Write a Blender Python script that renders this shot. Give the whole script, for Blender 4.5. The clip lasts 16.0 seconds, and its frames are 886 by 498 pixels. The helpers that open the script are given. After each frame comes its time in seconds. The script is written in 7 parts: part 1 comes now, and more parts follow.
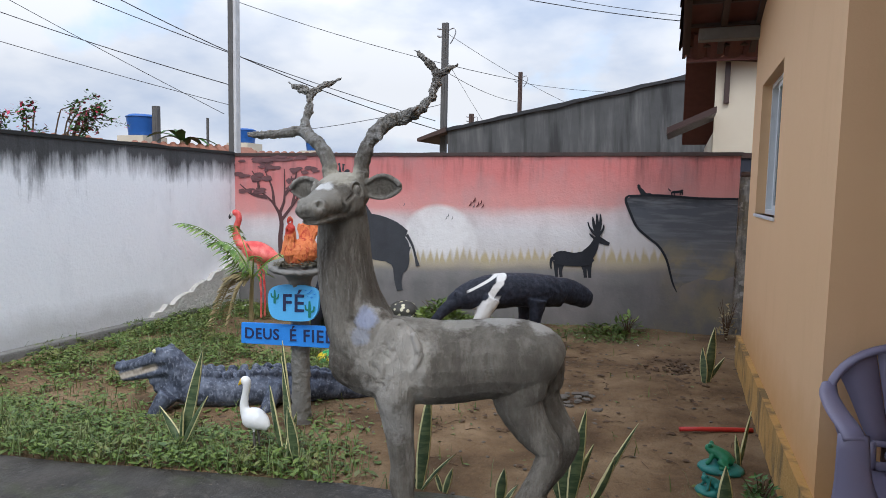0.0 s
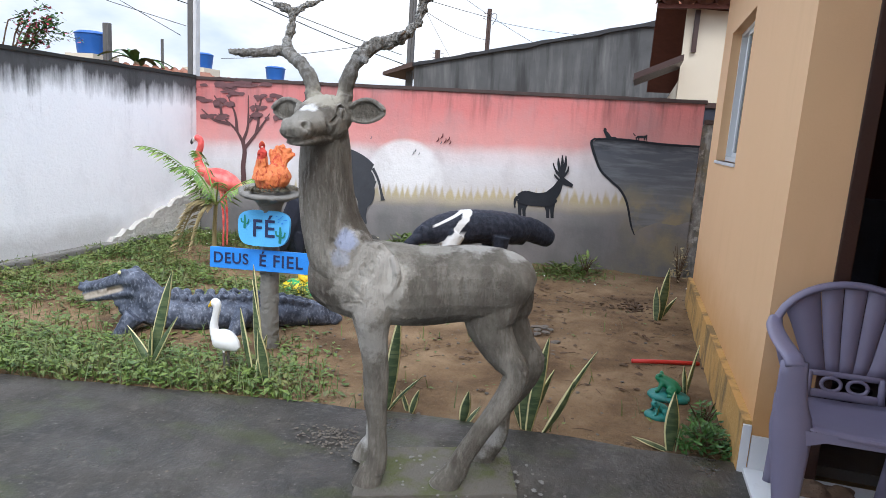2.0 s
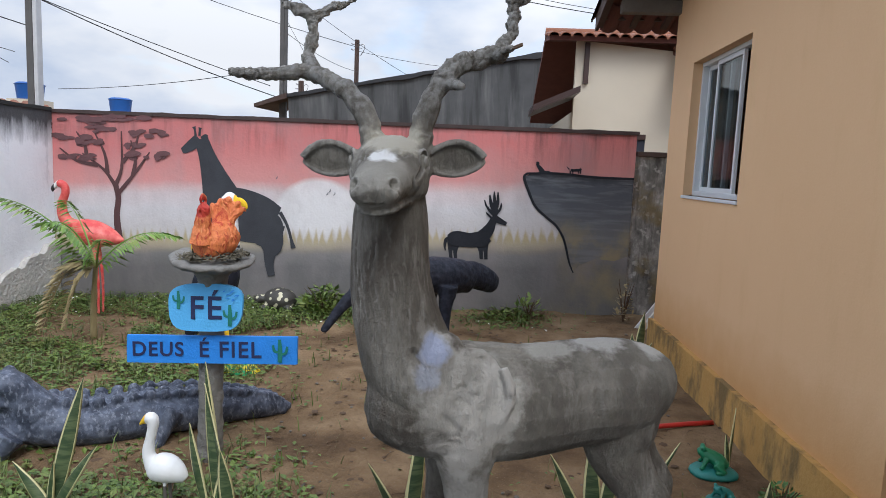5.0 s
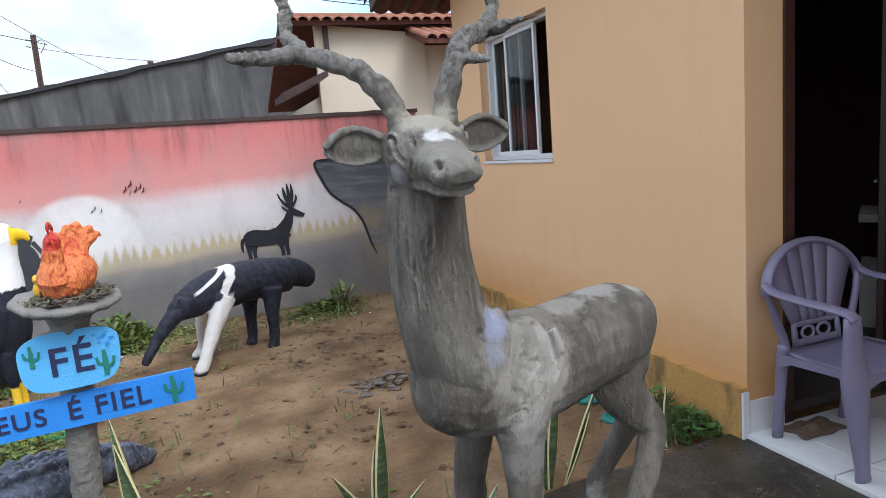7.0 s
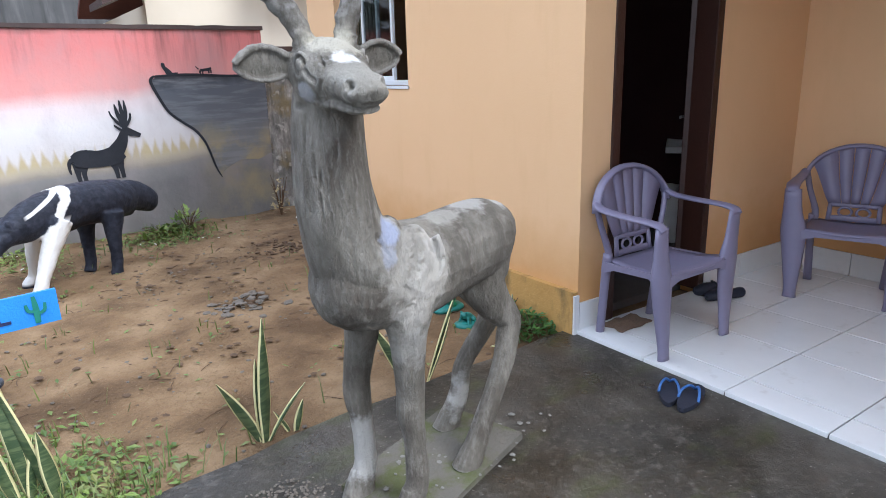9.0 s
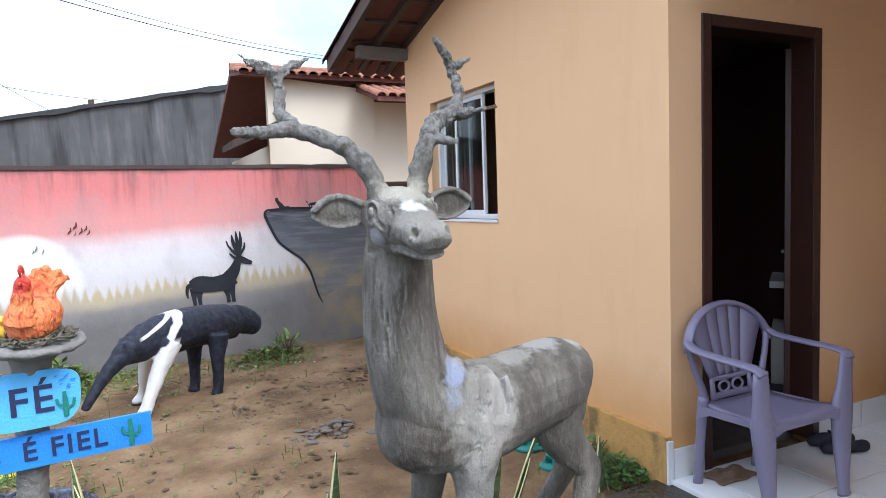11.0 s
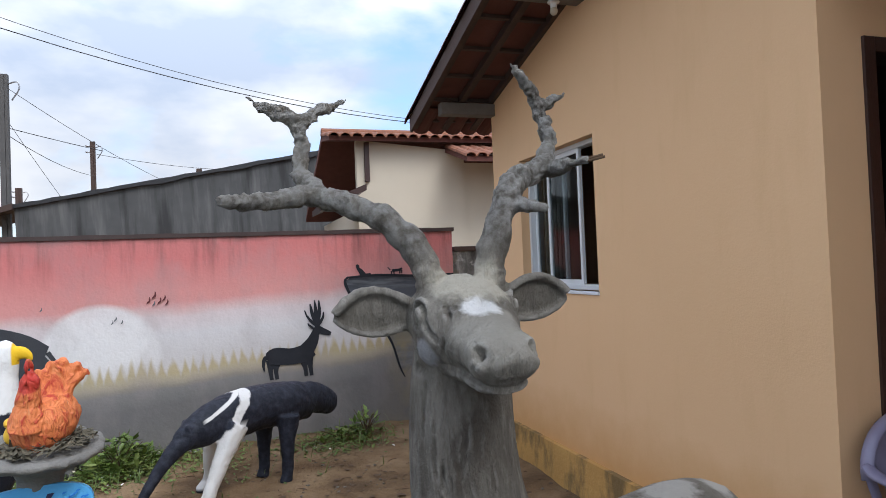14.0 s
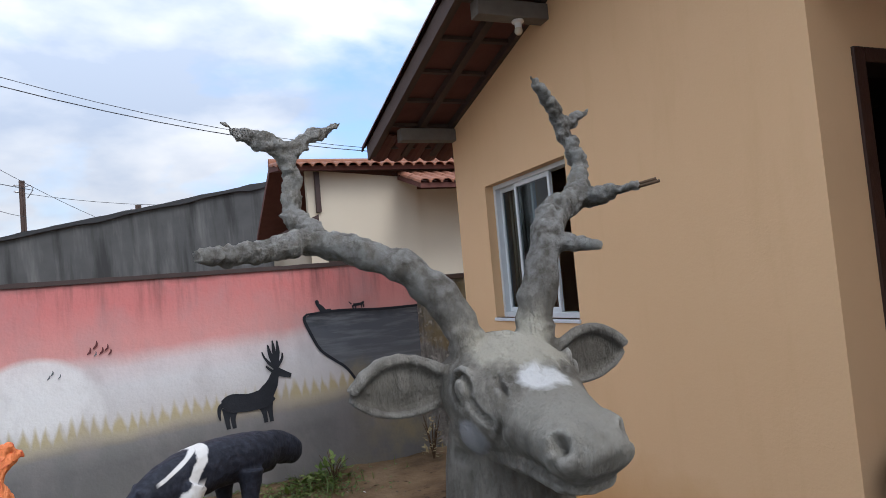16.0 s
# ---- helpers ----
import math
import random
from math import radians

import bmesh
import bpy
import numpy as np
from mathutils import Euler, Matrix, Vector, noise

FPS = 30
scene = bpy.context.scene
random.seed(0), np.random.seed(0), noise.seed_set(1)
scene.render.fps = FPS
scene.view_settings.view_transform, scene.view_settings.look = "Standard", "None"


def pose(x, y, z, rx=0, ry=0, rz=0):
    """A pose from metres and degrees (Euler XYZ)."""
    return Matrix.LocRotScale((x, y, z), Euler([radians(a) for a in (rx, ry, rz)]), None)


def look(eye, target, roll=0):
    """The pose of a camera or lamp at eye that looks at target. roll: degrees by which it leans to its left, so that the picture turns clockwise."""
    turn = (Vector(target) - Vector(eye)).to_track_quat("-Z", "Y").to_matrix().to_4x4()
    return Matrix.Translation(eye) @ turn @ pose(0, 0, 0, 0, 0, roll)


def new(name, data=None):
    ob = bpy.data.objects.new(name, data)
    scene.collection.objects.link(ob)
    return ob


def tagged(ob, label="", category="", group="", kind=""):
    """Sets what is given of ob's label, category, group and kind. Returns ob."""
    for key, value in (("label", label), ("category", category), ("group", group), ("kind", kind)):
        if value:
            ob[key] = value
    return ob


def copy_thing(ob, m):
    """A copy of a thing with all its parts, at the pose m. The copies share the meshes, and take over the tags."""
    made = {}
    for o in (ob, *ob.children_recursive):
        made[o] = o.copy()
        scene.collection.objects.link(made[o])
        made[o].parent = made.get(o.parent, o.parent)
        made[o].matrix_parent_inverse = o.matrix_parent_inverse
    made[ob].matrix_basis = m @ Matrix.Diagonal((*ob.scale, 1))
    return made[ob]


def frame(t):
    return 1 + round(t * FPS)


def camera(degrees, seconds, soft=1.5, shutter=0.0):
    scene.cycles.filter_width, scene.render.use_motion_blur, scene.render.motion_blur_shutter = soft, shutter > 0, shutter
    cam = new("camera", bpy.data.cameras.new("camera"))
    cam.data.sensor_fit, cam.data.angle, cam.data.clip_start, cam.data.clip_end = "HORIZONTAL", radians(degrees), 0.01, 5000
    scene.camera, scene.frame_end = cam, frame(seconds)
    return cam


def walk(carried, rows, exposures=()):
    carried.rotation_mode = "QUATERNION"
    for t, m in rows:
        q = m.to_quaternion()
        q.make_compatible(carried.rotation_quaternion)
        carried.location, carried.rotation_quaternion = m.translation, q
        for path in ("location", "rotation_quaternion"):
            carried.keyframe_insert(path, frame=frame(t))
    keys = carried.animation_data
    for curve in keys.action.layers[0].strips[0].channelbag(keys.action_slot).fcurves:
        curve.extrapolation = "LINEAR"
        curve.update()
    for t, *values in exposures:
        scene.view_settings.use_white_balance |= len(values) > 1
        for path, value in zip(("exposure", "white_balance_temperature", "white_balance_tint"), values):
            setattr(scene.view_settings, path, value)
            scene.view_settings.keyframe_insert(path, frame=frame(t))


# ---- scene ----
cam = camera(68.2, 16.0, soft=0.65)
PATH = [
    (0, (0.378, 0.551, 1.428), (-0.292, 2.427, 1.252), 1.1),
    (0.5, (0.36, 0.47, 1.434), (-0.202, 2.38, 1.242), 2.6),
    (1, (0.357, 0.447, 1.42), (-0.124, 2.38, 1.247), 3.5),
    (1.5, (0.348, 0.457, 1.391), (-0.148, 2.369, 1.075), 3.4),
    (2, (0.331, 0.46, 1.385), (-0.203, 2.355, 1.033), 3.8),
    (2.5, (0.275, 0.503, 1.386), (-0.27, 2.403, 1.084), 4.8),
    (3, (0.141, 0.683, 1.371), (-0.365, 2.604, 1.134), 5.2),
    (3.2, (0.097, 0.744, 1.404), (-0.455, 2.65, 1.159), 3.5),
    (5.5, (-0.748, 1.072, 1.415), (-0.674, 3.057, 1.181), -0.2),
    (6, (-0.961, 1.059, 1.424), (-0.687, 3.027, 1.193), -3.1),
    (6.5, (-1.099, 1.122, 1.402), (-0.635, 3.048, 1.126), -1.6),
    (7, (-1.247, 1.191, 1.399), (-0.571, 3.05, 1.109), -4.4),
    (7.5, (-1.37, 1.187, 1.393), (-0.351, 2.871, 1.041), -1.8),
    (8, (-1.482, 1.108, 1.365), (-0.427, 2.726, 0.846), -1.6),
    (8.2, (-1.502, 1.094, 1.381), (-0.42, 2.667, 0.784), -1.5),
    (10.3, (-1.421, 1.043, 1.42), (-0.401, 2.748, 1.189), -1.0),
    (10.5, (-1.419, 1.032, 1.431), (-0.445, 2.769, 1.24), -1.2),
    (11, (-1.398, 1.021, 1.445), (-0.534, 2.818, 1.3), -1.9),
    (11.5, (-1.363, 1.019, 1.454), (-0.616, 2.874, 1.434), -2.6),
    (12, (-1.345, 1.079, 1.465), (-0.554, 2.916, 1.448), -3.6),
    (12.5, (-1.348, 1.209, 1.486), (-0.49, 3.015, 1.474), -5.0),
    (13, (-1.301, 1.312, 1.482), (-0.44, 3.117, 1.492), -5.0),
    (13.5, (-1.181, 1.43, 1.493), (-0.481, 3.303, 1.514), -3.3),
    (14, (-1.137, 1.511, 1.508), (-0.53, 3.416, 1.554), -2.3),
    (14.5, (-1.23, 1.671, 1.538), (-0.504, 3.533, 1.597), -2.3),
    (15, (-1.318, 1.816, 1.56), (-0.417, 3.6, 1.617), -2.6),
    (15.5, (-1.318, 1.842, 1.561), (-0.392, 3.613, 1.64), -2.8),
    (16, (-1.185, 1.77, 1.562), (-0.427, 3.618, 1.676), -5.0),
]
EXPOSURE = [(0, -0.32), (0.5, -0.25), (1.0, -0.06), (2.0, 0.19), (3.0, -0.16), (5.5, -0.32), (6.0, -0.30), (6.5, -0.12), (7.0, 0.08), (7.5, 0.55), (8.2, 0.64), (10.3, 0.63), (11.0, 0.55), (11.5, -0.12), (12.5, -0.19), (14.5, -0.27), (16, -0.34)]
walk(cam, [(t, look(eye, target, roll)) for t, eye, target, roll in PATH], [(t, e, 5830 if 7.2 < t < 12 else 6060, 10) for t, e in EXPOSURE])

# ---- world, sun, exposure ----
world = bpy.data.worlds.new("overcast_sky")
scene.world = world
world.use_nodes = True
WN, WL = world.node_tree.nodes, world.node_tree.links
sky = WN.new("ShaderNodeTexSky")
sky.sky_type, sky.sun_disc = "NISHITA", False
sky.sun_elevation, sky.sun_rotation = radians(47), radians(164)
sky.air_density, sky.dust_density = 1.0, 2.0
gain = WN.new("ShaderNodeMix")
gain.data_type, gain.blend_type = "RGBA", "MULTIPLY"
gain.inputs[0].default_value = 1.0
gain.inputs[7].default_value = (0.27, 0.28, 0.285, 1)
WL.new(sky.outputs[0], gain.inputs[6])
wco = WN.new("ShaderNodeTexCoord")
wmap = WN.new("ShaderNodeMapping")
wmap.inputs["Scale"].default_value = (1.0, 1.0, 2.2)
wmap.inputs["Location"].default_value = (0.35, 0.1, 0.2)
WL.new(wco.outputs["Generated"], wmap.inputs["Vector"])
cl = WN.new("ShaderNodeTexNoise")
cl.inputs["Scale"].default_value, cl.inputs["Detail"].default_value = 2.1, 7.0
cl.inputs["Roughness"].default_value, cl.inputs["Distortion"].default_value = 0.52, 0.25
WL.new(wmap.outputs[0], cl.inputs["Vector"])
cover = WN.new("ShaderNodeValToRGB")
cover.color_ramp.elements[0].position, cover.color_ramp.elements[1].position = 0.36, 0.49
WL.new(cl.outputs["Fac"], cover.inputs[0])
cl2 = WN.new("ShaderNodeTexNoise")
cl2.inputs["Scale"].default_value, cl2.inputs["Detail"].default_value = 3.2, 6.0
WL.new(wmap.outputs[0], cl2.inputs["Vector"])
tone = WN.new("ShaderNodeValToRGB")
tone.color_ramp.elements[0].position, tone.color_ramp.elements[1].position = 0.40, 0.58
tone.color_ramp.elements[0].color = (0.70, 0.79, 0.95, 1)
tone.color_ramp.elements[1].color = (1.16, 1.16, 1.17, 1)
WL.new(cl2.outputs["Fac"], tone.inputs[0])
cloudy = WN.new("ShaderNodeMix")
cloudy.data_type = "RGBA"
WL.new(cover.outputs[0], cloudy.inputs[0])
WL.new(gain.outputs[2], cloudy.inputs[6])
WL.new(tone.outputs[0], cloudy.inputs[7])
wsep = WN.new("ShaderNodeSeparateXYZ")
WL.new(wco.outputs["Generated"], wsep.inputs[0])
wup = WN.new("ShaderNodeMapRange")
wup.inputs["From Min"].default_value, wup.inputs["From Max"].default_value = 0.15, 0.95
wup.inputs["To Min"].default_value, wup.inputs["To Max"].default_value = 0.95, 2.1
WL.new(wsep.outputs[2], wup.inputs["Value"])
dome = WN.new("ShaderNodeVectorMath")
dome.operation = "SCALE"
WL.new(cloudy.outputs[2], dome.inputs[0])
WL.new(wup.outputs[0], dome.inputs["Scale"])
WL.new(dome.outputs[0], WN["Background"].inputs["Color"])
WN["Background"].inputs["Strength"].default_value = 1.0
sun = new("sun", bpy.data.lights.new("sun", "SUN"))
sun.data.energy, sun.data.angle, sun.data.color = 2.0, radians(25), (1.0, 0.985, 0.96)
sun.matrix_world = look((3.4, -11.5, 13), (0, 0, 0))


# ---- materials ----
def rgb(c):
    return (c[0], c[1], c[2], 1.0)


class Mat:
    """A node material with a principled shader and short calls for what the surfaces share."""

    def __init__(self, name, rough=0.8, metal=0.0, spec=0.5):
        self.m = bpy.data.materials.new(name)
        self.m.use_nodes = True
        self.n, self.l = self.m.node_tree.nodes, self.m.node_tree.links
        self.p = self.n["Principled BSDF"]
        self.p.inputs["Roughness"].default_value = rough
        self.p.inputs["Metallic"].default_value = metal
        self.p.inputs["Specular IOR Level"].default_value = spec
        self.co = self.n.new("ShaderNodeTexCoord").outputs["Object"]

    def noise(self, scale, detail=5.0, stretch=(1, 1, 1), rough=0.6, dist=0.0):
        mp = self.n.new("ShaderNodeMapping")
        mp.inputs["Scale"].default_value = stretch
        self.l.new(self.co, mp.inputs["Vector"])
        t = self.n.new("ShaderNodeTexNoise")
        t.inputs["Scale"].default_value, t.inputs["Detail"].default_value = scale, detail
        t.inputs["Roughness"].default_value, t.inputs["Distortion"].default_value = rough, dist
        self.l.new(mp.outputs[0], t.inputs["Vector"])
        return t.outputs["Fac"]

    def axis(self, k):
        s = self.n.new("ShaderNodeSeparateXYZ")
        self.l.new(self.co, s.inputs[0])
        return s.outputs[k]

    def math(self, op, a, b=0.0, c=None):
        t = self.n.new("ShaderNodeMath")
        t.operation = op
        for i, v in enumerate((a, b) if c is None else (a, b, c)):
            if isinstance(v, (int, float)):
                t.inputs[i].default_value = v
            else:
                self.l.new(v, t.inputs[i])
        return t.outputs[0]

    def step(self, v, lo, hi):
        t = self.n.new("ShaderNodeMapRange")
        t.inputs["From Min"].default_value, t.inputs["From Max"].default_value = lo, hi
        self.l.new(v, t.inputs["Value"])
        return t.outputs[0]

    def ramp(self, v, stops):
        t = self.n.new("ShaderNodeValToRGB")
        e = t.color_ramp.elements
        while len(e) < len(stops):
            e.new(0.5)
        for k, (pos, c) in zip(e, stops):
            k.position, k.color = pos, rgb(c)
        self.l.new(v, t.inputs[0])
        return t.outputs[0]

    def mix(self, f, a, b, mode="MIX"):
        t = self.n.new("ShaderNodeMix")
        t.data_type, t.blend_type = "RGBA", mode
        for i, v in ((0, f), (6, a), (7, b)):
            if isinstance(v, (int, float)):
                t.inputs[i].default_value = v
            elif isinstance(v, tuple):
                t.inputs[i].default_value = rgb(v)
            else:
                self.l.new(v, t.inputs[i])
        return t.outputs[2]

    def spot(self, centre, radius, soft=0.4, wob=0.35, scale=14.0, grain=None):
        """1 inside an uneven blob round a point of the object's space, 0 outside."""
        v = self.n.new("ShaderNodeVectorMath")
        v.operation = "DISTANCE"
        self.l.new(self.co, v.inputs[0])
        v.inputs[1].default_value = centre
        d = self.math("ADD", self.math("DIVIDE", v.outputs["Value"], radius), self.math("MULTIPLY_ADD", grain or self.noise(scale, 4), wob * 4, -wob * 2))
        return self.step(d, 1.0 + soft, 1.0 - soft)

    def rnd(self):
        return self.n.new("ShaderNodeObjectInfo").outputs["Random"]

    def island(self):
        return self.n.new("ShaderNodeNewGeometry").outputs["Random Per Island"]

    def bump(self, v, depth, strength=1.0):
        t = self.n.new("ShaderNodeBump")
        t.inputs["Strength"].default_value, t.inputs["Distance"].default_value = strength, depth
        self.l.new(v, t.inputs["Height"])
        if self.p.inputs["Normal"].links:
            self.l.new(self.p.inputs["Normal"].links[0].from_socket, t.inputs["Normal"])
        self.l.new(t.outputs[0], self.p.inputs["Normal"])
        return self

    def color(self, v):
        if isinstance(v, tuple):
            self.p.inputs["Base Color"].default_value = rgb(v)
        else:
            self.l.new(v, self.p.inputs["Base Color"])
        return self

    def roughness(self, v):
        self.l.new(v, self.p.inputs["Roughness"])
        return self


def simple(name, c, rough=0.7, var=0.25, scale=12.0, bump=0.002, metal=0.0, spec=0.5, fine=90.0):
    """A surface of one colour with stains at two scales and a fine relief."""
    m = Mat(name, rough, metal, spec)
    dark = tuple(k * (1 - var) for k in c)
    lite = tuple(min(1, k * (1 + var * 0.5)) for k in c)
    a = m.mix(m.noise(scale, 6), dark, lite)
    a = m.mix(m.math("MULTIPLY", m.noise(fine, 3), var), a, dark)
    m.color(a)
    if bump:
        m.bump(m.noise(fine, 4), bump)
    return m.m


# mural wall: dark earth, ochre reeds, pale haze, salmon sky, with a weathered strip at its end
mw = Mat("painted_mural_plaster", 0.85)
z0 = mw.axis(2)
x0 = mw.axis(0)
zz = mw.math("ADD", z0, mw.math("MULTIPLY", mw.math("SUBTRACT", mw.noise(1.4, 5), 0.5), 0.16))
zz = mw.math("ADD", mw.math("MULTIPLY_ADD", zz, 1.071, -0.133), mw.math("MULTIPLY", x0, -0.05))
zt = mw.math("MULTIPLY_ADD", mw.math("ADD", z0, mw.math("MULTIPLY", mw.noise(2.2, 4), 0.06)), 1.071, -0.01)
g = mw.ramp(mw.math("DIVIDE", zz, 2.2), [(0.0, (0.145, 0.138, 0.130)), (0.16, (0.135, 0.130, 0.127)), (0.245, (0.20, 0.192, 0.185)), (0.31, (0.52, 0.495, 0.485)),
    (0.46, (0.58, 0.56, 0.565)), (0.54, (0.60, 0.51, 0.51)), (0.60, (0.59, 0.265, 0.245)), (0.78, (0.55, 0.175, 0.165)), (0.90, (0.50, 0.165, 0.155))])
sx = mw.math("DIVIDE", mw.math("ADD", x0, 2.25), 0.47)
sz = mw.math("DIVIDE", mw.math("SUBTRACT", z0, 0.80), 0.46)
sd2 = mw.math("ADD", mw.math("MULTIPLY", sx, sx), mw.math("MULTIPLY", sz, sz))
g = mw.mix(mw.math("MULTIPLY", mw.math("MULTIPLY", mw.step(sd2, 1.14, 0.90), mw.step(zz, 0.62, 0.80)), 0.85), g, (0.70, 0.685, 0.68))
reed = mw.math("ABSOLUTE", mw.math("SUBTRACT", mw.math("FRACT", mw.math("ADD", mw.math("MULTIPLY", x0, 12.0), mw.math("MULTIPLY", mw.noise(6.0, 3, (1, 1, 0.3)), 1.3))), 0.5))
top = mw.math("MULTIPLY_ADD", mw.step(reed, 0.46, 0.04), 0.12, mw.math("MULTIPLY_ADD", mw.noise(3.0, 3), 0.06, 0.635))
inreed = mw.math("MULTIPLY", mw.step(mw.math("SUBTRACT", top, zz), -0.03, 0.06), mw.step(zz, 0.50, 0.66))
g = mw.mix(mw.math("MULTIPLY", inreed, 0.82), g, (0.40, 0.32, 0.155))
streak = mw.noise(9.0, 6, (1, 1, 0.10), 0.65)
g = mw.mix(mw.math("MULTIPLY", mw.math("MULTIPLY", mw.step(streak, 0.48, 0.72), mw.step(zt, 1.50, 1.98)), 0.9), g, (0.15, 0.065, 0.06))
g = mw.mix(mw.math("MULTIPLY", mw.step(mw.math("ADD", zt, mw.math("MULTIPLY", mw.noise(5, 4), 0.10)), 1.98, 2.07), 0.9), g, (0.075, 0.05, 0.045))
bl = mw.math("MULTIPLY", mw.step(mw.noise(3.2, 6, (1, 1, 0.6)), 0.46, 0.70), 0.32)
g = mw.mix(bl, g, (0.30, 0.26, 0.26))
damp = mw.math("MULTIPLY", mw.math("MULTIPLY", mw.step(x0, 0.10, 0.62), mw.step(mw.noise(2.6, 6), 0.40, 0.60)), mw.step(zz, 1.05, 0.75))
g = mw.mix(mw.math("MULTIPLY", damp, 0.75), g, (0.25, 0.21, 0.12))
mw.color(g)
mw.bump(mw.noise(38, 6), 0.003).bump(mw.noise(4, 4), 0.02, 0.6)
M_MURAL = mw.m

ew = Mat("bare_weathered_render", 0.9)
e = ew.ramp(ew.noise(5.5, 8, (1, 1, 0.55), 0.7), [(0.34, (0.060, 0.060, 0.055)), (0.5, (0.20, 0.195, 0.18)), (0.66, (0.46, 0.45, 0.42))])
e = ew.mix(ew.math("MULTIPLY", ew.step(ew.noise(9, 7, (1, 1, 0.12)), 0.52, 0.66), 0.75), e, (0.045, 0.044, 0.040))
e = ew.mix(ew.math("MULTIPLY", ew.step(ew.noise(14, 6), 0.58, 0.66), 0.6), e, (0.50, 0.49, 0.45))
ew.color(ew.mix(ew.math("MULTIPLY", ew.step(ew.noise(2.8, 6), 0.48, 0.60), 0.65), e, (0.20, 0.15, 0.06)))
ew.bump(ew.noise(30, 6), 0.008)
M_BARE = ew.m

ww = Mat("whitewashed_render_with_black_mould_runs", 0.85)
z1 = ww.math("MULTIPLY", ww.axis(2), 1.14)
run = ww.noise(7.5, 7, (1, 1, 0.09), 0.68)
w = ww.mix(ww.noise(2.0, 5), (0.82, 0.83, 0.85), (0.90, 0.90, 0.905))
reach = ww.math("ADD", ww.step(z1, 0.9, 2.15), ww.math("MULTIPLY", ww.math("SUBTRACT", ww.noise(1.1, 4), 0.5), 0.7))
blot = ww.noise(1.5, 7, (1, 1, 0.55), 0.65)
run2 = ww.noise(17.0, 6, (1, 1, 0.06), 0.7, 0.4)
w = ww.mix(ww.math("MULTIPLY", ww.step(ww.math("ADD", ww.math("ADD", ww.math("MULTIPLY", run, 0.7), ww.math("MULTIPLY", run2, 0.35)), ww.math("MULTIPLY", ww.math("MULTIPLY", reach, ww.step(blot, 0.35, 0.62)), 0.36)), 0.70, 0.92), 0.88), w, (0.11, 0.11, 0.108))
w = ww.mix(ww.math("MULTIPLY", ww.step(blot, 0.50, 0.66), 0.18), w, (0.46, 0.46, 0.47))
w = ww.mix(ww.math("MULTIPLY", ww.step(ww.math("ADD", ww.math("ADD", z1, ww.math("MULTIPLY", run, 0.55)), ww.math("MULTIPLY", blot, 0.55)), 2.24, 2.52), 0.96), w, (0.035, 0.035, 0.035))
w = ww.mix(ww.math("MULTIPLY", ww.step(ww.math("ADD", z1, ww.math("MULTIPLY", ww.noise(3, 5), 0.3)), 0.50, 0.22), 0.55), w, (0.33, 0.31, 0.27))
ww.color(w)
ww.bump(ww.noise(26, 6), 0.008)
M_WHITE = ww.m

hw = Mat("ochre_painted_house_plaster", 0.75)
zc = hw.axis(2)
h = hw.mix(hw.noise(1.3, 5), (0.69, 0.435, 0.228), (0.75, 0.485, 0.268))
h = hw.mix(hw.math("MULTIPLY", hw.step(hw.noise(7, 6, (1, 1, 0.2)), 0.55, 0.8), 0.18), h, (0.52, 0.31, 0.13))
h = hw.mix(hw.math("MULTIPLY", hw.step(hw.math("ADD", zc, hw.math("MULTIPLY", hw.noise(5, 6), 0.28)), 0.78, 0.40), 0.65), h, (0.50, 0.24, 0.055))
hw.color(h)
hw.bump(hw.noise(90, 4), 0.0008).bump(hw.noise(4, 4), 0.006, 0.4)
M_HOUSE = hw.m

pl = Mat("stained_ochre_plinth", 0.85)
p = pl.mix(pl.noise(3.0, 6), (0.38, 0.20, 0.05), (0.58, 0.35, 0.11))
p = pl.mix(pl.math("MULTIPLY", pl.step(pl.noise(6, 7, (1, 1, 0.5)), 0.46, 0.62), 0.8), p, (0.11, 0.08, 0.035))
pl.color(p).bump(pl.noise(30, 6), 0.008)
M_PLINTH = pl.m

cc = Mat("old_damp_concrete", 0.7)
c = cc.ramp(cc.noise(1.6, 8), [(0.36, (0.014, 0.012, 0.008)), (0.5, (0.032, 0.027, 0.020)), (0.64, (0.072, 0.063, 0.051))])
c = cc.mix(cc.math("MULTIPLY", cc.step(cc.noise(26, 6), 0.54, 0.66), 0.5), c, (0.105, 0.094, 0.078))
c = cc.mix(cc.math("MULTIPLY", cc.step(cc.noise(7, 7), 0.54, 0.62), 0.5), c, (0.040, 0.034, 0.026))
c = cc.mix(cc.math("MULTIPLY", cc.step(cc.noise(90, 3), 0.66, 0.72), 0.7), c, (0.30, 0.28, 0.25))
c = cc.mix(cc.math("MULTIPLY", cc.step(cc.noise(2.3, 6, (1, 1.7, 1)), 0.54, 0.66), 0.75), c, (0.040, 0.045, 0.014))
cc.color(c)
cc.bump(cc.noise(45, 7), 0.006).bump(cc.noise(5, 5), 0.012, 0.7)
cc.roughness(cc.step(cc.noise(2.2, 5), 0.2, 0.75))
M_CONC = cc.m

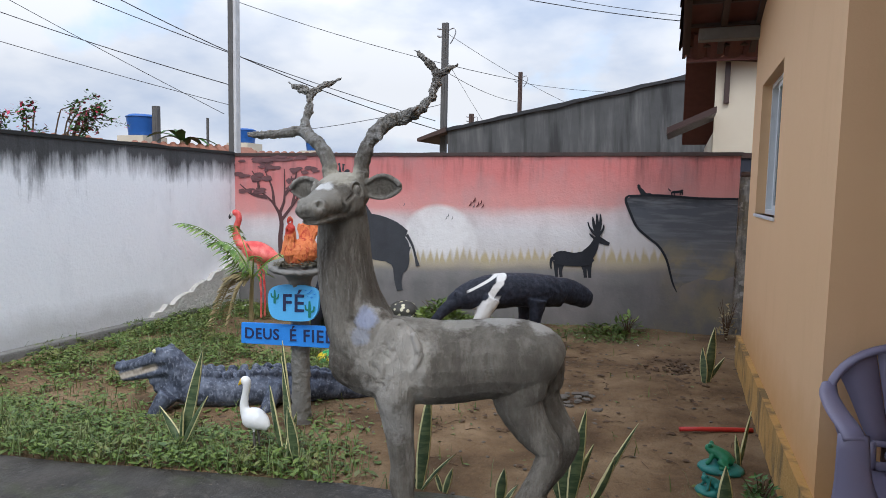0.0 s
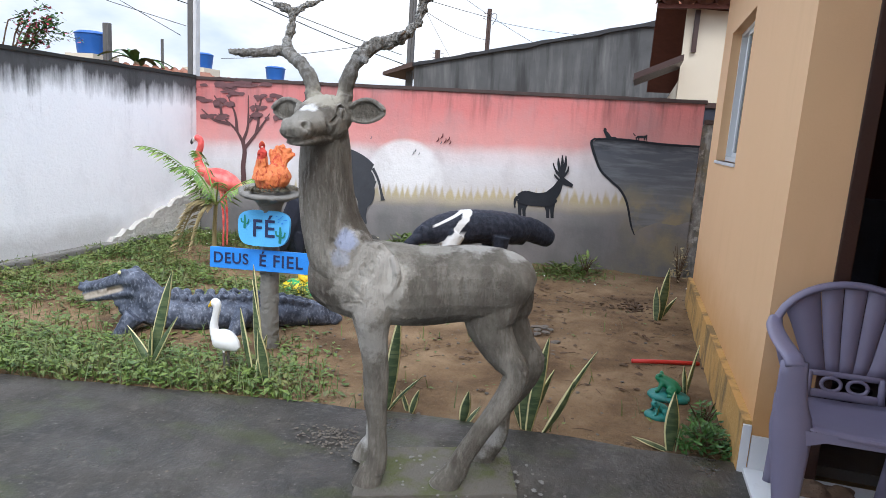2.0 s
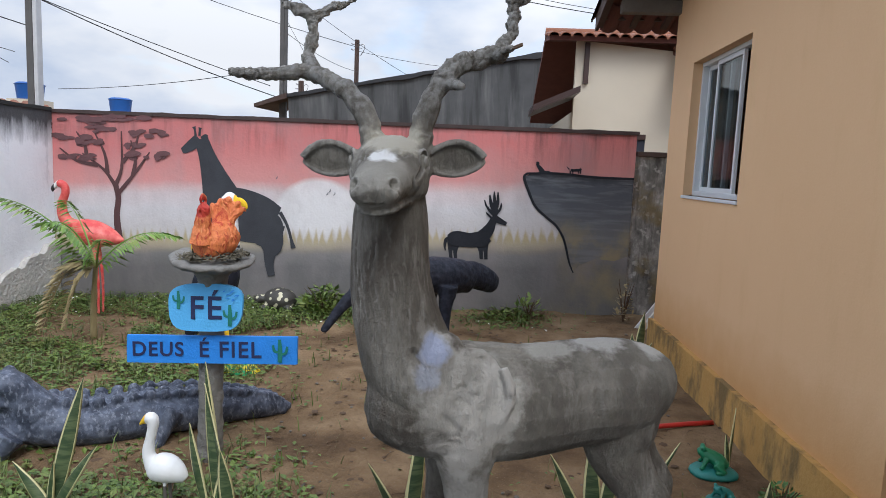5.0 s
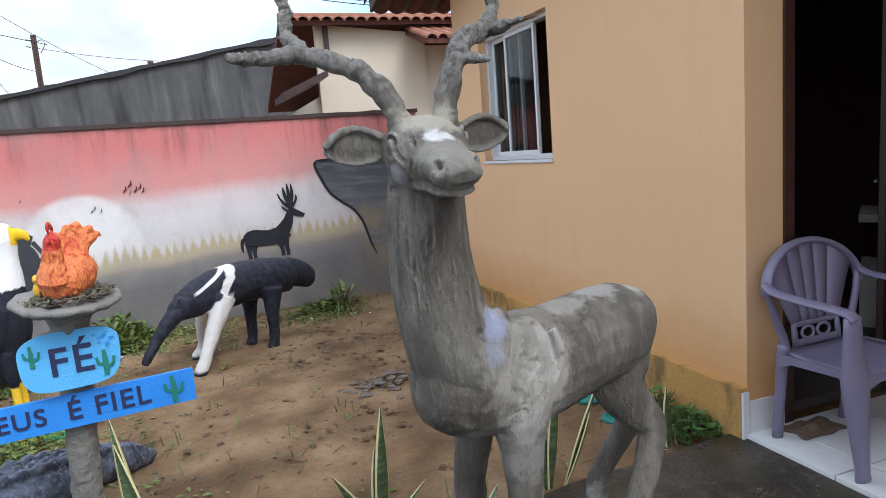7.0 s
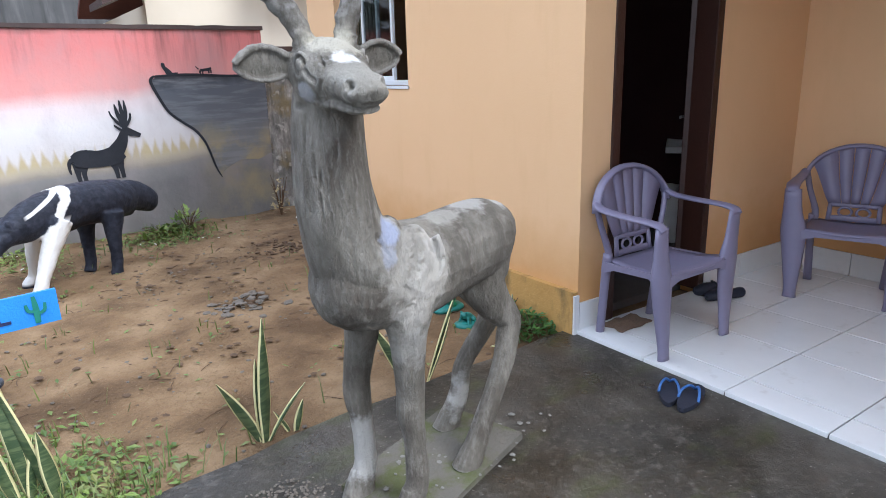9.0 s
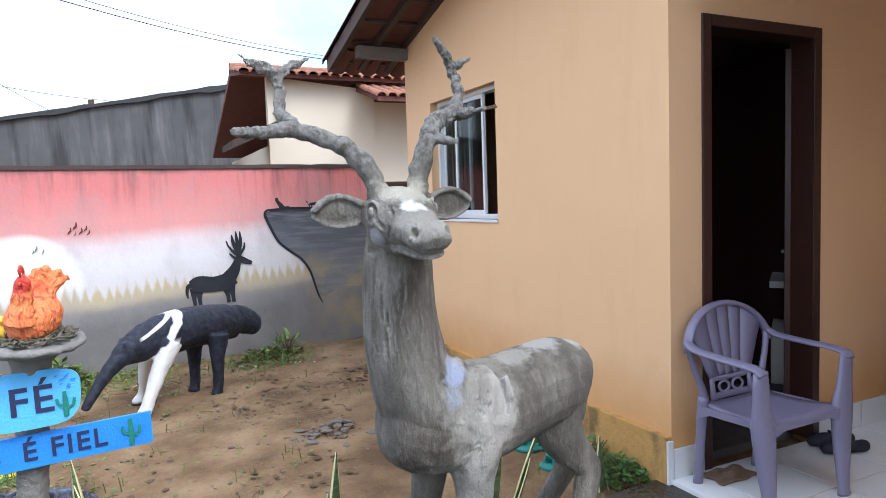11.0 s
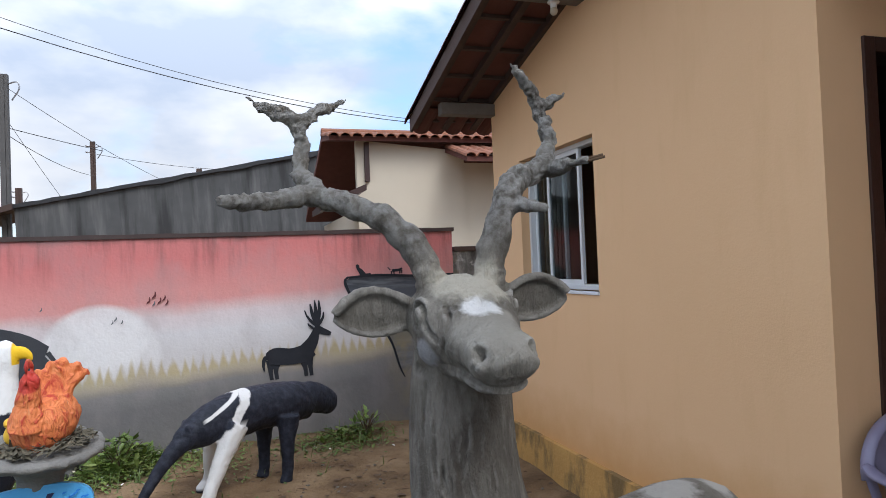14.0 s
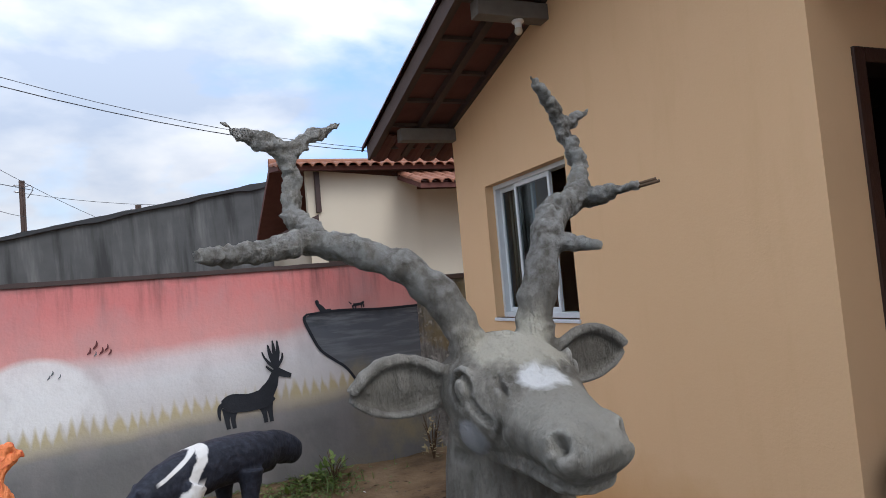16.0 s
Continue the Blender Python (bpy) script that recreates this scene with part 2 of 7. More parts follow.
gr = Mat("sandy_earth", 0.95, 0, 0.2)
s = gr.ramp(gr.noise(1.9, 8), [(0.36, (0.095, 0.058, 0.030)), (0.5, (0.172, 0.110, 0.058)), (0.64, (0.245, 0.166, 0.094))])
s = gr.mix(gr.math("MULTIPLY", gr.step(gr.noise(38, 5), 0.56, 0.76), 0.55), s, (0.075, 0.050, 0.032))
s = gr.mix(gr.math("MULTIPLY", gr.step(gr.noise(120, 3), 0.60, 0.75), 0.5), s, (0.30, 0.235, 0.17))
gr.color(s)
gr.bump(gr.noise(34, 8), 0.014).bump(gr.noise(6, 6), 0.04, 0.7)
M_EARTH = gr.m

st = Mat("raw_grey_cement_render", 0.78)
grain = st.noise(22, 5)
a = st.ramp(st.noise(6, 8, (1, 1, 0.6), 0.65), [(0.34, (0.085, 0.070, 0.053)), (0.5, (0.143, 0.128, 0.103)), (0.67, (0.262, 0.241, 0.200))])
a = st.mix(st.math("MULTIPLY", st.step(st.noise(13, 7, (1, 1, 0.25), 0.7), 0.54, 0.64), 0.55), a, (0.29, 0.265, 0.225))
a = st.mix(st.math("MULTIPLY", st.step(st.noise(34, 6, (1, 1, 0.3)), 0.54, 0.72), 0.35), a, (0.31, 0.29, 0.25))
for cen, rad, col, k in (
        ((-0.51, 2.565, 0.96), 0.150, (0.37, 0.345, 0.30), 0.85), ((-0.46, 2.585, 0.89), 0.085, (0.50, 0.47, 0.415), 0.85), ((-0.43, 2.60, 1.00), 0.060, (0.52, 0.49, 0.44), 0.85),
        ((-0.55, 2.57, 0.80), 0.075, (0.46, 0.43, 0.38), 0.8), ((-0.58, 2.57, 1.10), 0.060, (0.44, 0.42, 0.38), 0.7), ((-0.02, 2.86, 1.035), 0.055, (0.54, 0.52, 0.48), 0.8),
        ((-0.18, 2.84, 1.06), 0.075, (0.48, 0.46, 0.42), 0.75), ((-0.32, 2.78, 1.03), 0.060, (0.42, 0.40, 0.35), 0.7), ((-0.72, 2.61, 1.59), 0.070, (0.50, 0.465, 0.375), 0.85),
        ((-0.725, 2.47, 1.51), 0.075, (0.34, 0.32, 0.275), 0.7), ((-0.81, 2.60, 1.465), 0.028, (0.40, 0.40, 0.42), 0.7), ((-0.62, 2.88, 0.22), 0.12, (0.55, 0.53, 0.49), 0.75),
        ((-0.52, 2.68, 0.70), 0.10, (0.44, 0.42, 0.38), 0.6), ((-0.16, 2.92, 0.20), 0.12, (0.56, 0.54, 0.50), 0.7), ((-0.728, 2.532, 1.543), 0.031, (0.74, 0.735, 0.72), 1.0),
        ((-0.605, 2.580, 1.07), 0.042, (0.36, 0.40, 0.54), 0.9), ((-0.628, 2.575, 1.00), 0.034, (0.36, 0.385, 0.46), 0.7)):
    a = st.mix(st.math("MULTIPLY", st.spot(cen, rad, 0.22, 0.4, grain=grain), k), a, col)
horn = st.math("MULTIPLY", st.step(st.axis(2), 1.62, 1.70), 0.75)
a = st.mix(st.math("MULTIPLY", horn, st.step(st.noise(42, 6), 0.40, 0.62)), a, (0.42, 0.41, 0.39))
# convex ridges go paler: worn crests, with highlight put into the colour
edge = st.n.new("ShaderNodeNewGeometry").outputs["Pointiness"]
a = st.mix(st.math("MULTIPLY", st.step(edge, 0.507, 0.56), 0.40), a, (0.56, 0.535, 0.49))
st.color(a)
st.bump(st.noise(120, 5), 0.006).bump(st.noise(28, 8, (1, 1, 0.24), 0.74, 0.3), 0.022, 1.0).bump(st.math("MULTIPLY", st.noise(70, 6, (1, 1, 1), 0.75), horn), 0.026, 1.0)
M_CEMENT = st.m

M_POST = simple("rough_cement", (0.22, 0.21, 0.19), 0.9, 0.4, 9, 0.01, fine=40)
gw = Mat("black_stained_grey_render", 0.9)
q = gw.mix(gw.noise(1.6, 8), (0.042, 0.043, 0.044), (0.110, 0.110, 0.108))
q = gw.mix(gw.math("MULTIPLY", gw.step(gw.noise(3.2, 7, (1, 1, 0.12)), 0.5, 0.72), 0.65), q, (0.20, 0.197, 0.19))
q = gw.mix(gw.math("MULTIPLY", gw.step(gw.noise(2.6, 6, (1, 1, 0.1)), 0.52, 0.66), 0.8), q, (0.025, 0.025, 0.025))
gw.color(q)
M_GREYWALL = gw.m
M_CREAM = simple("cream_house_paint", (0.56, 0.495, 0.39), 0.8, 0.08, 2.0)
tl = Mat("fired_clay_roof_tile", 0.85)
tl.color(tl.mix(tl.noise(6, 5), tl.mix(tl.island(), (0.24, 0.080, 0.040), (0.38, 0.145, 0.070)), (0.12, 0.055, 0.038)))
M_TILE = tl.m
# darker copy of the clay for eaves and undersides, shade put into its colour
M_TILESHADE = simple("tile_underside_shade", (0.145, 0.052, 0.040), 0.9, 0.5, 7)
M_RAFTER = simple("dark_stained_rafter", (0.075, 0.045, 0.035), 0.8, 0.4, 10)
M_BEAM = simple("grey_weathered_beam", (0.17, 0.15, 0.13), 0.85, 0.4, 14)
M_WOOD = simple("dark_brown_varnished_wood", (0.040, 0.014, 0.009), 0.45, 0.35, 9)
M_ALU = simple("white_painted_aluminium", (0.66, 0.68, 0.69), 0.4, 0.06, 5, 0)
M_PLASTIC = simple("lilac_grey_plastic", (0.200, 0.182, 0.265), 0.42, 0.12, 6, 0.0006)
tf = Mat("white_glazed_floor_tile", 0.22)
k = tf.mix(tf.noise(3.0, 6), (0.62, 0.62, 0.61), (0.76, 0.765, 0.76))
tf.color(tf.mix(tf.math("MULTIPLY", tf.step(tf.noise(11, 7), 0.60, 0.8), 0.4), k, (0.36, 0.32, 0.27)))
M_FTILE = tf.m
M_GROUT = simple("grey_grout", (0.11, 0.105, 0.10), 0.9)
# ceiling colour of the room, kept dark to stand in for its dimness
M_ROOMDIM = simple("room_dimness_paint", (0.10, 0.065, 0.055), 0.9, 0.2)
M_FADED = simple("faded_black_wall_paint", (0.066, 0.069, 0.078), 0.9, 0.5, 5, spec=0.15)
M_BLACK = simple("black_wall_paint", (0.034, 0.036, 0.043), 0.9, 0.55, 7, spec=0.15)
cf = Mat("weathered_slate_wall_paint", 0.85)
cz_ = cf.math("ADD", cf.axis(2), cf.math("MULTIPLY", cf.math("SUBTRACT", cf.noise(5, 6), 0.5), 0.25))
q = cf.ramp(cf.math("DIVIDE", cz_, 1.5), [(0.30, (0.135, 0.130, 0.122)), (0.52, (0.150, 0.150, 0.150)), (0.70, (0.098, 0.106, 0.120)), (0.86, (0.080, 0.088, 0.104)), (0.94, (0.036, 0.038, 0.046))])
q = cf.mix(cf.math("MULTIPLY", cf.step(cf.noise(7, 6, (0.35, 1, 3.0)), 0.48, 0.66), 0.5), q, (0.20, 0.21, 0.225))
q = cf.mix(cf.math("MULTIPLY", cf.math("MULTIPLY", cf.step(cf.noise(3.2, 6), 0.44, 0.60), cf.step(cz_, 1.0, 0.75)), 0.8), q, (0.27, 0.225, 0.125))
cf.color(q)
M_CLIFF = cf.m
M_BIRD = simple("maroon_wall_paint", (0.13, 0.028, 0.030), 0.85, 0.5, 4)
M_CLIFF2 = simple("slate_wall_paint", (0.14, 0.15, 0.165), 0.85, 0.5, 4)
M_TREEP = simple("umber_wall_paint", (0.10, 0.045, 0.045), 0.85, 0.4, 9)
M_CANOPYP = simple("smoky_wall_paint", (0.16, 0.075, 0.078), 0.85, 0.45, 14)
M_PWHITE = simple("white_statue_paint", (0.74, 0.73, 0.70), 0.6, 0.14, 16, 0.004, fine=45)
M_YELLOW = simple("yellow_statue_paint", (0.78, 0.48, 0.03), 0.5, 0.2, 10)
M_GREEN = simple("green_statue_paint", (0.012, 0.19, 0.085), 0.4, 0.4, 14)
M_TEAL = simple("teal_statue_paint", (0.02, 0.20, 0.17), 0.5, 0.4, 14)
M_SKYB = simple("sky_blue_sign_paint", (0.10, 0.43, 0.80), 0.6, 0.22, 7, 0.003)
M_BLUE = simple("bright_blue_sign_paint", (0.025, 0.24, 0.74), 0.6, 0.28, 7, 0.003)
M_INK = simple("navy_lettering_paint", (0.012, 0.018, 0.075), 0.6, 0.2)
M_CACT = simple("cactus_green_paint", (0.01, 0.18, 0.13), 0.6, 0.2)
M_NEST = simple("mossy_nest_debris", (0.17, 0.15, 0.10), 0.95, 0.6, 30, 0.01)
M_STEEL = simple("galvanised_steel", (0.35, 0.35, 0.36), 0.45, 0.2, 9, 0, 0.8)
M_CABLE = simple("black_cable", (0.02, 0.02, 0.022), 0.6, 0.1)
M_POLE = simple("weathered_concrete_pole", (0.115, 0.11, 0.105), 0.9, 0.45, 4)
M_POLEW = simple("whitewashed_pole", (0.58, 0.58, 0.58), 0.9, 0.4, 5)
M_TANK = simple("blue_polyethylene", (0.015, 0.10, 0.36), 0.45, 0.15)
M_RUBBER = simple("dark_navy_rubber", (0.015, 0.018, 0.032), 0.7, 0.3)
M_STRAP = simple("blue_rubber_strap", (0.04, 0.13, 0.36), 0.5, 0.2)
M_CLOTH = simple("brown_floor_cloth", (0.20, 0.13, 0.085), 0.95, 0.4, 20, 0.01)
M_STONE = simple("grey_rubble", (0.175, 0.150, 0.122), 0.9, 0.5, 12, 0.01)
M_TWIG = simple("dry_brown_litter", (0.11, 0.065, 0.035), 0.95, 0.5, 20)
M_PIPE = simple("red_plastic_pipe", (0.55, 0.03, 0.02), 0.5, 0.25)
M_REDBOARD = simple("red_brown_board_paint", (0.26, 0.075, 0.045), 0.8, 0.3, 9)
M_CURTAIN = simple("beige_curtain", (0.42, 0.36, 0.28), 0.9, 0.2, 8)


def leafy(name, a, b, c=None, rough=0.5):
    m = Mat(name, rough)
    v = m.mix(m.island(), a, b)
    if c:
        v = m.mix(m.math("MULTIPLY", m.step(m.noise(5, 4), 0.5, 0.7), 0.7), v, c)
    m.color(v)
    m.p.inputs["Transmission Weight"].default_value = 0.0
    return m.m


M_WEED = leafy("creeping_weed_leaves", (0.055, 0.098, 0.014), (0.135, 0.195, 0.034), (0.185, 0.170, 0.050))
M_GRASS = leafy("thin_grass_blades", (0.055, 0.10, 0.02), (0.14, 0.18, 0.05), (0.20, 0.17, 0.08))
M_BUSH = leafy("small_bush_leaves", (0.025, 0.085, 0.016), (0.075, 0.17, 0.030))
M_FROND = leafy("palm_frond_leaflets", (0.09, 0.20, 0.025), (0.22, 0.33, 0.06), (0.32, 0.28, 0.09))
M_DRYFROND = leafy("dry_palm_frond", (0.26, 0.20, 0.09), (0.36, 0.29, 0.15))
M_PETAL = leafy("magenta_flowers", (0.34, 0.02, 0.06), (0.50, 0.05, 0.10))
sn = Mat("banded_snake_plant_green", 0.45)
sn.color(sn.mix(sn.step(sn.noise(16, 4, (0.4, 0.4, 2.6), 0.6, 0.8), 0.44, 0.58), (0.040, 0.070, 0.030), (0.105, 0.135, 0.060)))
M_SNAKE = sn.m
M_SNAKEEDGE = simple("yellow_leaf_margin", (0.66, 0.60, 0.31), 0.5, 0.25, 16, 0)

gl = Mat("window_glass", 0.03)
gl.color((0.42, 0.47, 0.48))
gl.p.inputs["Transmission Weight"].default_value = 1.0
gl.p.inputs["IOR"].default_value = 1.22
M_GLASS = gl.m


# ---- building helpers ----
def part(name, bm, material, parent=None, label="", smooth=False):
    """Links a bmesh as one mesh object, under a thing or part if one is given."""
    bmesh.ops.recalc_face_normals(bm, faces=bm.faces)
    me = bpy.data.meshes.new(name)
    if smooth:
        for f in bm.faces:
            f.smooth = True
    bm.to_mesh(me)
    bm.free()
    for m in (material if isinstance(material, (list, tuple)) else [material]):
        me.materials.append(m)
    ob = new(name, me)
    if parent is not None:
        ob.parent = parent
    if label:
        ob["label"] = label
    return ob


def thing(name, label, category, at=(0, 0, 0), rz=0, group="", kind=""):
    ob = new(name)
    ob.empty_display_size = 0.05
    ob.matrix_world = pose(at[0], at[1], at[2], 0, 0, rz)
    return tagged(ob, label, category, group, kind)


def box(bm, lo, hi, bevel=0.0, m=None):
    g = bmesh.ops.create_cube(bm, size=1.0)["verts"]
    for v in g:
        v.co = Vector([(lo[i] + hi[i]) / 2 + v.co[i] * (hi[i] - lo[i]) for i in range(3)])
    if bevel:
        es = list({e for v in g for e in v.link_edges})
        g = list({v for f in bmesh.ops.bevel(bm, geom=es, offset=bevel, segments=2, affect="EDGES", profile=0.6)["faces"] for v in f.verts} | {v for v in g if v.is_valid})
    if m is not None:
        for v in g:
            v.co = m @ v.co
    return g


def loft(bm, rows, seg=16, up=(0, 0, 1), cap=True, mi=0):
    """Rings along a line. A row: centre, half width (across), half height (along up), and if wanted a squareness."""
    cs = [Vector(r[0]) for r in rows]
    upv = Vector(up)
    rings = []
    side0 = None
    for i, r in enumerate(rows):
        t = (cs[min(i + 1, len(cs) - 1)] - cs[max(i - 1, 0)]).normalized()
        s = t.cross(upv)
        if s.length < 0.2 and side0 is not None:
            s = side0 - t * side0.dot(t)
        elif s.length < 0.2:
            s = t.cross(Vector((0, 1, 0.01)))
        s.normalize()
        if side0 is not None and s.dot(side0) < 0:
            s = -s
        side0 = s
        u = s.cross(t).normalized()
        ring = []
        for k in range(seg):
            a = 2 * math.pi * k / seg
            ring.append(bm.verts.new(cs[i] + s * (math.cos(a) * r[1]) + u * (math.sin(a) * r[2])))
        rings.append(ring)
    faces = []
    for a, b in zip(rings, rings[1:]):
        for k in range(seg):
            faces.append(bm.faces.new((a[k], a[(k + 1) % seg], b[(k + 1) % seg], b[k])))
    if cap:
        faces.append(bm.faces.new(rings[0][::-1]))
        faces.append(bm.faces.new(rings[-1]))
    for f in faces:
        f.material_index = mi
    return rings


def spline(pts, n):
    """Catmull-Rom through points of any dimension, n steps a span."""
    p = [np.array(q, float) for q in pts]
    p = [2 * p[0] - p[1]] + p + [2 * p[-1] - p[-2]]
    out = []
    for i in range(1, len(p) - 2):
        for j in range(n):
            t = j / n
            out.append(0.5 * (2 * p[i] + (p[i + 1] - p[i - 1]) * t + (2 * p[i - 1] - 5 * p[i] + 4 * p[i + 1] - p[i + 2]) * t * t + (3 * p[i] - p[i - 1] - 3 * p[i + 1] + p[i + 2]) * t ** 3))
    out.append(p[-2])
    return out


def tube(bm, pts, n=4, seg=10, mi=0, cap=True):
    """A round tube through rows x, y, z, radius."""
    loft(bm, [(tuple(q[:3]), max(q[3], 0.0005), max(q[3], 0.0005)) for q in spline(pts, n)], seg, cap=cap, mi=mi)


def body(bm, pts, n=3, seg=18, up=(0, 0, 1), mi=0):
    """A rounded body through rows x, y, z, half width, half height."""
    loft(bm, [(tuple(q[:3]), max(q[3], 0.001), max(q[4], 0.001)) for q in spline(pts, n)], seg, up=up, mi=mi)


def ball(bm, c, r, seg=14, rz=0, mi=0):
    r = r if isinstance(r, (tuple, list)) else (r, r, r)
    g = bmesh.ops.create_uvsphere(bm, u_segments=seg, v_segments=max(6, seg // 2 + 2), radius=1.0)["verts"]
    m = pose(*c, 0, 0, rz) @ Matrix.Diagonal((*r, 1))
    for v in g:
        v.co = m @ v.co
    for f in {f for v in g for f in v.link_faces}:
        f.material_index = mi
    return g


def sculpt(ob, voxel, smooth=4, lump=0.006, size=0.06):
    """Melts the joined forms of a statue into one hand-modelled skin."""
    r = ob.modifiers.new("melt", "REMESH")
    r.mode, r.voxel_size, r.use_smooth_shade = "VOXEL", voxel, True
    s = ob.modifiers.new("soften", "SMOOTH")
    s.iterations, s.factor = smooth, 0.5
    if lump:
        tx = bpy.data.textures.new("lumps", "CLOUDS")
        tx.noise_scale, tx.noise_depth = size, 3
        d = ob.modifiers.new("lumps", "DISPLACE")
        d.texture, d.strength, d.mid_level, d.texture_coords = tx, lump, 0.5, "LOCAL"
    return ob


def text_part(name, body_text, size, material, parent, m, thick=0.002):
    cu = bpy.data.curves.new(name, "FONT")
    cu.body, cu.size, cu.extrude, cu.align_x, cu.align_y = body_text, size, thick, "CENTER", "CENTER"
    cu.offset = size * 0.012
    cu.space_character = 1.12
    tmp = bpy.data.objects.new(name, cu)
    scene.collection.objects.link(tmp)
    me = bpy.data.meshes.new_from_object(tmp.evaluated_get(bpy.context.evaluated_depsgraph_get()))
    bpy.data.objects.remove(tmp)
    me.materials.clear()
    me.materials.append(material)
    ob = new(name, me)
    ob.parent = parent
    ob.matrix_local = m
    return ob


COAT = [0]


def coat():
    """Each stroke lies a hair above the one before."""
    COAT[0] = (COAT[0] + 1) % 24
    return -0.0005 * COAT[0]


def ribbon(bm, pts, mi=0, lift=0.0):
    """A flat painted stroke on the x-z plane through rows x, z, half width."""
    q = spline(pts, 4)
    L = []
    lift = coat()
    for i, r in enumerate(q):
        d = np.array(q[min(i + 1, len(q) - 1)][:2]) - np.array(q[max(i - 1, 0)][:2])
        d = d / (np.linalg.norm(d) + 1e-9)
        nx, nz = -d[1] * r[2], d[0] * r[2]
        L.append((bm.verts.new((r[0] + nx, lift, r[1] + nz)), bm.verts.new((r[0] - nx, lift, r[1] - nz))))
    for a, b in zip(L, L[1:]):
        bm.faces.new((a[0], a[1], b[1], b[0])).material_index = mi


def disc(bm, x, z, rx, rz, a0=0, a1=360, n=28, wob=0.0, lift=0.0):
    vs = []
    lift = coat()
    for i in range(n):
        a = radians(a0 + (a1 - a0) * i / (n - (a1 - a0 < 360)))
        k = 1 + wob * (random.random() - 0.5)
        vs.append(bm.verts.new((x + math.cos(a) * rx * k, lift, z + math.sin(a) * rz * k)))
    bm.faces.new(vs)


def gz(x, y):
    """Height of the garden's earth: it falls a little to the west and rises to the mural."""
    f = min(1.0, max(0.0, (y - 3.3) / 4.4))
    return 0.022 * max(-4.5, min(1.0, x)) - 0.022 + 0.02 * f


def yz(x):
    """Height of the concrete yard, which drains to the west."""
    return 0.03 * x + 0.003


def prism(bm, poly, a, b, axis="x"):
    """A flat outline in the plane across an axis, given thickness from a to b along it."""
    def P(t, q):
        return (t, q[0], q[1]) if axis == "x" else ((q[0], t, q[1]) if axis == "y" else (q[0], q[1], t))
    lo = [bm.verts.new(P(a, q)) for q in poly]
    hi = [bm.verts.new(P(b, q)) for q in poly]
    bm.faces.new(lo)
    bm.faces.new(hi[::-1])
    for i in range(len(poly)):
        j = (i + 1) % len(poly)
        bm.faces.new((lo[i], hi[i], hi[j], lo[j]))


# ---- ground ----
bm = bmesh.new()
xs = sorted(set([-80, -40, -20, -12, -8] + [round(-6 + 0.08 * i, 3) for i in range(94)] + [2, 4, 8, 12, 20, 40, 80]))
ys = sorted(set([-60, -30, -15, -8, -4, 0, 2] + [round(2.9 + 0.08 * i, 3) for i in range(62)] + [8.2, 9, 12, 16, 24, 40, 80, 120]))
grid = []
for y in ys:
    row = []
    for x in xs:
        z = gz(x, y)
        if 3.3 < y < 7.8 and -5.6 < x < 1.2:
            z += 0.028 * noise.noise((x * 2.3, y * 2.3, 0.0)) + 0.014 * noise.noise((x * 7, y * 7, 3.0))
        if y < 3.2:
            z = gz(x, y) - 0.16
        row.append(bm.verts.new((x, y, z)))
    grid.append(row)
for a, b in zip(grid, grid[1:]):
    for i in range(len(xs) - 1):
        bm.faces.new((a[i], a[i + 1], b[i + 1], b[i]))
tagged(part("ground", bm, M_EARTH, smooth=True), "bare sandy brown garden earth, scuffed and littered", "ground", kind="structure")

# concrete yard in front of the garden, with a worn edge
bm = bmesh.new()
edge = [(-9.0, 2.90)]
for i in range(44):
    x = -5.4 + 6.32 * i / 43
    edge.append((x, float(np.interp(x, (-5.4, -2.9, -1.5, -0.5, 0.95), (2.95, 3.08, 3.30, 3.41, 3.43))) + 0.02 * noise.noise((x * 3, 0, 0)) + 0.012 * noise.noise((x * 11, 0, 5))))
prism(bm, edge + [(0.92, -6.0), (-9.0, -6.0)], -0.09, 0.0, "z")
for v in bm.verts:
    v.co.z += yz(v.co.x)
tagged(part("concrete_yard", bm, M_CONC), "dark damp concrete yard with worn edge", "pavement", kind="structure")

# ---- mural wall to the north, one plaster sheet whose top falls a little ----
bm = bmesh.new()
prism(bm, [(-5.3, -0.3), (0.945, -0.3), (0.945, 1.855), (-5.3, 1.855)], 7.74, 7.88, "y")
wall_n = tagged(part("wall_north", bm, M_MURAL), "plastered garden wall painted with a savanna sunset", "wall", kind="structure")
bm = bmesh.new()
n = 40
up = []
for i in range(n + 1):
    x = -5.3 + 6.265 * i / n
    up.append((x, 1.872 + 0.012 * noise.noise((x * 5, 1, 0))))
prism(bm, [(-5.3, 1.835), (0.965, 1.835)] + up[::-1], 7.725, 7.895, "y")
part("coping", bm, simple("blackened_wall_top", (0.075, 0.05, 0.045), 0.95, 0.5, 8), wall_n, "mould-blackened wall top")
bm = bmesh.new()
box(bm, (0.945, 7.76, -0.3), (1.7, 7.88, 1.63), 0.006)
wall_n2 = tagged(part("wall_north_end", bm, M_BARE), "bare weathered grey wall end beside the mural", "wall", kind="structure")
bm = bmesh.new()
box(bm, (0.967, 7.74, 1.63), (1.7, 7.90, 1.68), 0.006)
part("coping", bm, M_RAFTER, wall_n2)

# painted figures of the mural: thin coats of paint on the plaster
FY = 7.736


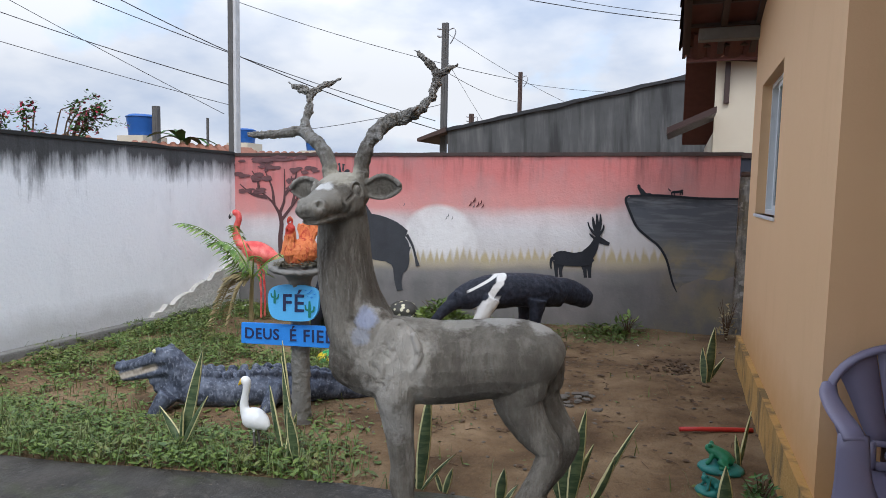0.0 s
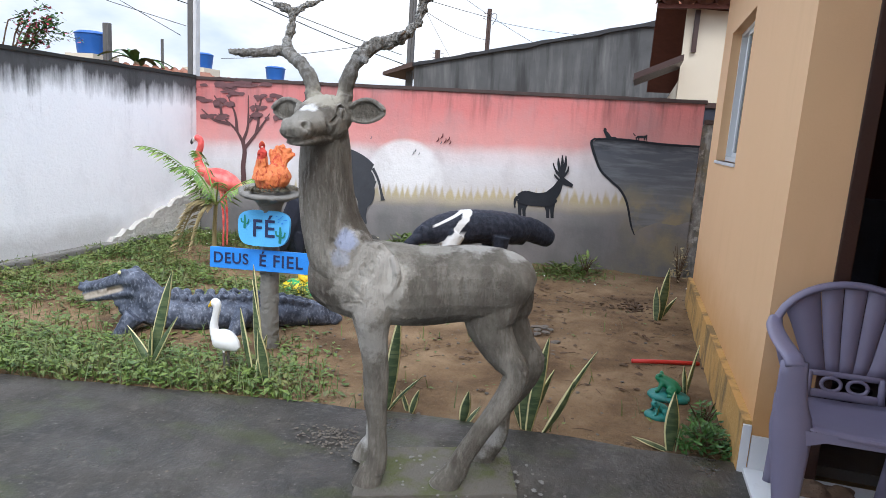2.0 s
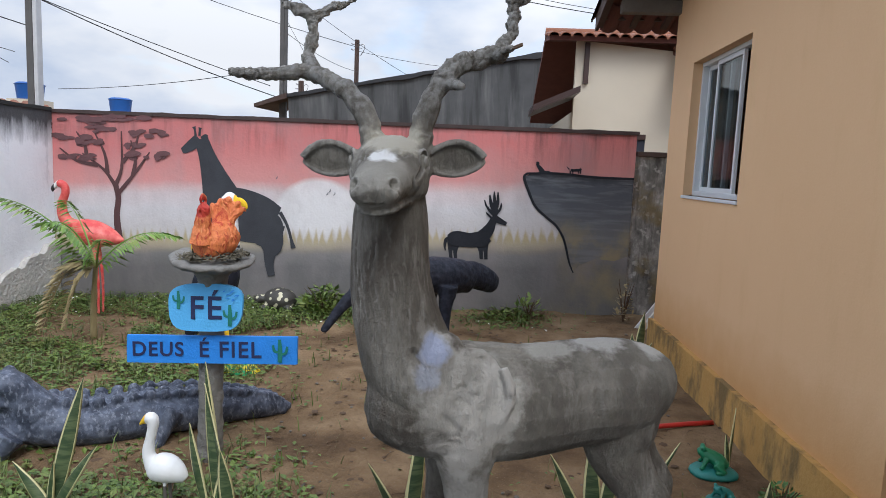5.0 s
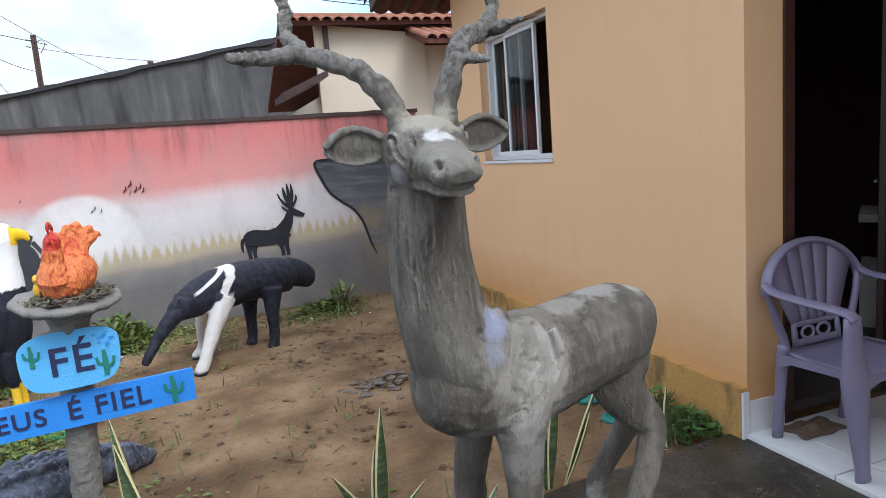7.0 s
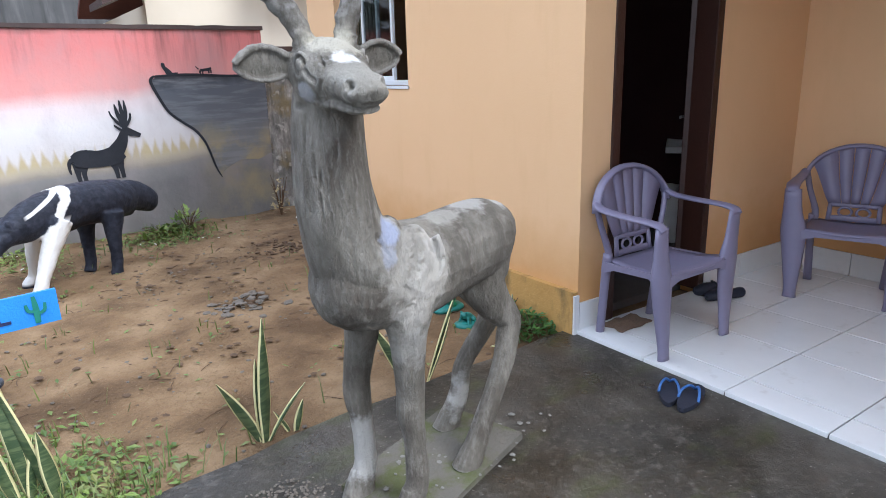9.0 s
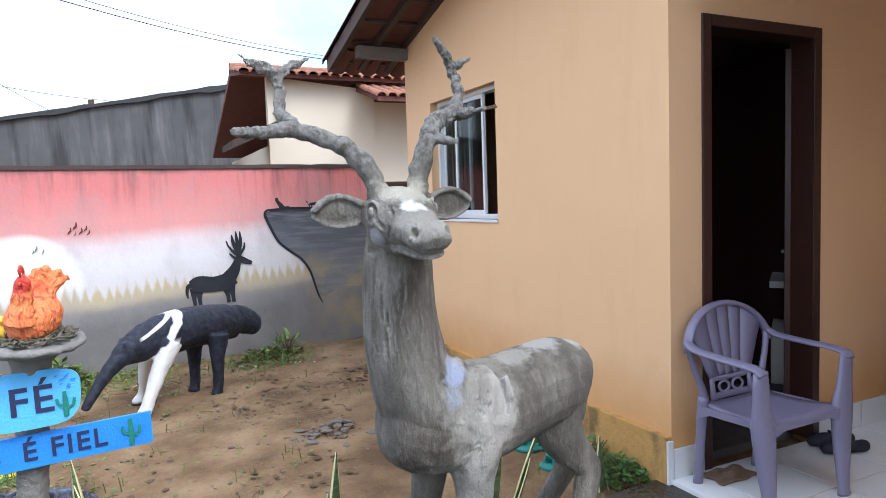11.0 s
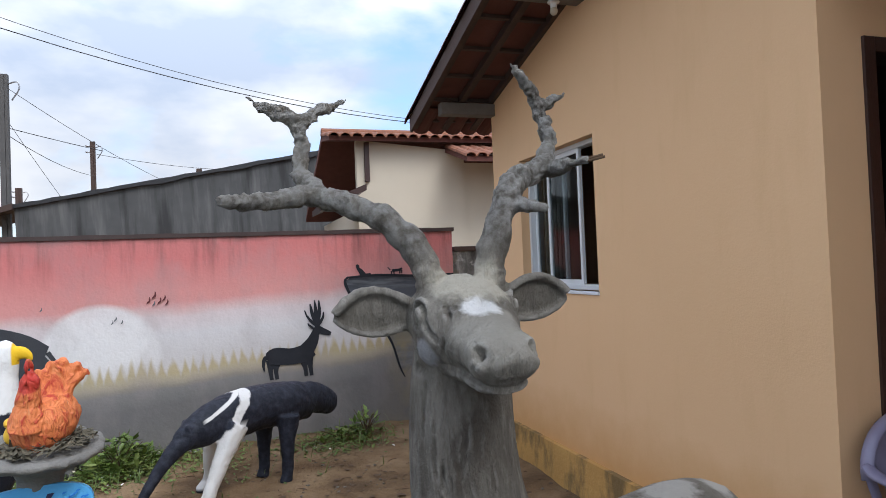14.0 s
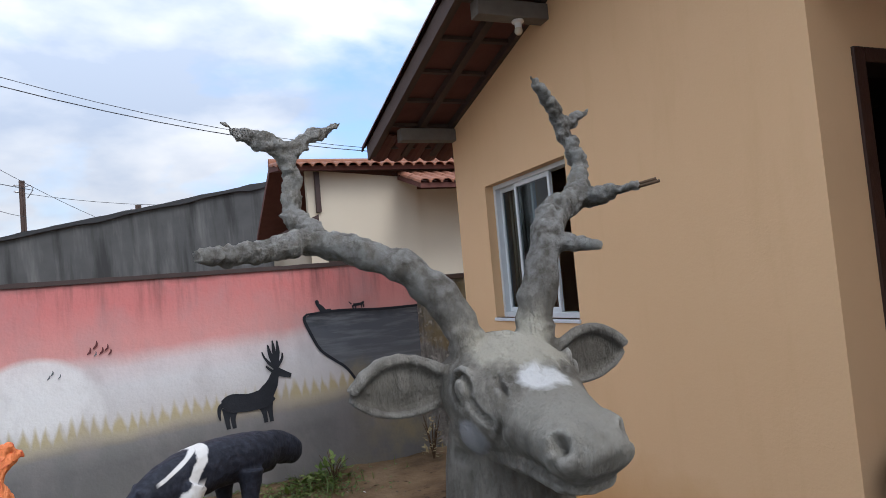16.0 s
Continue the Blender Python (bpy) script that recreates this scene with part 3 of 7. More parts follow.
def painted(name, bm, mat, label, lift=0.0, move=(0.0, 0.0)):
    """A figure drawn in the painter's own layout, laid onto the wall."""
    for v in bm.verts:
        x, z = v.co.x, v.co.z
        v.co.x = min(0.943, 0.125 + 0.974 * x - 0.047 * z + move[0])
        v.co.z = 0.082 + 0.031 * x + 0.934 * z + move[1]
    bmesh.ops.translate(bm, verts=bm.verts, vec=(0, FY - lift, 0))
    return part(name, bm, mat, wall_n, label)


bm = bmesh.new()  # giraffe with its head to the west
ribbon(bm, [(-3.50, 1.00, 0.22), (-3.30, 0.98, 0.29), (-3.05, 0.92, 0.28), (-2.86, 0.84, 0.23)])
disc(bm, -3.45, 1.02, 0.19, 0.20, 0, 360, 20)
disc(bm, -3.10, 0.90, 0.24, 0.15, 0, 360, 20)
ribbon(bm, [(-3.38, 1.00, 0.27), (-3.43, 1.20, 0.20), (-3.49, 1.40, 0.14), (-3.555, 1.62, 0.092), (-3.61, 1.80, 0.078)])
ribbon(bm, [(-3.63, 1.80, 0.06), (-3.70, 1.74, 0.06), (-3.78, 1.685, 0.045), (-3.825, 1.665, 0.030)])
ribbon(bm, [(-3.665, 1.83, 0.014), (-3.672, 1.90, 0.012), (-3.68, 1.93, 0.02)])
ribbon(bm, [(-3.625, 1.83, 0.014), (-3.618, 1.89, 0.012), (-3.612, 1.92, 0.02)])
ribbon(bm, [(-3.60, 1.80, 0.022), (-3.56, 1.83, 0.020), (-3.53, 1.83, 0.006)])
ribbon(bm, [(-3.54, 0.92, 0.10), (-3.50, 0.70, 0.062), (-3.45, 0.50, 0.045), (-3.44, 0.28, 0.04)])
ribbon(bm, [(-3.40, 0.86, 0.10), (-3.36, 0.62, 0.060), (-3.33, 0.45, 0.045), (-3.32, 0.25, 0.04)])
ribbon(bm, [(-2.87, 0.86, 0.14), (-2.90, 0.62, 0.085), (-2.92, 0.42, 0.05), (-2.90, 0.28, 0.04)])
disc(bm, -2.95, 0.82, 0.20, 0.215, 0, 360, 24)
disc(bm, -2.885, 0.70, 0.13, 0.20, 0, 360, 24)
ribbon(bm, [(-2.78, 1.00, 0.02), (-2.71, 0.86, 0.016), (-2.67, 0.70, 0.016), (-2.65, 0.60, 0.028)])
painted("painted_giraffe", bm, M_FADED, "faded slate-black giraffe silhouette", 0.001, (-0.016, -0.025))

bm = bmesh.new()  # antelope with upright antlers
ribbon(bm, [(-1.00, 0.70, 0.055), (-0.92, 0.715, 0.085), (-0.78, 0.70, 0.080), (-0.66, 0.715, 0.085), (-0.58, 0.75, 0.065)])
ribbon(bm, [(-0.64, 0.74, 0.075), (-0.57, 0.83, 0.055), (-0.53, 0.92, 0.036), (-0.50, 0.96, 0.035)])
ribbon(bm, [(-0.53, 0.955, 0.040), (-0.46, 0.915, 0.032), (-0.39, 0.885, 0.018)])
ribbon(bm, [(-0.55, 0.95, 0.012), (-0.59, 0.99, 0.010), (-0.60, 1.01, 0.004)])
for dx, dz, w in ((-0.075, 0.10, 0.013), (-0.045, 0.22, 0.018), (0.0, 0.255, 0.018), (0.04, 0.25, 0.017), (0.075, 0.13, 0.012), (-0.10, 0.16, 0.010)):
    ribbon(bm, [(-0.515, 0.97, 0.016), (-0.515 + dx * 0.8, 0.98 + dz * 0.55, w), (-0.52 + dx, 0.98 + dz, 0.006)])
for a, b in ((-0.97, -0.98), (-0.91, -0.93), (-0.68, -0.66), (-0.62, -0.61)):
    ribbon(bm, [(a, 0.68, 0.045), (b, 0.58, 0.022), (b + 0.005, 0.49, 0.017)])
ribbon(bm, [(-0.985, 0.715, 0.030), (-1.025, 0.70, 0.020), (-1.04, 0.64, 0.014), (-1.035, 0.58, 0.006)])
painted("painted_antelope", bm, M_BLACK, "black antelope silhouette")

bm = bmesh.new()  # cliff with a rounded lip, and its lighter face
prism_pts = [(-0.235, 1.40), (-0.20, 1.26), (-0.13, 1.10), (-0.03, 0.97), (0.09, 0.88), (0.17, 0.74), (0.21, 0.60), (0.235, 0.47), (0.27, 0.38),
             (0.34, 0.44), (0.50, 0.52), (0.70, 0.50), (0.975, 0.55), (0.975, 1.385), (0.5, 1.40), (0.1, 1.435), (-0.15, 1.445)]
bm.faces.new([bm.verts.new((x, 0, z)) for x, z in prism_pts])
painted("painted_cliff", bm, M_CLIFF, "charcoal grey cliff", 0.0, (0.025, 0.0))
bm = bmesh.new()
ribbon(bm, [(-0.21, 1.435, 0.010), (0.1, 1.437, 0.013), (0.5, 1.40, 0.013), (0.97, 1.385, 0.012)])
ribbon(bm, [(-0.20, 1.44, 0.010), (-0.237, 1.39, 0.014), (-0.19, 1.24, 0.014), (-0.12, 1.08, 0.013), (0.0, 0.96, 0.013), (0.10, 0.87, 0.013), (0.18, 0.72, 0.012), (0.235, 0.48, 0.010), (0.28, 0.36, 0.005)])
painted("painted_outline", bm, M_BLACK, "black outline of the cliff", 0.002, (0.025, 0.0))
bm = bmesh.new()
ribbon(bm, [(-0.02, 1.44, 0.030), (-0.045, 1.485, 0.024), (-0.07, 1.52, 0.016), (-0.075, 1.545, 0.018), (-0.088, 1.552, 0.006)])
ribbon(bm, [(0.0, 1.45, 0.012), (0.05, 1.455, 0.008)])
painted("painted_cat", bm, M_BLACK, "small sitting wild cat silhouette")
bm = bmesh.new()
ribbon(bm, [(0.265, 1.472, 0.013), (0.31, 1.472, 0.014), (0.35, 1.476, 0.014), (0.372, 1.492, 0.009)])
for x in (0.26, 0.285, 0.345, 0.365):
    ribbon(bm, [(x, 1.47, 0.009), (x, 1.435, 0.006)])
ribbon(bm, [(0.25, 1.48, 0.007), (0.225, 1.51, 0.004)])
painted("painted_cub", bm, M_BLACK, "small walking wild cat silhouette")

for x, z, s in ((-2.02, 1.385, 0.05), (-1.97, 1.43, 0.055), (-1.93, 1.375, 0.05), (-1.89, 1.40, 0.045), (-1.87, 1.36, 0.04), (-1.98, 1.36, 0.035), (-2.30, 1.245, 0.035), (-2.25, 1.215, 0.03), (-2.33, 1.215, 0.03), (-2.87, 1.385, 0.03)):
    bm = bmesh.new()
    ribbon(bm, [(x - s * 0.5, z - s * 0.35, s * 0.05), (x - s * 0.2, z, s * 0.15), (x, z + s * 0.15, s * 0.16), (x + s * 0.1, z + s * 0.6, s * 0.12), (x + s * 0.05, z + s * 0.95, s * 0.03)])
    painted("painted_bird", bm, M_BIRD if s > 0.036 else M_CLIFF2, "tiny flying bird", 0.0, (0.05, -0.034))

random.seed(4)
bm = bmesh.new()  # flat-topped acacia
ribbon(bm, [(-4.60, 0.62, 0.045), (-4.61, 0.90, 0.035), (-4.58, 1.10, 0.032), (-4.60, 1.25, 0.030)])
for a in (((-4.59, 1.22), (-4.72, 1.42), (-4.95, 1.60)), ((-4.60, 1.25), (-4.52, 1.45), (-4.50, 1.85)), ((-4.58, 1.15), (-4.35, 1.42), (-4.20, 1.62)),
          ((-4.68, 1.38), (-4.70, 1.60), (-4.80, 1.84)), ((-4.51, 1.5), (-4.36, 1.68), (-4.30, 1.85)), ((-4.40, 1.36), (-4.36, 1.55), (-4.40, 1.75)), ((-4.78, 1.47), (-5.02, 1.52), (-5.2, 1.66)), ((-4.90, 1.56), (-4.92, 1.72), (-5.0, 1.84))):
    ribbon(bm, [(*a[0], 0.024), (*a[1], 0.016), (*a[2], 0.007)])
painted("painted_tree_trunk", bm, M_TREEP, "dark acacia trunk and branches", 0.001)
bm = bmesh.new()
for cx, cz, rx in ((-4.45, 1.98, 0.28), (-4.95, 1.96, 0.30), (-4.20, 1.82, 0.20), (-4.62, 1.86, 0.22), (-5.1, 1.78, 0.25), (-4.18, 1.57, 0.24), (-5.02, 1.55, 0.22), (-4.85, 1.72, 0.17), (-4.36, 1.68, 0.14), (-5.35, 1.9, 0.15)):
    for k in range(11):
        x = cx + random.uniform(-1, 1) * rx
        disc(bm, x, cz + random.uniform(-0.02, 0.035), rx * random.uniform(0.15, 0.34), random.uniform(0.012, 0.035), 0, 360, 10, 0.35)
painted("painted_tree_crown", bm, M_CANOPYP, "smoky flat layers of leaves", 0.002)

# ---- west wall ----
bm = bmesh.new()
prism(bm, [(-6.0, -0.4), (7.74, -0.4), (7.74, 1.87), (-6.0, 1.87)], -5.25, -5.10)
wall_w = tagged(part("wall_west", bm, M_WHITE), "white garden wall with black mould runs", "wall", kind="structure")
bm = bmesh.new()
prism(bm, [(-6.0, 1.85)] + [(-6 + 13.72 * i / 60, 1.885 + 0.014 * noise.noise((i * 0.7, 3, 0))) for i in range(61)] + [(7.72, 1.85)], -5.265, -5.085)
part("coping", bm, simple("moss_black_wall_top", (0.03, 0.03, 0.028), 0.95, 0.5, 8), wall_w, "moss-black wall top")
bm = bmesh.new()
box(bm, (-5.098, 3.0, -0.25), (-4.98, 6.9, -0.03), 0.02)
part("footing", bm, M_POST, wall_w, "low cement footing")
bm = bmesh.new()  # cement buttress slanting along the foot of the wall
prism(bm, [(5.9, -0.25), (7.72, -0.25), (7.72, 0.50)] + [(7.72 - 0.046 * i, 0.50 - 0.0155 * i + 0.045 * noise.noise((i * 0.45, 2, 0)) - 0.02 * (i % 7 > 4)) for i in range(1, 37)], -5.098, -5.03)
part("buttress", bm, simple("chipped_pale_render", (0.66, 0.63, 0.57), 0.9, 0.5, 5, 0.03, fine=24), wall_w, "chipped slanting cement buttress")
bm = bmesh.new()
box(bm, (-5.6, -6.1, -0.3), (8.0, -5.95, 2.3))
tagged(part("wall_south", bm, M_WHITE), "plain white yard wall", "wall", kind="structure")

# ---- the house: walls, plinth, porch ----
HX, HY = 0.93, 3.36


def under(y):
    return 2.66 + 0.25 * (7.07 - y)


house = thing("house", "ochre plastered single-storey house with clay tile roof", "house", kind="structure")
WY0, WY1, WZ0, WZ1 = 4.962, 6.025, 1.306, 2.258
bm = bmesh.new()
prism(bm, [(HY, 0), (WY0, 0), (WY0, under(WY0)), (HY, under(HY))], HX, HX + 0.16)
prism(bm, [(WY1, 0), (6.535, 0), (6.535, under(6.535)), (WY1, under(WY1))], HX, HX + 0.16)
prism(bm, [(WY0, 0), (WY1, 0), (WY1, WZ0), (WY0, WZ0)], HX, HX + 0.16)
prism(bm, [(WY0, WZ1), (WY1, WZ1), (WY1, under(WY1)), (WY0, under(WY0))], HX, HX + 0.16)
bmesh.ops.remove_doubles(bm, verts=bm.verts, dist=0.0005)
tagged(part("wall_house_west", bm, M_HOUSE, house), "ochre gable wall")
DX0, DX1, DZ = 1.14, 2.022, 2.305
bm = bmesh.new()
box(bm, (HX + 0.16, HY, 0), (DX0, HY + 0.15, under(HY)))
box(bm, (DX1, HY, 0), (4.6, HY + 0.15, under(HY)))
box(bm, (DX0, HY, DZ), (DX1, HY + 0.15, under(HY)))
part("wall_house_south", bm, M_HOUSE, house)
bm = bmesh.new()
box(bm, (HX + 0.16, 6.43, 0), (4.6, 6.58, under(6.58)))
box(bm, (4.6, HY, 0), (4.75, 6.58, under(HY)))
part("wall_house_back", bm, M_HOUSE, house)
bm = bmesh.new()
box(bm, (2.95, 1.15, 0), (3.10, HY, 3.3))
part("porch_wall_east", bm, M_HOUSE, house)
# unseen wall, added to cut southern light and darken the porch
bm = bmesh.new()
box(bm, (0.95, 1.0, 0), (3.10, 1.148, 3.25))
part("porch_wall_south", bm, M_HOUSE, house)
# gable infill out of view, added to keep sky light off the porch
bm = bmesh.new()
prism(bm, [(1.148, 2.56), (HY - 0.002, 2.56), (HY - 0.002, under(HY)), (1.9, under(1.9)), (1.148, under(2.65))], HX, HX + 0.16)
part("porch_gable", bm, M_HOUSE, house)
bm = bmesh.new()
prism(bm, [(HY, -0.2), (6.56, -0.2), (6.56, 0.255), (HY, 0.262)], 0.893, HX)
bmesh.ops.bevel(bm, geom=list(bm.edges), offset=0.008, segments=1)
part("plinth", bm, M_PLINTH, house, "stained ochre plinth")
# dim room behind the door, its dimness also put into the surface colours
bm = bmesh.new()
box(bm, (HX + 0.16, HY + 0.15, 0.0), (4.6, 6.43, 0.05))
part("room_floor", bm, M_GROUT, house)
bm = bmesh.new()
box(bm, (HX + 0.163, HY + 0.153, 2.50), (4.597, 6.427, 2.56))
tagged(part("ceiling", bm, M_ROOMDIM, house))
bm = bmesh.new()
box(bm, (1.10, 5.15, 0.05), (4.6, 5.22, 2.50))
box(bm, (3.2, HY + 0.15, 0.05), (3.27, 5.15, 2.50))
part("room_wall", bm, simple("dimmed_deep_red_room_paint", (0.045, 0.012, 0.014), 0.9, 0.2), house, "deep red room wall, dimmed in its colour")

# roof: tile slab on rafters and battens, open from below
RX0, RX1 = 0.36, 5.1
roof = bmesh.new()
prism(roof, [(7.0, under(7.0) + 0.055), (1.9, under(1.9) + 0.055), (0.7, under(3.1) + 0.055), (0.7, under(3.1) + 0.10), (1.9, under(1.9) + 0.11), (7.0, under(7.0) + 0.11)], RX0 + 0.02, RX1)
rf = part("roof", roof, M_TILESHADE, house, "clay roof, shade coloured in underneath")
for x in (0.385, 0.66, 0.92):
    bm = bmesh.new()
    prism(bm, [(6.96, under(6.96)), (1.9, under(1.9)), (1.9, under(1.9) + 0.055), (6.96, under(6.96) + 0.055)], x - 0.025, x + 0.025)
    part("rafter", bm, M_RAFTER, rf)
for i in range(14):
    y = 6.88 - i * 0.36
    bm = bmesh.new()
    box(bm, (RX0 + 0.03, y - 0.02, under(y) + 0.030), (HX + 0.02, y + 0.02, under(y) + 0.054))
    part("batten", bm, M_RAFTER, rf)
for y, h in ((6.50, 0.11), (5.03, 0.11), (3.2, 0.11)):
    bm = bmesh.new()
    box(bm, (0.47, y - 0.05, under(y) - h + 0.012), (HX + 0.05, y + 0.05, under(y) + 0.0), 0.008)
    part("purlin", bm, M_BEAM, rf, "weathered grey purlin end")
bm = bmesh.new()
prism(bm, [(6.98, under(6.98) - 0.02), (1.9, under(1.9) - 0.02), (1.9, under(1.9) + 0.10), (6.98, under(6.98) + 0.10)], RX0 - 0.012, RX0 + 0.014)
part("verge_board", bm, M_RAFTER, rf)


def tile_row(y0, z0, y1, z1, x, r=0.085, mat_lift=0.0):
    """One curved clay tile from its low end to its high end."""
    bm = bmesh.new()
    rings = []
    for y, z, k in ((y0, z0, 1.0), (y1, z1, 0.82)):
        ring = []
        for s in (1.0, 0.82):
            for i in range(7):
                a = math.pi * i / 6
                ring.append(bm.verts.new((x + math.cos(a) * r * k * s, y, z + math.sin(a) * r * k * 0.75 * s)))
        rings.append(ring)
    a, b = rings
    for i in range(6):
        bm.faces.new((a[i], a[i + 1], b[i + 1], b[i]))
        bm.faces.new((a[7 + i], a[8 + i], b[8 + i], b[7 + i]))
        bm.faces.new((a[i], a[i + 1], a[8 + i], a[7 + i]))
        bm.faces.new((b[i], b[i + 1], b[8 + i], b[7 + i]))
    return bm


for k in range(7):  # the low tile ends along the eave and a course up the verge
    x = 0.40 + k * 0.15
    part("roof_tile", tile_row(7.05, under(7.05) + 0.085, 6.62, under(6.62) + 0.125, x), M_TILESHADE, rf)
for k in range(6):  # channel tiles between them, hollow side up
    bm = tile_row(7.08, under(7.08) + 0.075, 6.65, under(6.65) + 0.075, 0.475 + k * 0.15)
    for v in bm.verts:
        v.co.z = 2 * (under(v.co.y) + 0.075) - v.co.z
    part("roof_tile", bm, M_TILESHADE, rf)
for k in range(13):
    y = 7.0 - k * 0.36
    part("roof_tile", tile_row(y + 0.04, under(y) + 0.09, y - 0.40, under(y - 0.40) + 0.125, 0.40), M_TILESHADE, rf)

# soffit lamp holder
lamp = thing("ceiling_lamp", "white lamp holder on the weathered purlin", "lamp", (0.748, 5.03, under(5.03) - 0.098))
bm = bmesh.new()
tube(bm, [(0, 0, 0, 0.035), (0, 0, -0.012, 0.036), (0, 0, -0.018, 0.022), (0, 0, -0.045, 0.020)], 2, 14)
part("holder", bm, M_PWHITE, lamp)
bm = bmesh.new()
ball(bm, (0, 0, -0.062), (0.024, 0.024, 0.026))
part("bulb", bm, M_CREAM, lamp, smooth=True)

# window: aluminium sliding sash, the southern leaf pushed open
win = thing("window_1", "white aluminium sliding window, partly open, dark room behind", "window", kind="structure")
WX = HX + 0.075


def bar(parent, name, y0, z0, y1, z1, x0=WX, d=0.03, mat=M_ALU):
    bm = bmesh.new()
    box(bm, (x0, y0, z0), (x0 + d, y1, z1), 0.003 if d > 0.01 else 0)
    bmesh.ops.recalc_face_normals(bm, faces=bm.faces)
    return part(name, bm, mat, parent)


fr = bar(win, "window_frame", WY0, WZ0, WY1, WZ0 + 0.035, WX - 0.01, 0.07)
bar(fr, "frame_bar", WY0, WZ1 - 0.03, WY1, WZ1, WX - 0.01, 0.07)
bar(fr, "frame_bar", WY0, WZ0 + 0.035, WY0 + 0.03, WZ1 - 0.03, WX - 0.01, 0.07)
bar(fr, "frame_bar", WY1 - 0.03, WZ0 + 0.035, WY1, WZ1 - 0.03, WX - 0.01, 0.07)
for y0, y1, x in ((5.53, 5.995, WX + 0.03), (5.27, 5.73, WX + 0.0)):
    sash = bar(win, "sash", y0, WZ0 + 0.035, y0 + 0.026, WZ1 - 0.03, x, 0.024)
    bar(sash, "sash_bar", y1 - 0.026, WZ0 + 0.035, y1, WZ1 - 0.03, x, 0.024)
    bar(sash, "sash_bar", y0 + 0.026, WZ0 + 0.035, y1 - 0.026, WZ0 + 0.065, x, 0.024)
    bar(sash, "sash_bar", y0 + 0.026, WZ1 - 0.06, y1 - 0.026, WZ1 - 0.03, x, 0.024)
    pane = bar(sash, "pane", y0 + 0.026, WZ0 + 0.065, y1 - 0.026, WZ1 - 0.06, x + 0.010, 0.004, M_GLASS)
    pane.visible_shadow = False
bm = bmesh.new()
box(bm, (HX - 0.012, WY0 - 0.01, WZ0 - 0.022), (WX - 0.01, WY1 + 0.01, WZ0), 0.004)
part("window_sill", bm, M_ALU, win)
bm = bmesh.new()
for i in range(24):
    y = 5.65 + i * 0.015
    tube(bm, [(WX + 0.11 + 0.012 * math.sin(i * 1.7), y, WZ0 - 0.1, 0.010), (WX + 0.11 + 0.012 * math.sin(i * 1.7), y, WZ1 - 0.02, 0.010)], 1, 5)
cur = part("curtain", bm, M_CURTAIN, None, smooth=True)
tagged(cur, "pale beige curtain hanging inside the window", "curtain")

# door: dark frame, leaf swung inwards
door = thing("door_1", "dark varnished wooden door frame with the door standing open", "door", kind="structure")
for lo, hi in (((DX0, HY - 0.012, 0.05), (DX0 + 0.058, HY + 0.14, DZ)), ((DX1 - 0.058, HY - 0.012, 0.05), (DX1, HY + 0.14, DZ)), ((DX0 + 0.058, HY - 0.012, DZ - 0.058), (DX1 - 0.058, HY + 0.14, DZ))):
    bm = bmesh.new()
    box(bm, lo, hi, 0.005)
    part("door_frame", bm, M_WOOD, door)
leaf_place = pose(DX1 - 0.075, HY + 0.155, 0, 0, 0, 33)
bm = bmesh.new()
box(bm, (0.0, -0.037, 0.06), (0.70, 0.0, DZ - 0.08), 0.004, leaf_place)
leaf = part("door_leaf", bm, M_WOOD, door)
bm = bmesh.new()
tube(bm, [(*(leaf_place @ Vector(q)), 0.009) for q in ((0.64, -0.002, 1.05), (0.64, 0.045, 1.05), (0.54, 0.045, 1.05))], 3, 8)
part("door_handle", bm, M_STEEL, leaf)

# porch floor of large white tiles on a slab, with skirting tiles
porch = tagged(thing("porch_floor", "white glazed floor tiles with grey joints", "floor"), kind="structure")
bm = bmesh.new()
box(bm, (0.922, 1.15, -0.05), (2.95, HY, 0.044), 0.004)
part("slab", bm, M_GROUT, porch)
TS = 0.427
for i in range(6):
    for j in range(5):
        lo = (1.10 + (i - 1) * TS, 2.917 - j * TS)
        bm = bmesh.new()
        x0, x1 = max(0.917, lo[0] + 0.003), min(2.948, lo[0] + TS - 0.003)
        y0, y1 = max(1.152, lo[1] + 0.003), min(HY - 0.002, lo[1] + (TS if j else 0.5) - 0.003)
        if x1 - x0 < 0.02 or y1 - y0 < 0.02:
            continue
        box(bm, (x0, y0, 0.03), (x1, y1, 0.052), 0.0025)
        part("tile", bm, M_FTILE, porch)
skirt = tagged(thing("baseboard", "white tile skirting along the porch walls", "baseboard"), kind="structure")
for x0, x1 in ((0.895, 0.93), (0.935, DX0 - 0.003), (DX1 + 0.003, 2.40), (2.406, 2.94)):
    bm = bmesh.new()
    box(bm, (x0, HY - 0.014, 0.05 if x0 > 0.9 else 0.01), (x1, HY - 0.001, 0.20 if x0 > 0.9 else 0.245), 0.002)
    part("tile", bm, M_FTILE, skirt)
for j in range(5):
    bm = bmesh.new()
    box(bm, (2.936, HY - 0.02 - (j + 1) * TS, 0.052), (2.949, HY - 0.024 - j * TS, 0.20), 0.002)
    part("tile", bm, M_FTILE, skirt)
bm = bmesh.new()
tube(bm, [(2.95, 3.285, 1.92, 0.006), (2.92, 3.285, 1.92, 0.006), (2.905, 3.285, 1.935, 0.006), (2.905, 3.285, 1.955, 0.006)], 3, 8)
ball(bm, (2.947, 3.285, 1.92), (0.006, 0.016, 0.022))
tagged(part("wall_hook", bm, M_WOOD, smooth=True), "small brown hammock hook in the porch wall", "hook")


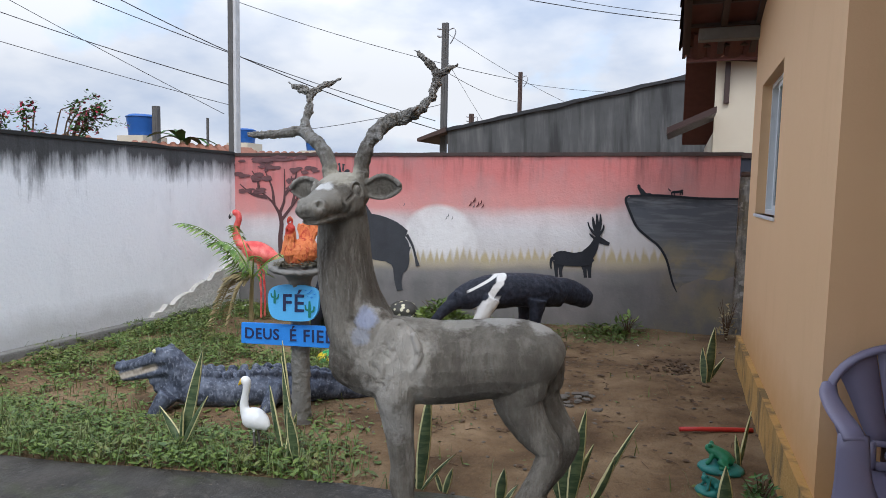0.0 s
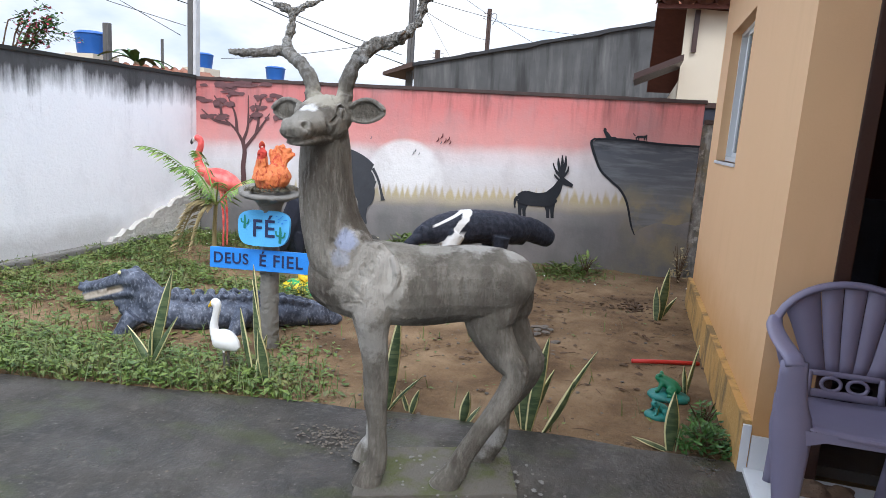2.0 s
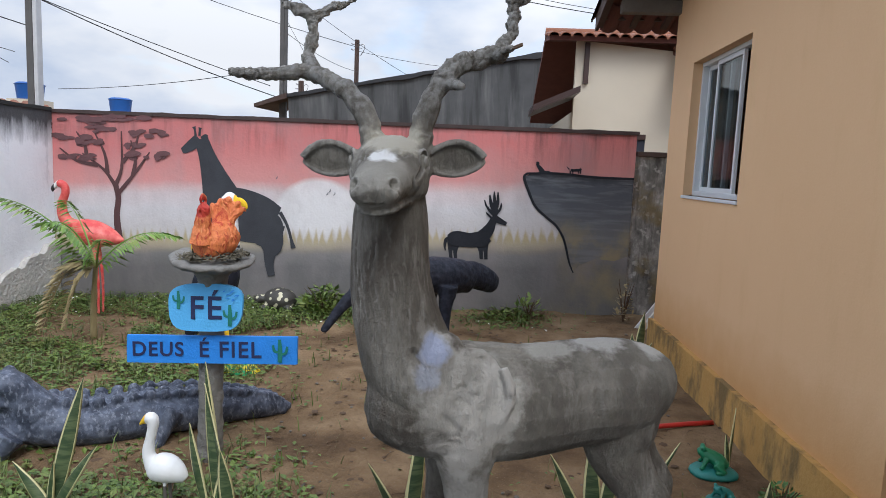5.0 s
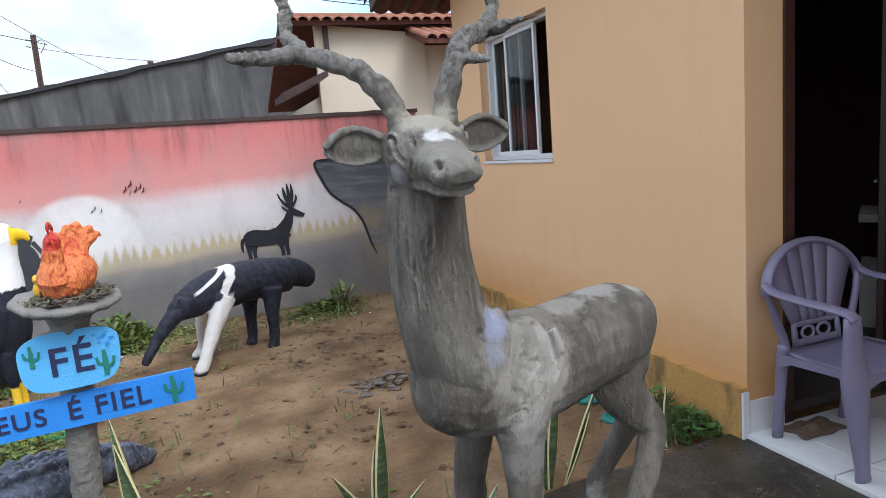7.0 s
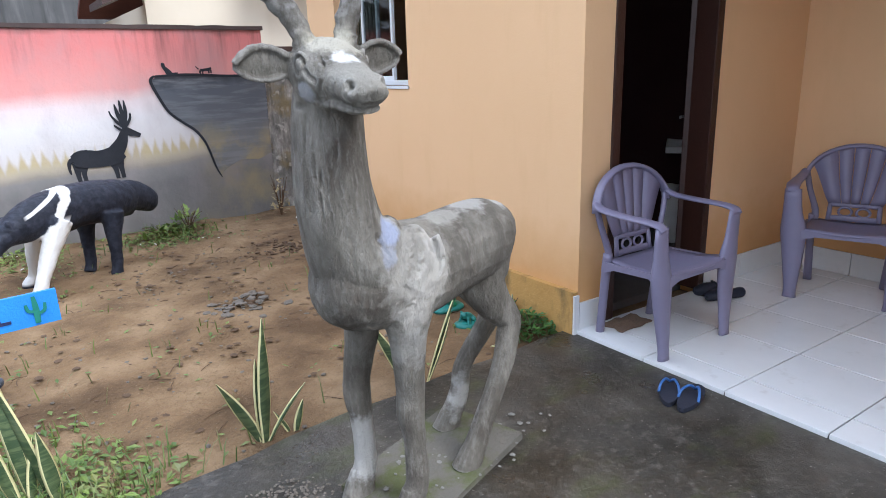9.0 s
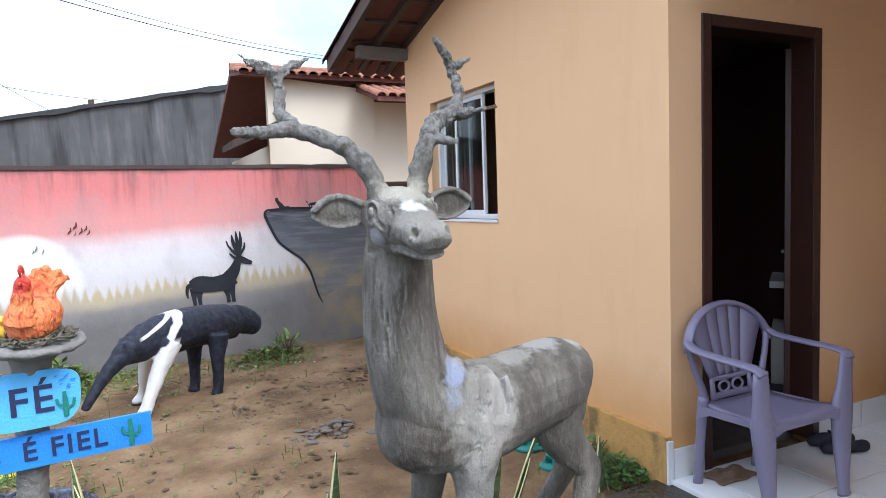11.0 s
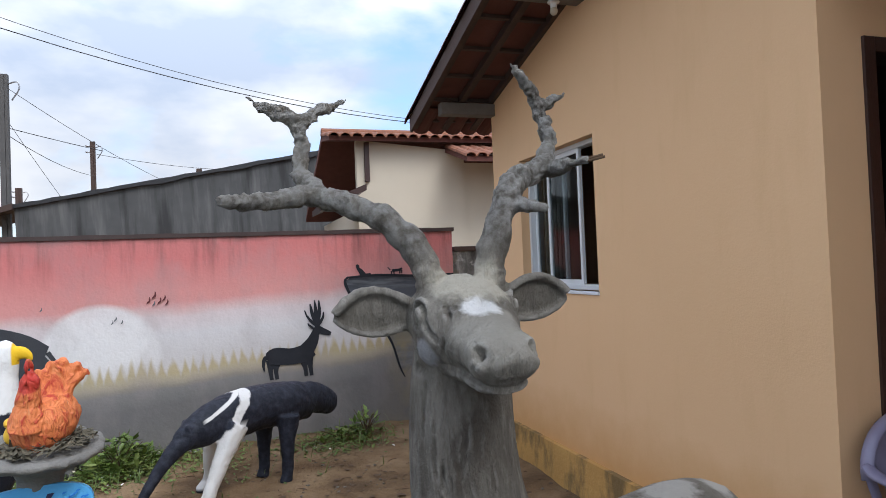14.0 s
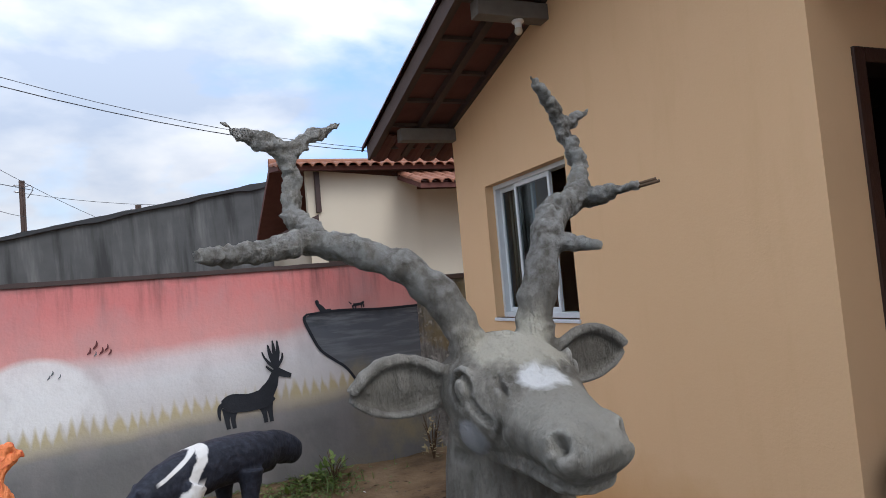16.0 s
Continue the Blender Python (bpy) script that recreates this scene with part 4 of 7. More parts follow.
# ---- the deer statue ----
bm = bmesh.new()
body(bm, [(-0.80, 2.67, 0.93, 0.04, 0.05), (-0.77, 2.675, 0.925, 0.105, 0.11), (-0.68, 2.70, 0.905, 0.145, 0.150), (-0.54, 2.735, 0.885, 0.152, 0.165), (-0.39, 2.785, 0.872, 0.142, 0.160), (-0.24, 2.83, 0.885, 0.138, 0.152), (-0.12, 2.86, 0.885, 0.132, 0.152), (-0.03, 2.880, 0.875, 0.105, 0.130), (0.022, 2.893, 0.85, 0.05, 0.075)])
body(bm, [(-0.64, 2.715, 0.90, 0.135, 0.15), (-0.685, 2.70, 1.00, 0.128, 0.150), (-0.715, 2.685, 1.10, 0.116, 0.128), (-0.732, 2.675, 1.20, 0.108, 0.112), (-0.735, 2.668, 1.30, 0.101, 0.104), (-0.732, 2.665, 1.40, 0.095, 0.097), (-0.728, 2.66, 1.50, 0.080, 0.085)], up=(0, 1, 0))
HC = -0.727
body(bm, [(HC, 2.745, 1.535, 0.050, 0.045), (HC, 2.712, 1.526, 0.088, 0.070), (HC, 2.655, 1.517, 0.101, 0.082), (HC, 2.60, 1.502, 0.096, 0.077), (HC, 2.55, 1.490, 0.078, 0.062), (HC, 2.50, 1.482, 0.064, 0.048), (HC, 2.46, 1.473, 0.058, 0.043), (HC, 2.432, 1.466, 0.057, 0.038), (HC, 2.414, 1.461, 0.048, 0.030), (HC, 2.405, 1.457, 0.030, 0.018)], n=4, seg=24)
body(bm, [(HC, 2.67, 1.450, 0.074, 0.040), (HC, 2.60, 1.442, 0.068, 0.032), (HC, 2.53, 1.438, 0.056, 0.024), (HC, 2.48, 1.431, 0.051, 0.018), (HC, 2.450, 1.426, 0.044, 0.013), (HC, 2.432, 1.425, 0.028, 0.010)], n=4, seg=20)
for s in (-1, 1):
    ball(bm, (HC + s * 0.084, 2.608, 1.535), (0.015, 0.019, 0.021))  # eye in its ring of lids
    tube(bm, [(HC + s * (0.086 + 0.009 * math.cos(a)), 2.606 + 0.021 * math.cos(a), 1.534 + 0.025 * math.sin(a), 0.0035 + 0.0035 * max(0.0, math.sin(a))) for a in [i * 0.6283 for i in range(11)]], 2, 8)
    ball(bm, (HC + s * 0.027, 2.452, 1.482), (0.031, 0.036, 0.028))
    tube(bm, [(HC + s * (0.041 + 0.012 * math.cos(a)), 2.432 + 0.013 * math.cos(a), 1.484 + 0.013 * math.sin(a), 0.0055) for a in [i * 0.6283 for i in range(11)]], 2, 8)
    ball(bm, (HC + s * 0.056, 2.625, 1.482), (0.042, 0.066, 0.052))
    # ear: a hollow leaf with a rolled rim, held sideways
    ctr, up_, dn_ = [], [], []
    for t, w in ((0.0, 0.018), (0.15, 0.031), (0.40, 0.045), (0.64, 0.044), (0.84, 0.029), (0.95, 0.015), (1.0, 0.004)):
        x, y, z = HC + s * (0.082 + 0.150 * t), 2.672 + 0.006 * t, 1.531 + 0.006 * math.sin(t * 3.1) + 0.008 * t
        ctr.append((x, y + 0.004, z, 0.009, w))
        up_.append((x, y - 0.010, z + w * 0.84, 0.0095))
        dn_.append((x, y - 0.002, z - w * 0.90, 0.0070))
    body(bm, ctr, n=3, seg=12, up=(0, -0.15, 1))
    tube(bm, up_, 3, 8)
    tube(bm, dn_, 3, 8)


def knobbly(pts, n=5, rough=0.15, k=0.0):
    """A hand-built antler branch: a tube whose girth and line waver."""
    q = spline(pts, n)
    rows = []
    for i, r in enumerate(q):
        e = 0.80 * (1 + 0.7 * rough * (random.random() - 0.4))
        rows.append((r[0] + random.uniform(-1, 1) * 0.0035, r[1] + random.uniform(-1, 1) * 0.0035, r[2] + random.uniform(-1, 1) * 0.0035, r[3] * e))
    loft(bm, [(tuple(r[:3]), r[3], r[3] * random.uniform(0.88, 1.1)) for r in rows], 11)


# antlers
random.seed(19)
knobbly([(-0.772, 2.665, 1.560, 0.041), (-0.785, 2.668, 1.62, 0.037), (-0.825, 2.693, 1.690, 0.034), (-0.890, 2.720, 1.735, 0.032), (-0.960, 2.780, 1.765, 0.032), (-1.03, 2.745, 1.760, 0.024), (-1.09, 2.705, 1.755, 0.022), (-1.145, 2.660, 1.757, 0.012)])
knobbly([(-0.960, 2.785, 1.765, 0.034), (-0.985, 2.835, 1.82, 0.025), (-0.981, 2.862, 1.88, 0.023), (-0.978, 2.876, 1.93, 0.023)], 5, 0.2)
knobbly([(-0.978, 2.876, 1.93, 0.022), (-1.02, 2.872, 1.950, 0.021), (-1.055, 2.868, 1.963, 0.017), (-1.085, 2.866, 1.982, 0.005)], 4, 0.2)
knobbly([(-0.978, 2.876, 1.93, 0.022), (-0.935, 2.900, 1.962, 0.018), (-0.90, 2.920, 1.975, 0.013), (-0.867, 2.938, 1.993, 0.004)], 4, 0.2)
knobbly([(-0.660, 2.672, 1.560, 0.041), (-0.650, 2.673, 1.62, 0.037), (-0.618, 2.682, 1.708, 0.034), (-0.565, 2.725, 1.775, 0.034), (-0.490, 2.775, 1.805, 0.030), (-0.445, 2.82, 1.85, 0.025), (-0.426, 2.855, 1.905, 0.023), (-0.430, 2.885, 1.962, 0.021), (-0.462, 2.872, 2.01, 0.018), (-0.507, 2.851, 2.058, 0.004)])
knobbly([(-0.430, 2.885, 1.960, 0.021), (-0.385, 2.896, 1.978, 0.017), (-0.344, 2.904, 1.998, 0.009)], 4, 0.2)
knobbly([(-0.478, 2.770, 1.803, 0.028), (-0.450, 2.715, 1.803, 0.018), (-0.433, 2.667, 1.805, 0.012)], 4, 0.2)
knobbly([(-0.600, 2.70, 1.735, 0.026), (-0.570, 2.66, 1.718, 0.018), (-0.544, 2.624, 1.709, 0.007)], 4, 0.2)
# legs: shoulder, knee, pastern, hoof
for hx, hy, sx, sy in ((-0.63, 2.885, -0.60, 2.83), (-0.535, 2.685, -0.53, 2.655)):
    body(bm, [(sx, sy, 0.90, 0.072, 0.100), (sx - 0.005, sy, 0.78, 0.066, 0.086), (sx - 0.005, sy * 0.7 + hy * 0.3, 0.68, 0.050, 0.062), (hx + 0.008, hy, 0.50, 0.042, 0.050), (hx + 0.002, hy, 0.42, 0.044, 0.050), (hx + 0.01, hy, 0.32, 0.034, 0.040), (hx + 0.012, hy, 0.17, 0.034, 0.042), (hx, hy, 0.11, 0.040, 0.046)], up=(1, 0, 0), seg=14)
    body(bm, [(hx - 0.005, hy, 0.12, 0.038, 0.044), (hx - 0.025, hy - 0.008, 0.065, 0.045, 0.058), (hx - 0.03, hy - 0.01, 0.035, 0.050, 0.068)], up=(1, 0, 0), seg=14)
for hx, hy, k, ky in ((-0.235, 2.77, 0.0, 2.835), (-0.15, 3.04, 0.035, 2.985)):
    hy2 = ky * 0.45 + hy * 0.55
    body(bm, [(-0.10 + k * 0.5, ky, 0.88, 0.080, 0.115), (-0.112 + k, ky, 0.78, 0.076, 0.108), (-0.108 + k, ky, 0.71, 0.064, 0.090), (-0.055 + k, ky, 0.62, 0.050, 0.070), (0.002 + k, ky, 0.55, 0.042, 0.054), (-0.015 + k, ky * 0.8 + hy * 0.2, 0.48, 0.038, 0.049), (-0.052 + k, hy2, 0.41, 0.036, 0.045), (-0.120 + k, hy2 * 0.3 + hy * 0.7, 0.30, 0.034, 0.040), (hx + 0.050, hy, 0.19, 0.036, 0.042), (hx + 0.015, hy, 0.11, 0.040, 0.048)], up=(1, 0, 0), seg=14)
    body(bm, [(hx + 0.02, hy, 0.125, 0.036, 0.044), (hx - 0.015, hy - 0.005, 0.070, 0.044, 0.056), (hx - 0.03, hy - 0.005, 0.035, 0.048, 0.066)], up=(1, 0, 0), seg=14)
# muscle and folds on the shoulder
ball(bm, (-0.52, 2.635, 0.93), (0.095, 0.050, 0.135), rz=15)
ball(bm, (-0.60, 2.64, 1.02), (0.075, 0.050, 0.085), rz=35)
tube(bm, [(-0.44, 2.62, 1.02, 0.012), (-0.42, 2.625, 0.94, 0.016), (-0.45, 2.615, 0.87, 0.012)], 3, 8)
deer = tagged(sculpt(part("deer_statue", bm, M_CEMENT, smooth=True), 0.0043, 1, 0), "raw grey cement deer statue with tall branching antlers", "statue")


def carve(ob, grooves, flake):
    """Fixes the melted skin, cuts grooves along lines with a tool and presses flakes of mortar on."""
    bpy.context.view_layer.update()
    me = bpy.data.meshes.new_from_object(ob.evaluated_get(bpy.context.evaluated_depsgraph_get()))
    ob.modifiers.clear()
    ob.data = me
    n = len(me.vertices)
    co, nm = np.empty(n * 3), np.empty(n * 3)
    me.vertices.foreach_get("co", co)
    me.vertices.foreach_get("normal", nm)
    co, nm = co.reshape(-1, 3), nm.reshape(-1, 3)
    move = np.zeros(n)
    for pts, width, depth in grooves:
        q = np.array(spline([(*p, 1.0) for p in pts], 8))[:, :3] if len(pts) > 1 else np.array(pts)
        near = np.where(np.all((co > q.min(0) - 3 * width) & (co < q.max(0) + 3 * width), axis=1))[0]
        d = np.min(np.linalg.norm(co[near][:, None, :] - q[None], axis=2), axis=1)
        move[near] -= depth * np.exp(-(d / width) ** 2)
    for i in range(n):
        move[i] += flake(co[i])
    co += nm * move[:, None]
    me.vertices.foreach_set("co", co.ravel())
    me.update()
    me.polygons.foreach_set("use_smooth", np.ones(len(me.polygons), dtype=bool))


def mortar(p):
    """Height of the surface: pressed flakes on the antlers, flatter trowel work on the body."""
    k = min(1.0, max(0.0, (p[2] - 1.66) / 0.14))
    w = 0.0016 * noise.fractal((p[0] * 26, p[1] * 26, p[2] * 13), 1.0, 2.0, 4)
    if k > 0:
        q = (p[0] + 0.012 * noise.noise((p[0] * 40, p[1] * 40, p[2] * 40)), p[1], p[2])
        w += k * (0.014 * (0.20 - abs(noise.noise((q[0] * 19, q[1] * 19, q[2] * 16)))) + 0.0070 * (0.18 - abs(noise.noise((q[0] * 64, q[1] * 64, q[2] * 50 + 3)))) + 0.0035 * noise.noise((p[0] * 130, p[1] * 130, p[2] * 130)) - 0.0015)
    else:
        a = max(0.0, noise.noise((p[0] * 5, p[1] * 5, p[2] * 3.2 + 9)))
        w += a * 0.0045 * noise.noise((p[0] * 60, p[1] * 60, p[2] * 16))
    return w


cuts = []
for s in (-1, 1):
    cuts.append(([(HC + s * (0.090 + 0.006 * math.cos(a)), 2.606 + 0.015 * math.cos(a), 1.534 + 0.020 * math.sin(a)) for a in [i * 0.6283 for i in range(11)]], 0.0045, 0.017))
    cuts.append(([(HC + s * (0.092 + 0.012 * math.cos(a)), 2.608 + 0.032 * math.cos(a), 1.536 + 0.041 * math.sin(a)) for a in [0.3 + i * 0.36 for i in range(8)]], 0.0055, 0.012))
    cuts.append(([(HC + s * 0.088, 2.584, 1.520), (HC + s * 0.082, 2.566, 1.504), (HC + s * 0.074, 2.552, 1.494)], 0.005, 0.011))
    cuts.append(([(HC + s * 0.047, 2.424, 1.484)], 0.010, 0.024))
    cuts.append(([(HC + s * 0.052, 2.428, 1.470), (HC + s * 0.056, 2.434, 1.460), (HC + s * 0.052, 2.424, 1.446)], 0.004, 0.005))
    cuts.append(([(HC, 2.412, 1.436), (HC + s * 0.030, 2.416, 1.435), (HC + s * 0.050, 2.436, 1.430), (HC + s * 0.054, 2.468, 1.428)], 0.0045, 0.010))
    cuts.append(([(HC + s * 0.070, 2.54, 1.462), (HC + s * 0.084, 2.565, 1.444), (HC + s * 0.090, 2.60, 1.434), (HC + s * 0.092, 2.65, 1.434)], 0.008, 0.012))
    cuts.append(([(HC + s * 0.068, 2.535, 1.492), (HC + s * 0.076, 2.545, 1.470), (HC + s * 0.078, 2.56, 1.455)], 0.006, 0.011))
    cuts.append(([(HC + s * (0.060 + 0.028 * math.cos(a)), 2.655 + 0.03 * math.sin(a), 1.592) for a in [i * 0.6283 for i in range(11)]], 0.006, 0.005))
random.seed(12)
for i in range(90):  # combed wrinkles on the forehead
    x, y = HC + random.uniform(-0.055, 0.050), random.uniform(2.57, 2.66)
    z = 1.60 - (2.66 - y) * 0.42 - 6 * (x - HC) ** 2
    cuts.append(([(x, y, z), (x + random.uniform(-0.008, 0.008), y - 0.018, z - 0.008), (x + random.uniform(-0.012, 0.012), y - 0.034, z - 0.016)], 0.0042, random.uniform(0.006, 0.013)))
for i in range(110):  # trowel scratches on the neck and shoulder
    a, z = random.uniform(-2.9, 0.4), random.uniform(0.95, 1.38)
    x, y = -0.73 + 0.105 * math.cos(a), 2.67 + 0.108 * math.sin(a)
    cuts.append(([(x, y, z), (x + random.uniform(-0.01, 0.01), y, z + random.uniform(0.02, 0.06))], 0.0045, random.uniform(0.002, 0.006)))
for pts in ([(-0.66, 2.57, 1.06), (-0.62, 2.56, 1.00), (-0.60, 2.55, 0.90), (-0.62, 2.55, 0.82)], [(-0.47, 2.57, 1.05), (-0.41, 2.60, 1.00), (-0.39, 2.61, 0.92), (-0.42, 2.60, 0.84), (-0.47, 2.59, 0.79)], [(-0.58, 2.56, 0.90), (-0.54, 2.57, 0.86), (-0.52, 2.57, 0.90), (-0.48, 2.58, 0.86)], [(-0.56, 2.56, 0.97), (-0.53, 2.57, 0.94), (-0.50, 2.57, 0.93)], [(-0.17, 2.70, 0.99), (-0.19, 2.70, 0.90), (-0.16, 2.70, 0.80)], [(-0.62, 2.58, 1.12), (-0.52, 2.60, 1.06), (-0.45, 2.63, 1.03), (-0.36, 2.67, 1.01), (-0.26, 2.70, 1.00)]):
    cuts.append((pts, 0.011, 0.014))
for i in range(60):  # uneven patches of fresh mortar on the shoulder
    x, z = random.gauss(-0.51, 0.07), random.gauss(0.95, 0.085)
    cuts.append(([(x, 2.585, z), (x + random.uniform(-0.03, 0.03), 2.583, z + random.uniform(-0.03, 0.03)), (x + random.uniform(-0.04, 0.04), 2.583, z + random.uniform(-0.05, 0.02))], 0.009, random.uniform(-0.005, 0.007)))
carve(deer, cuts, mortar)
bm = bmesh.new()
for d in (-0.004, 0.004):
    tube(bm, [(-0.438, 2.675 + d, 1.804 + d * 0.6, 0.003), (-0.408, 2.641 + d, 1.810 + d * 0.6, 0.003)], 1, 6)
tagged(part("rebar", bm, M_TWIG, smooth=True), "rusty wire stubs sticking out of the antler", "wire")
bm = bmesh.new()
prism(bm, [(-0.70, 2.945), (-0.58, 2.565), (0.035, 2.80), (-0.09, 3.17)], -0.02, 0.052, "z")
bmesh.ops.bevel(bm, geom=list(bm.edges), offset=0.006, segments=1)
mo = Mat("mossy_cement_slab", 0.9)
mo.color(mo.mix(mo.step(mo.noise(7, 6), 0.48, 0.62), (0.105, 0.095, 0.078), (0.070, 0.078, 0.026)))
mo.bump(mo.noise(30, 6), 0.012)
tagged(part("statue_base", bm, mo.m), "thin mossy cement slab under the deer statue", "slab")


# ---- the anteater ----
ant = bmesh.new()
body(ant, [(-1.60, 6.00, 0.50, 0.05, 0.055), (-1.52, 6.04, 0.535, 0.085, 0.100), (-1.40, 6.12, 0.57, 0.115, 0.140), (-1.25, 6.24, 0.585, 0.140, 0.165), (-1.08, 6.38, 0.585, 0.150, 0.160), (-0.92, 6.50, 0.565, 0.150, 0.160), (-0.80, 6.60, 0.545, 0.130, 0.150), (-0.70, 6.68, 0.50, 0.08, 0.12)])
tube(ant, [(-1.52, 6.04, 0.53, 0.080), (-1.60, 5.99, 0.48, 0.060), (-1.68, 5.94, 0.40, 0.045), (-1.75, 5.90, 0.31, 0.036), (-1.80, 5.87, 0.235, 0.031), (-1.812, 5.865, 0.215, 0.022)], 4, 12)
body(ant, [(-0.82, 6.58, 0.57, 0.09, 0.11), (-0.70, 6.70, 0.545, 0.085, 0.120), (-0.60, 6.82, 0.49, 0.080, 0.115), (-0.52, 6.92, 0.43, 0.072, 0.095), (-0.49, 6.96, 0.40, 0.03, 0.045)])
for s, e in (((-1.23, 6.11), (-1.46, 5.97)), ((-1.36, 6.28), (-1.48, 6.40))):
    tube(ant, [(s[0], s[1], 0.55, 0.085), ((s[0] + e[0]) / 2, (s[1] + e[1]) / 2, 0.33, 0.058), (e[0] + 0.03, e[1] + 0.01, 0.14, 0.043), (e[0] - 0.02, e[1], 0.05, 0.050), (e[0] - 0.05, e[1] - 0.01, 0.025, 0.035)], 4, 12)
for e in ((-0.90, 6.36), (-1.06, 6.58)):
    tube(ant, [(e[0] + 0.02, e[1] + 0.02, 0.50, 0.090), (e[0], e[1], 0.30, 0.054), (e[0] - 0.01, e[1], 0.12, 0.042), (e[0] - 0.03, e[1] - 0.01, 0.02, 0.049)], 4, 12)
ball(ant, (-1.525, 5.975, 0.595), (0.022, 0.014, 0.03))
ball(ant, (-1.555, 6.085, 0.605), (0.022, 0.014, 0.03))
am = Mat("blue_black_statue_paint_with_white_stripe", 0.6, 0, 0.25)
q = am.mix(am.step(am.noise(22, 5), 0.42, 0.7), (0.010, 0.012, 0.020), (0.030, 0.034, 0.050))
ax, ay, az = am.axis(0), am.axis(1), am.axis(2)
al = am.math("ADD", am.math("MULTIPLY", ax, 0.78), am.math("MULTIPLY", ay, 0.626))
wb = am.math("MULTIPLY", am.math("SUBTRACT", am.noise(14, 4), 0.5), 0.05)
band_c = am.math("MULTIPLY_ADD", az, 0.83, 2.372)
band = am.math("ABSOLUTE", am.math("SUBTRACT", am.math("ADD", al, wb), band_c))
stripe = am.math("MULTIPLY", am.step(band, 0.047, 0.034), am.step(az, 0.26, 0.30))
leg = am.math("MULTIPLY", am.step(al, 3.02, 2.98), am.math("MULTIPLY", am.step(az, 0.40, 0.38), am.step(az, 0.055, 0.075)))
upper = am.math("ABSOLUTE", am.math("SUBTRACT", am.math("ADD", al, wb), am.math("MULTIPLY_ADD", az, 0.55, 2.570)))
leg = am.math("MAXIMUM", leg, am.math("MULTIPLY", am.step(upper, 0.066, 0.054), am.math("MULTIPLY", am.step(az, 0.57, 0.52), am.step(az, 0.30, 0.32))))
leg = am.math("MULTIPLY", leg, am.step(al, 2.535, 2.55))
line = am.math("ABSOLUTE", am.math("SUBTRACT", az, am.math("MULTIPLY_ADD", al, 0.44, -0.549)))
line = am.math("MULTIPLY", am.math("MULTIPLY", am.step(line, 0.014, 0.008), am.step(al, 2.63, 2.66)), am.step(al, 3.06, 3.03))
am.color(am.mix(am.math("MAXIMUM", am.math("MAXIMUM", stripe, leg), line), q, (0.62, 0.61, 0.59)))
am.bump(am.noise(45, 5), 0.006)
tagged(sculpt(part("anteater_statue", ant, am.m, smooth=True), 0.011, 3, 0.012, 0.06), "black anteater statue with white shoulder stripe and forelegs", "statue")

# ---- the crocodile ----
cr = bmesh.new()
AX = [(-3.02, 3.93), (-2.84, 4.00), (-2.62, 4.12), (-2.38, 4.28), (-2.16, 4.42), (-1.98, 4.53), (-1.84, 4.63), (-1.74, 4.70)]
body(cr, [(*AX[0], 0.22, 0.05, 0.05), (*AX[1], 0.22, 0.12, 0.12), (*AX[2], 0.175, 0.155, 0.120), (*AX[3], 0.165, 0.165, 0.120), (*AX[4], 0.15, 0.135, 0.108), (*AX[5], 0.13, 0.088, 0.088), (*AX[6], 0.10, 0.065, 0.07), (*AX[7], 0.05, 0.03, 0.035)], n=4)
body(cr, [(-2.80, 4.00, 0.26, 0.11, 0.12), (-2.86, 3.97, 0.36, 0.092, 0.092), (-2.90, 3.945, 0.43, 0.085, 0.078), (-2.98, 3.92, 0.425, 0.076, 0.058), (-3.08, 3.89, 0.400, 0.064, 0.042), (-3.18, 3.868, 0.375, 0.056, 0.035), (-3.26, 3.858, 0.362, 0.050, 0.031), (-3.285, 3.857, 0.357, 0.03, 0.017)], n=4)
body(cr, [(-2.86, 3.96, 0.36, 0.080, 0.060), (-2.98, 3.92, 0.335, 0.068, 0.040), (-3.10, 3.885, 0.310, 0.058, 0.034), (-3.21, 3.86, 0.292, 0.050, 0.030), (-3.245, 3.858, 0.290, 0.02, 0.014)], n=4)
for s in (-1, 1):
    ball(cr, (-2.93, 3.935 + s * 0.056, 0.485), (0.035, 0.025, 0.028))
    ball(cr, (-3.262, 3.858 + s * 0.022, 0.390), (0.020, 0.016, 0.014))
for i in range(26):
    t = i / 25
    k = t * (len(AX) - 1)
    a, f = int(min(k, len(AX) - 2)), k - int(min(k, len(AX) - 2))
    x, y = AX[a][0] * (1 - f) + AX[a + 1][0] * f, AX[a][1] * (1 - f) + AX[a + 1][1] * f
    top = np.interp(t, [0, 0.15, 0.3, 0.45, 0.6, 0.75, 0.9, 1], [0.26, 0.335, 0.296, 0.288, 0.262, 0.208, 0.145, 0.07])
    w = np.interp(t, [0, 0.3, 0.5, 0.7, 1], [0.05, 0.085, 0.085, 0.05, 0.012])
    for s in (-1, 0, 1):
        ball(cr, (x - 0.5 * s * w, y + 0.85 * s * w, top + (0.006 if s else 0.0)), (0.036, 0.017, 0.030), 8, 33)
for x, y, fx, fy in ((-2.84, 3.86, -2.93, 3.78), (-2.72, 4.20, -2.80, 4.30), (-2.22, 4.24, -2.25, 4.10), (-2.08, 4.56, -2.05, 4.68)):
    tube(cr, [(x, y, 0.20, 0.075), ((x + fx) / 2, (y + fy) / 2, 0.13, 0.055), (fx, fy, 0.05, 0.042), (fx - 0.06, fy - 0.01, 0.025, 0.03)], 4, 10)
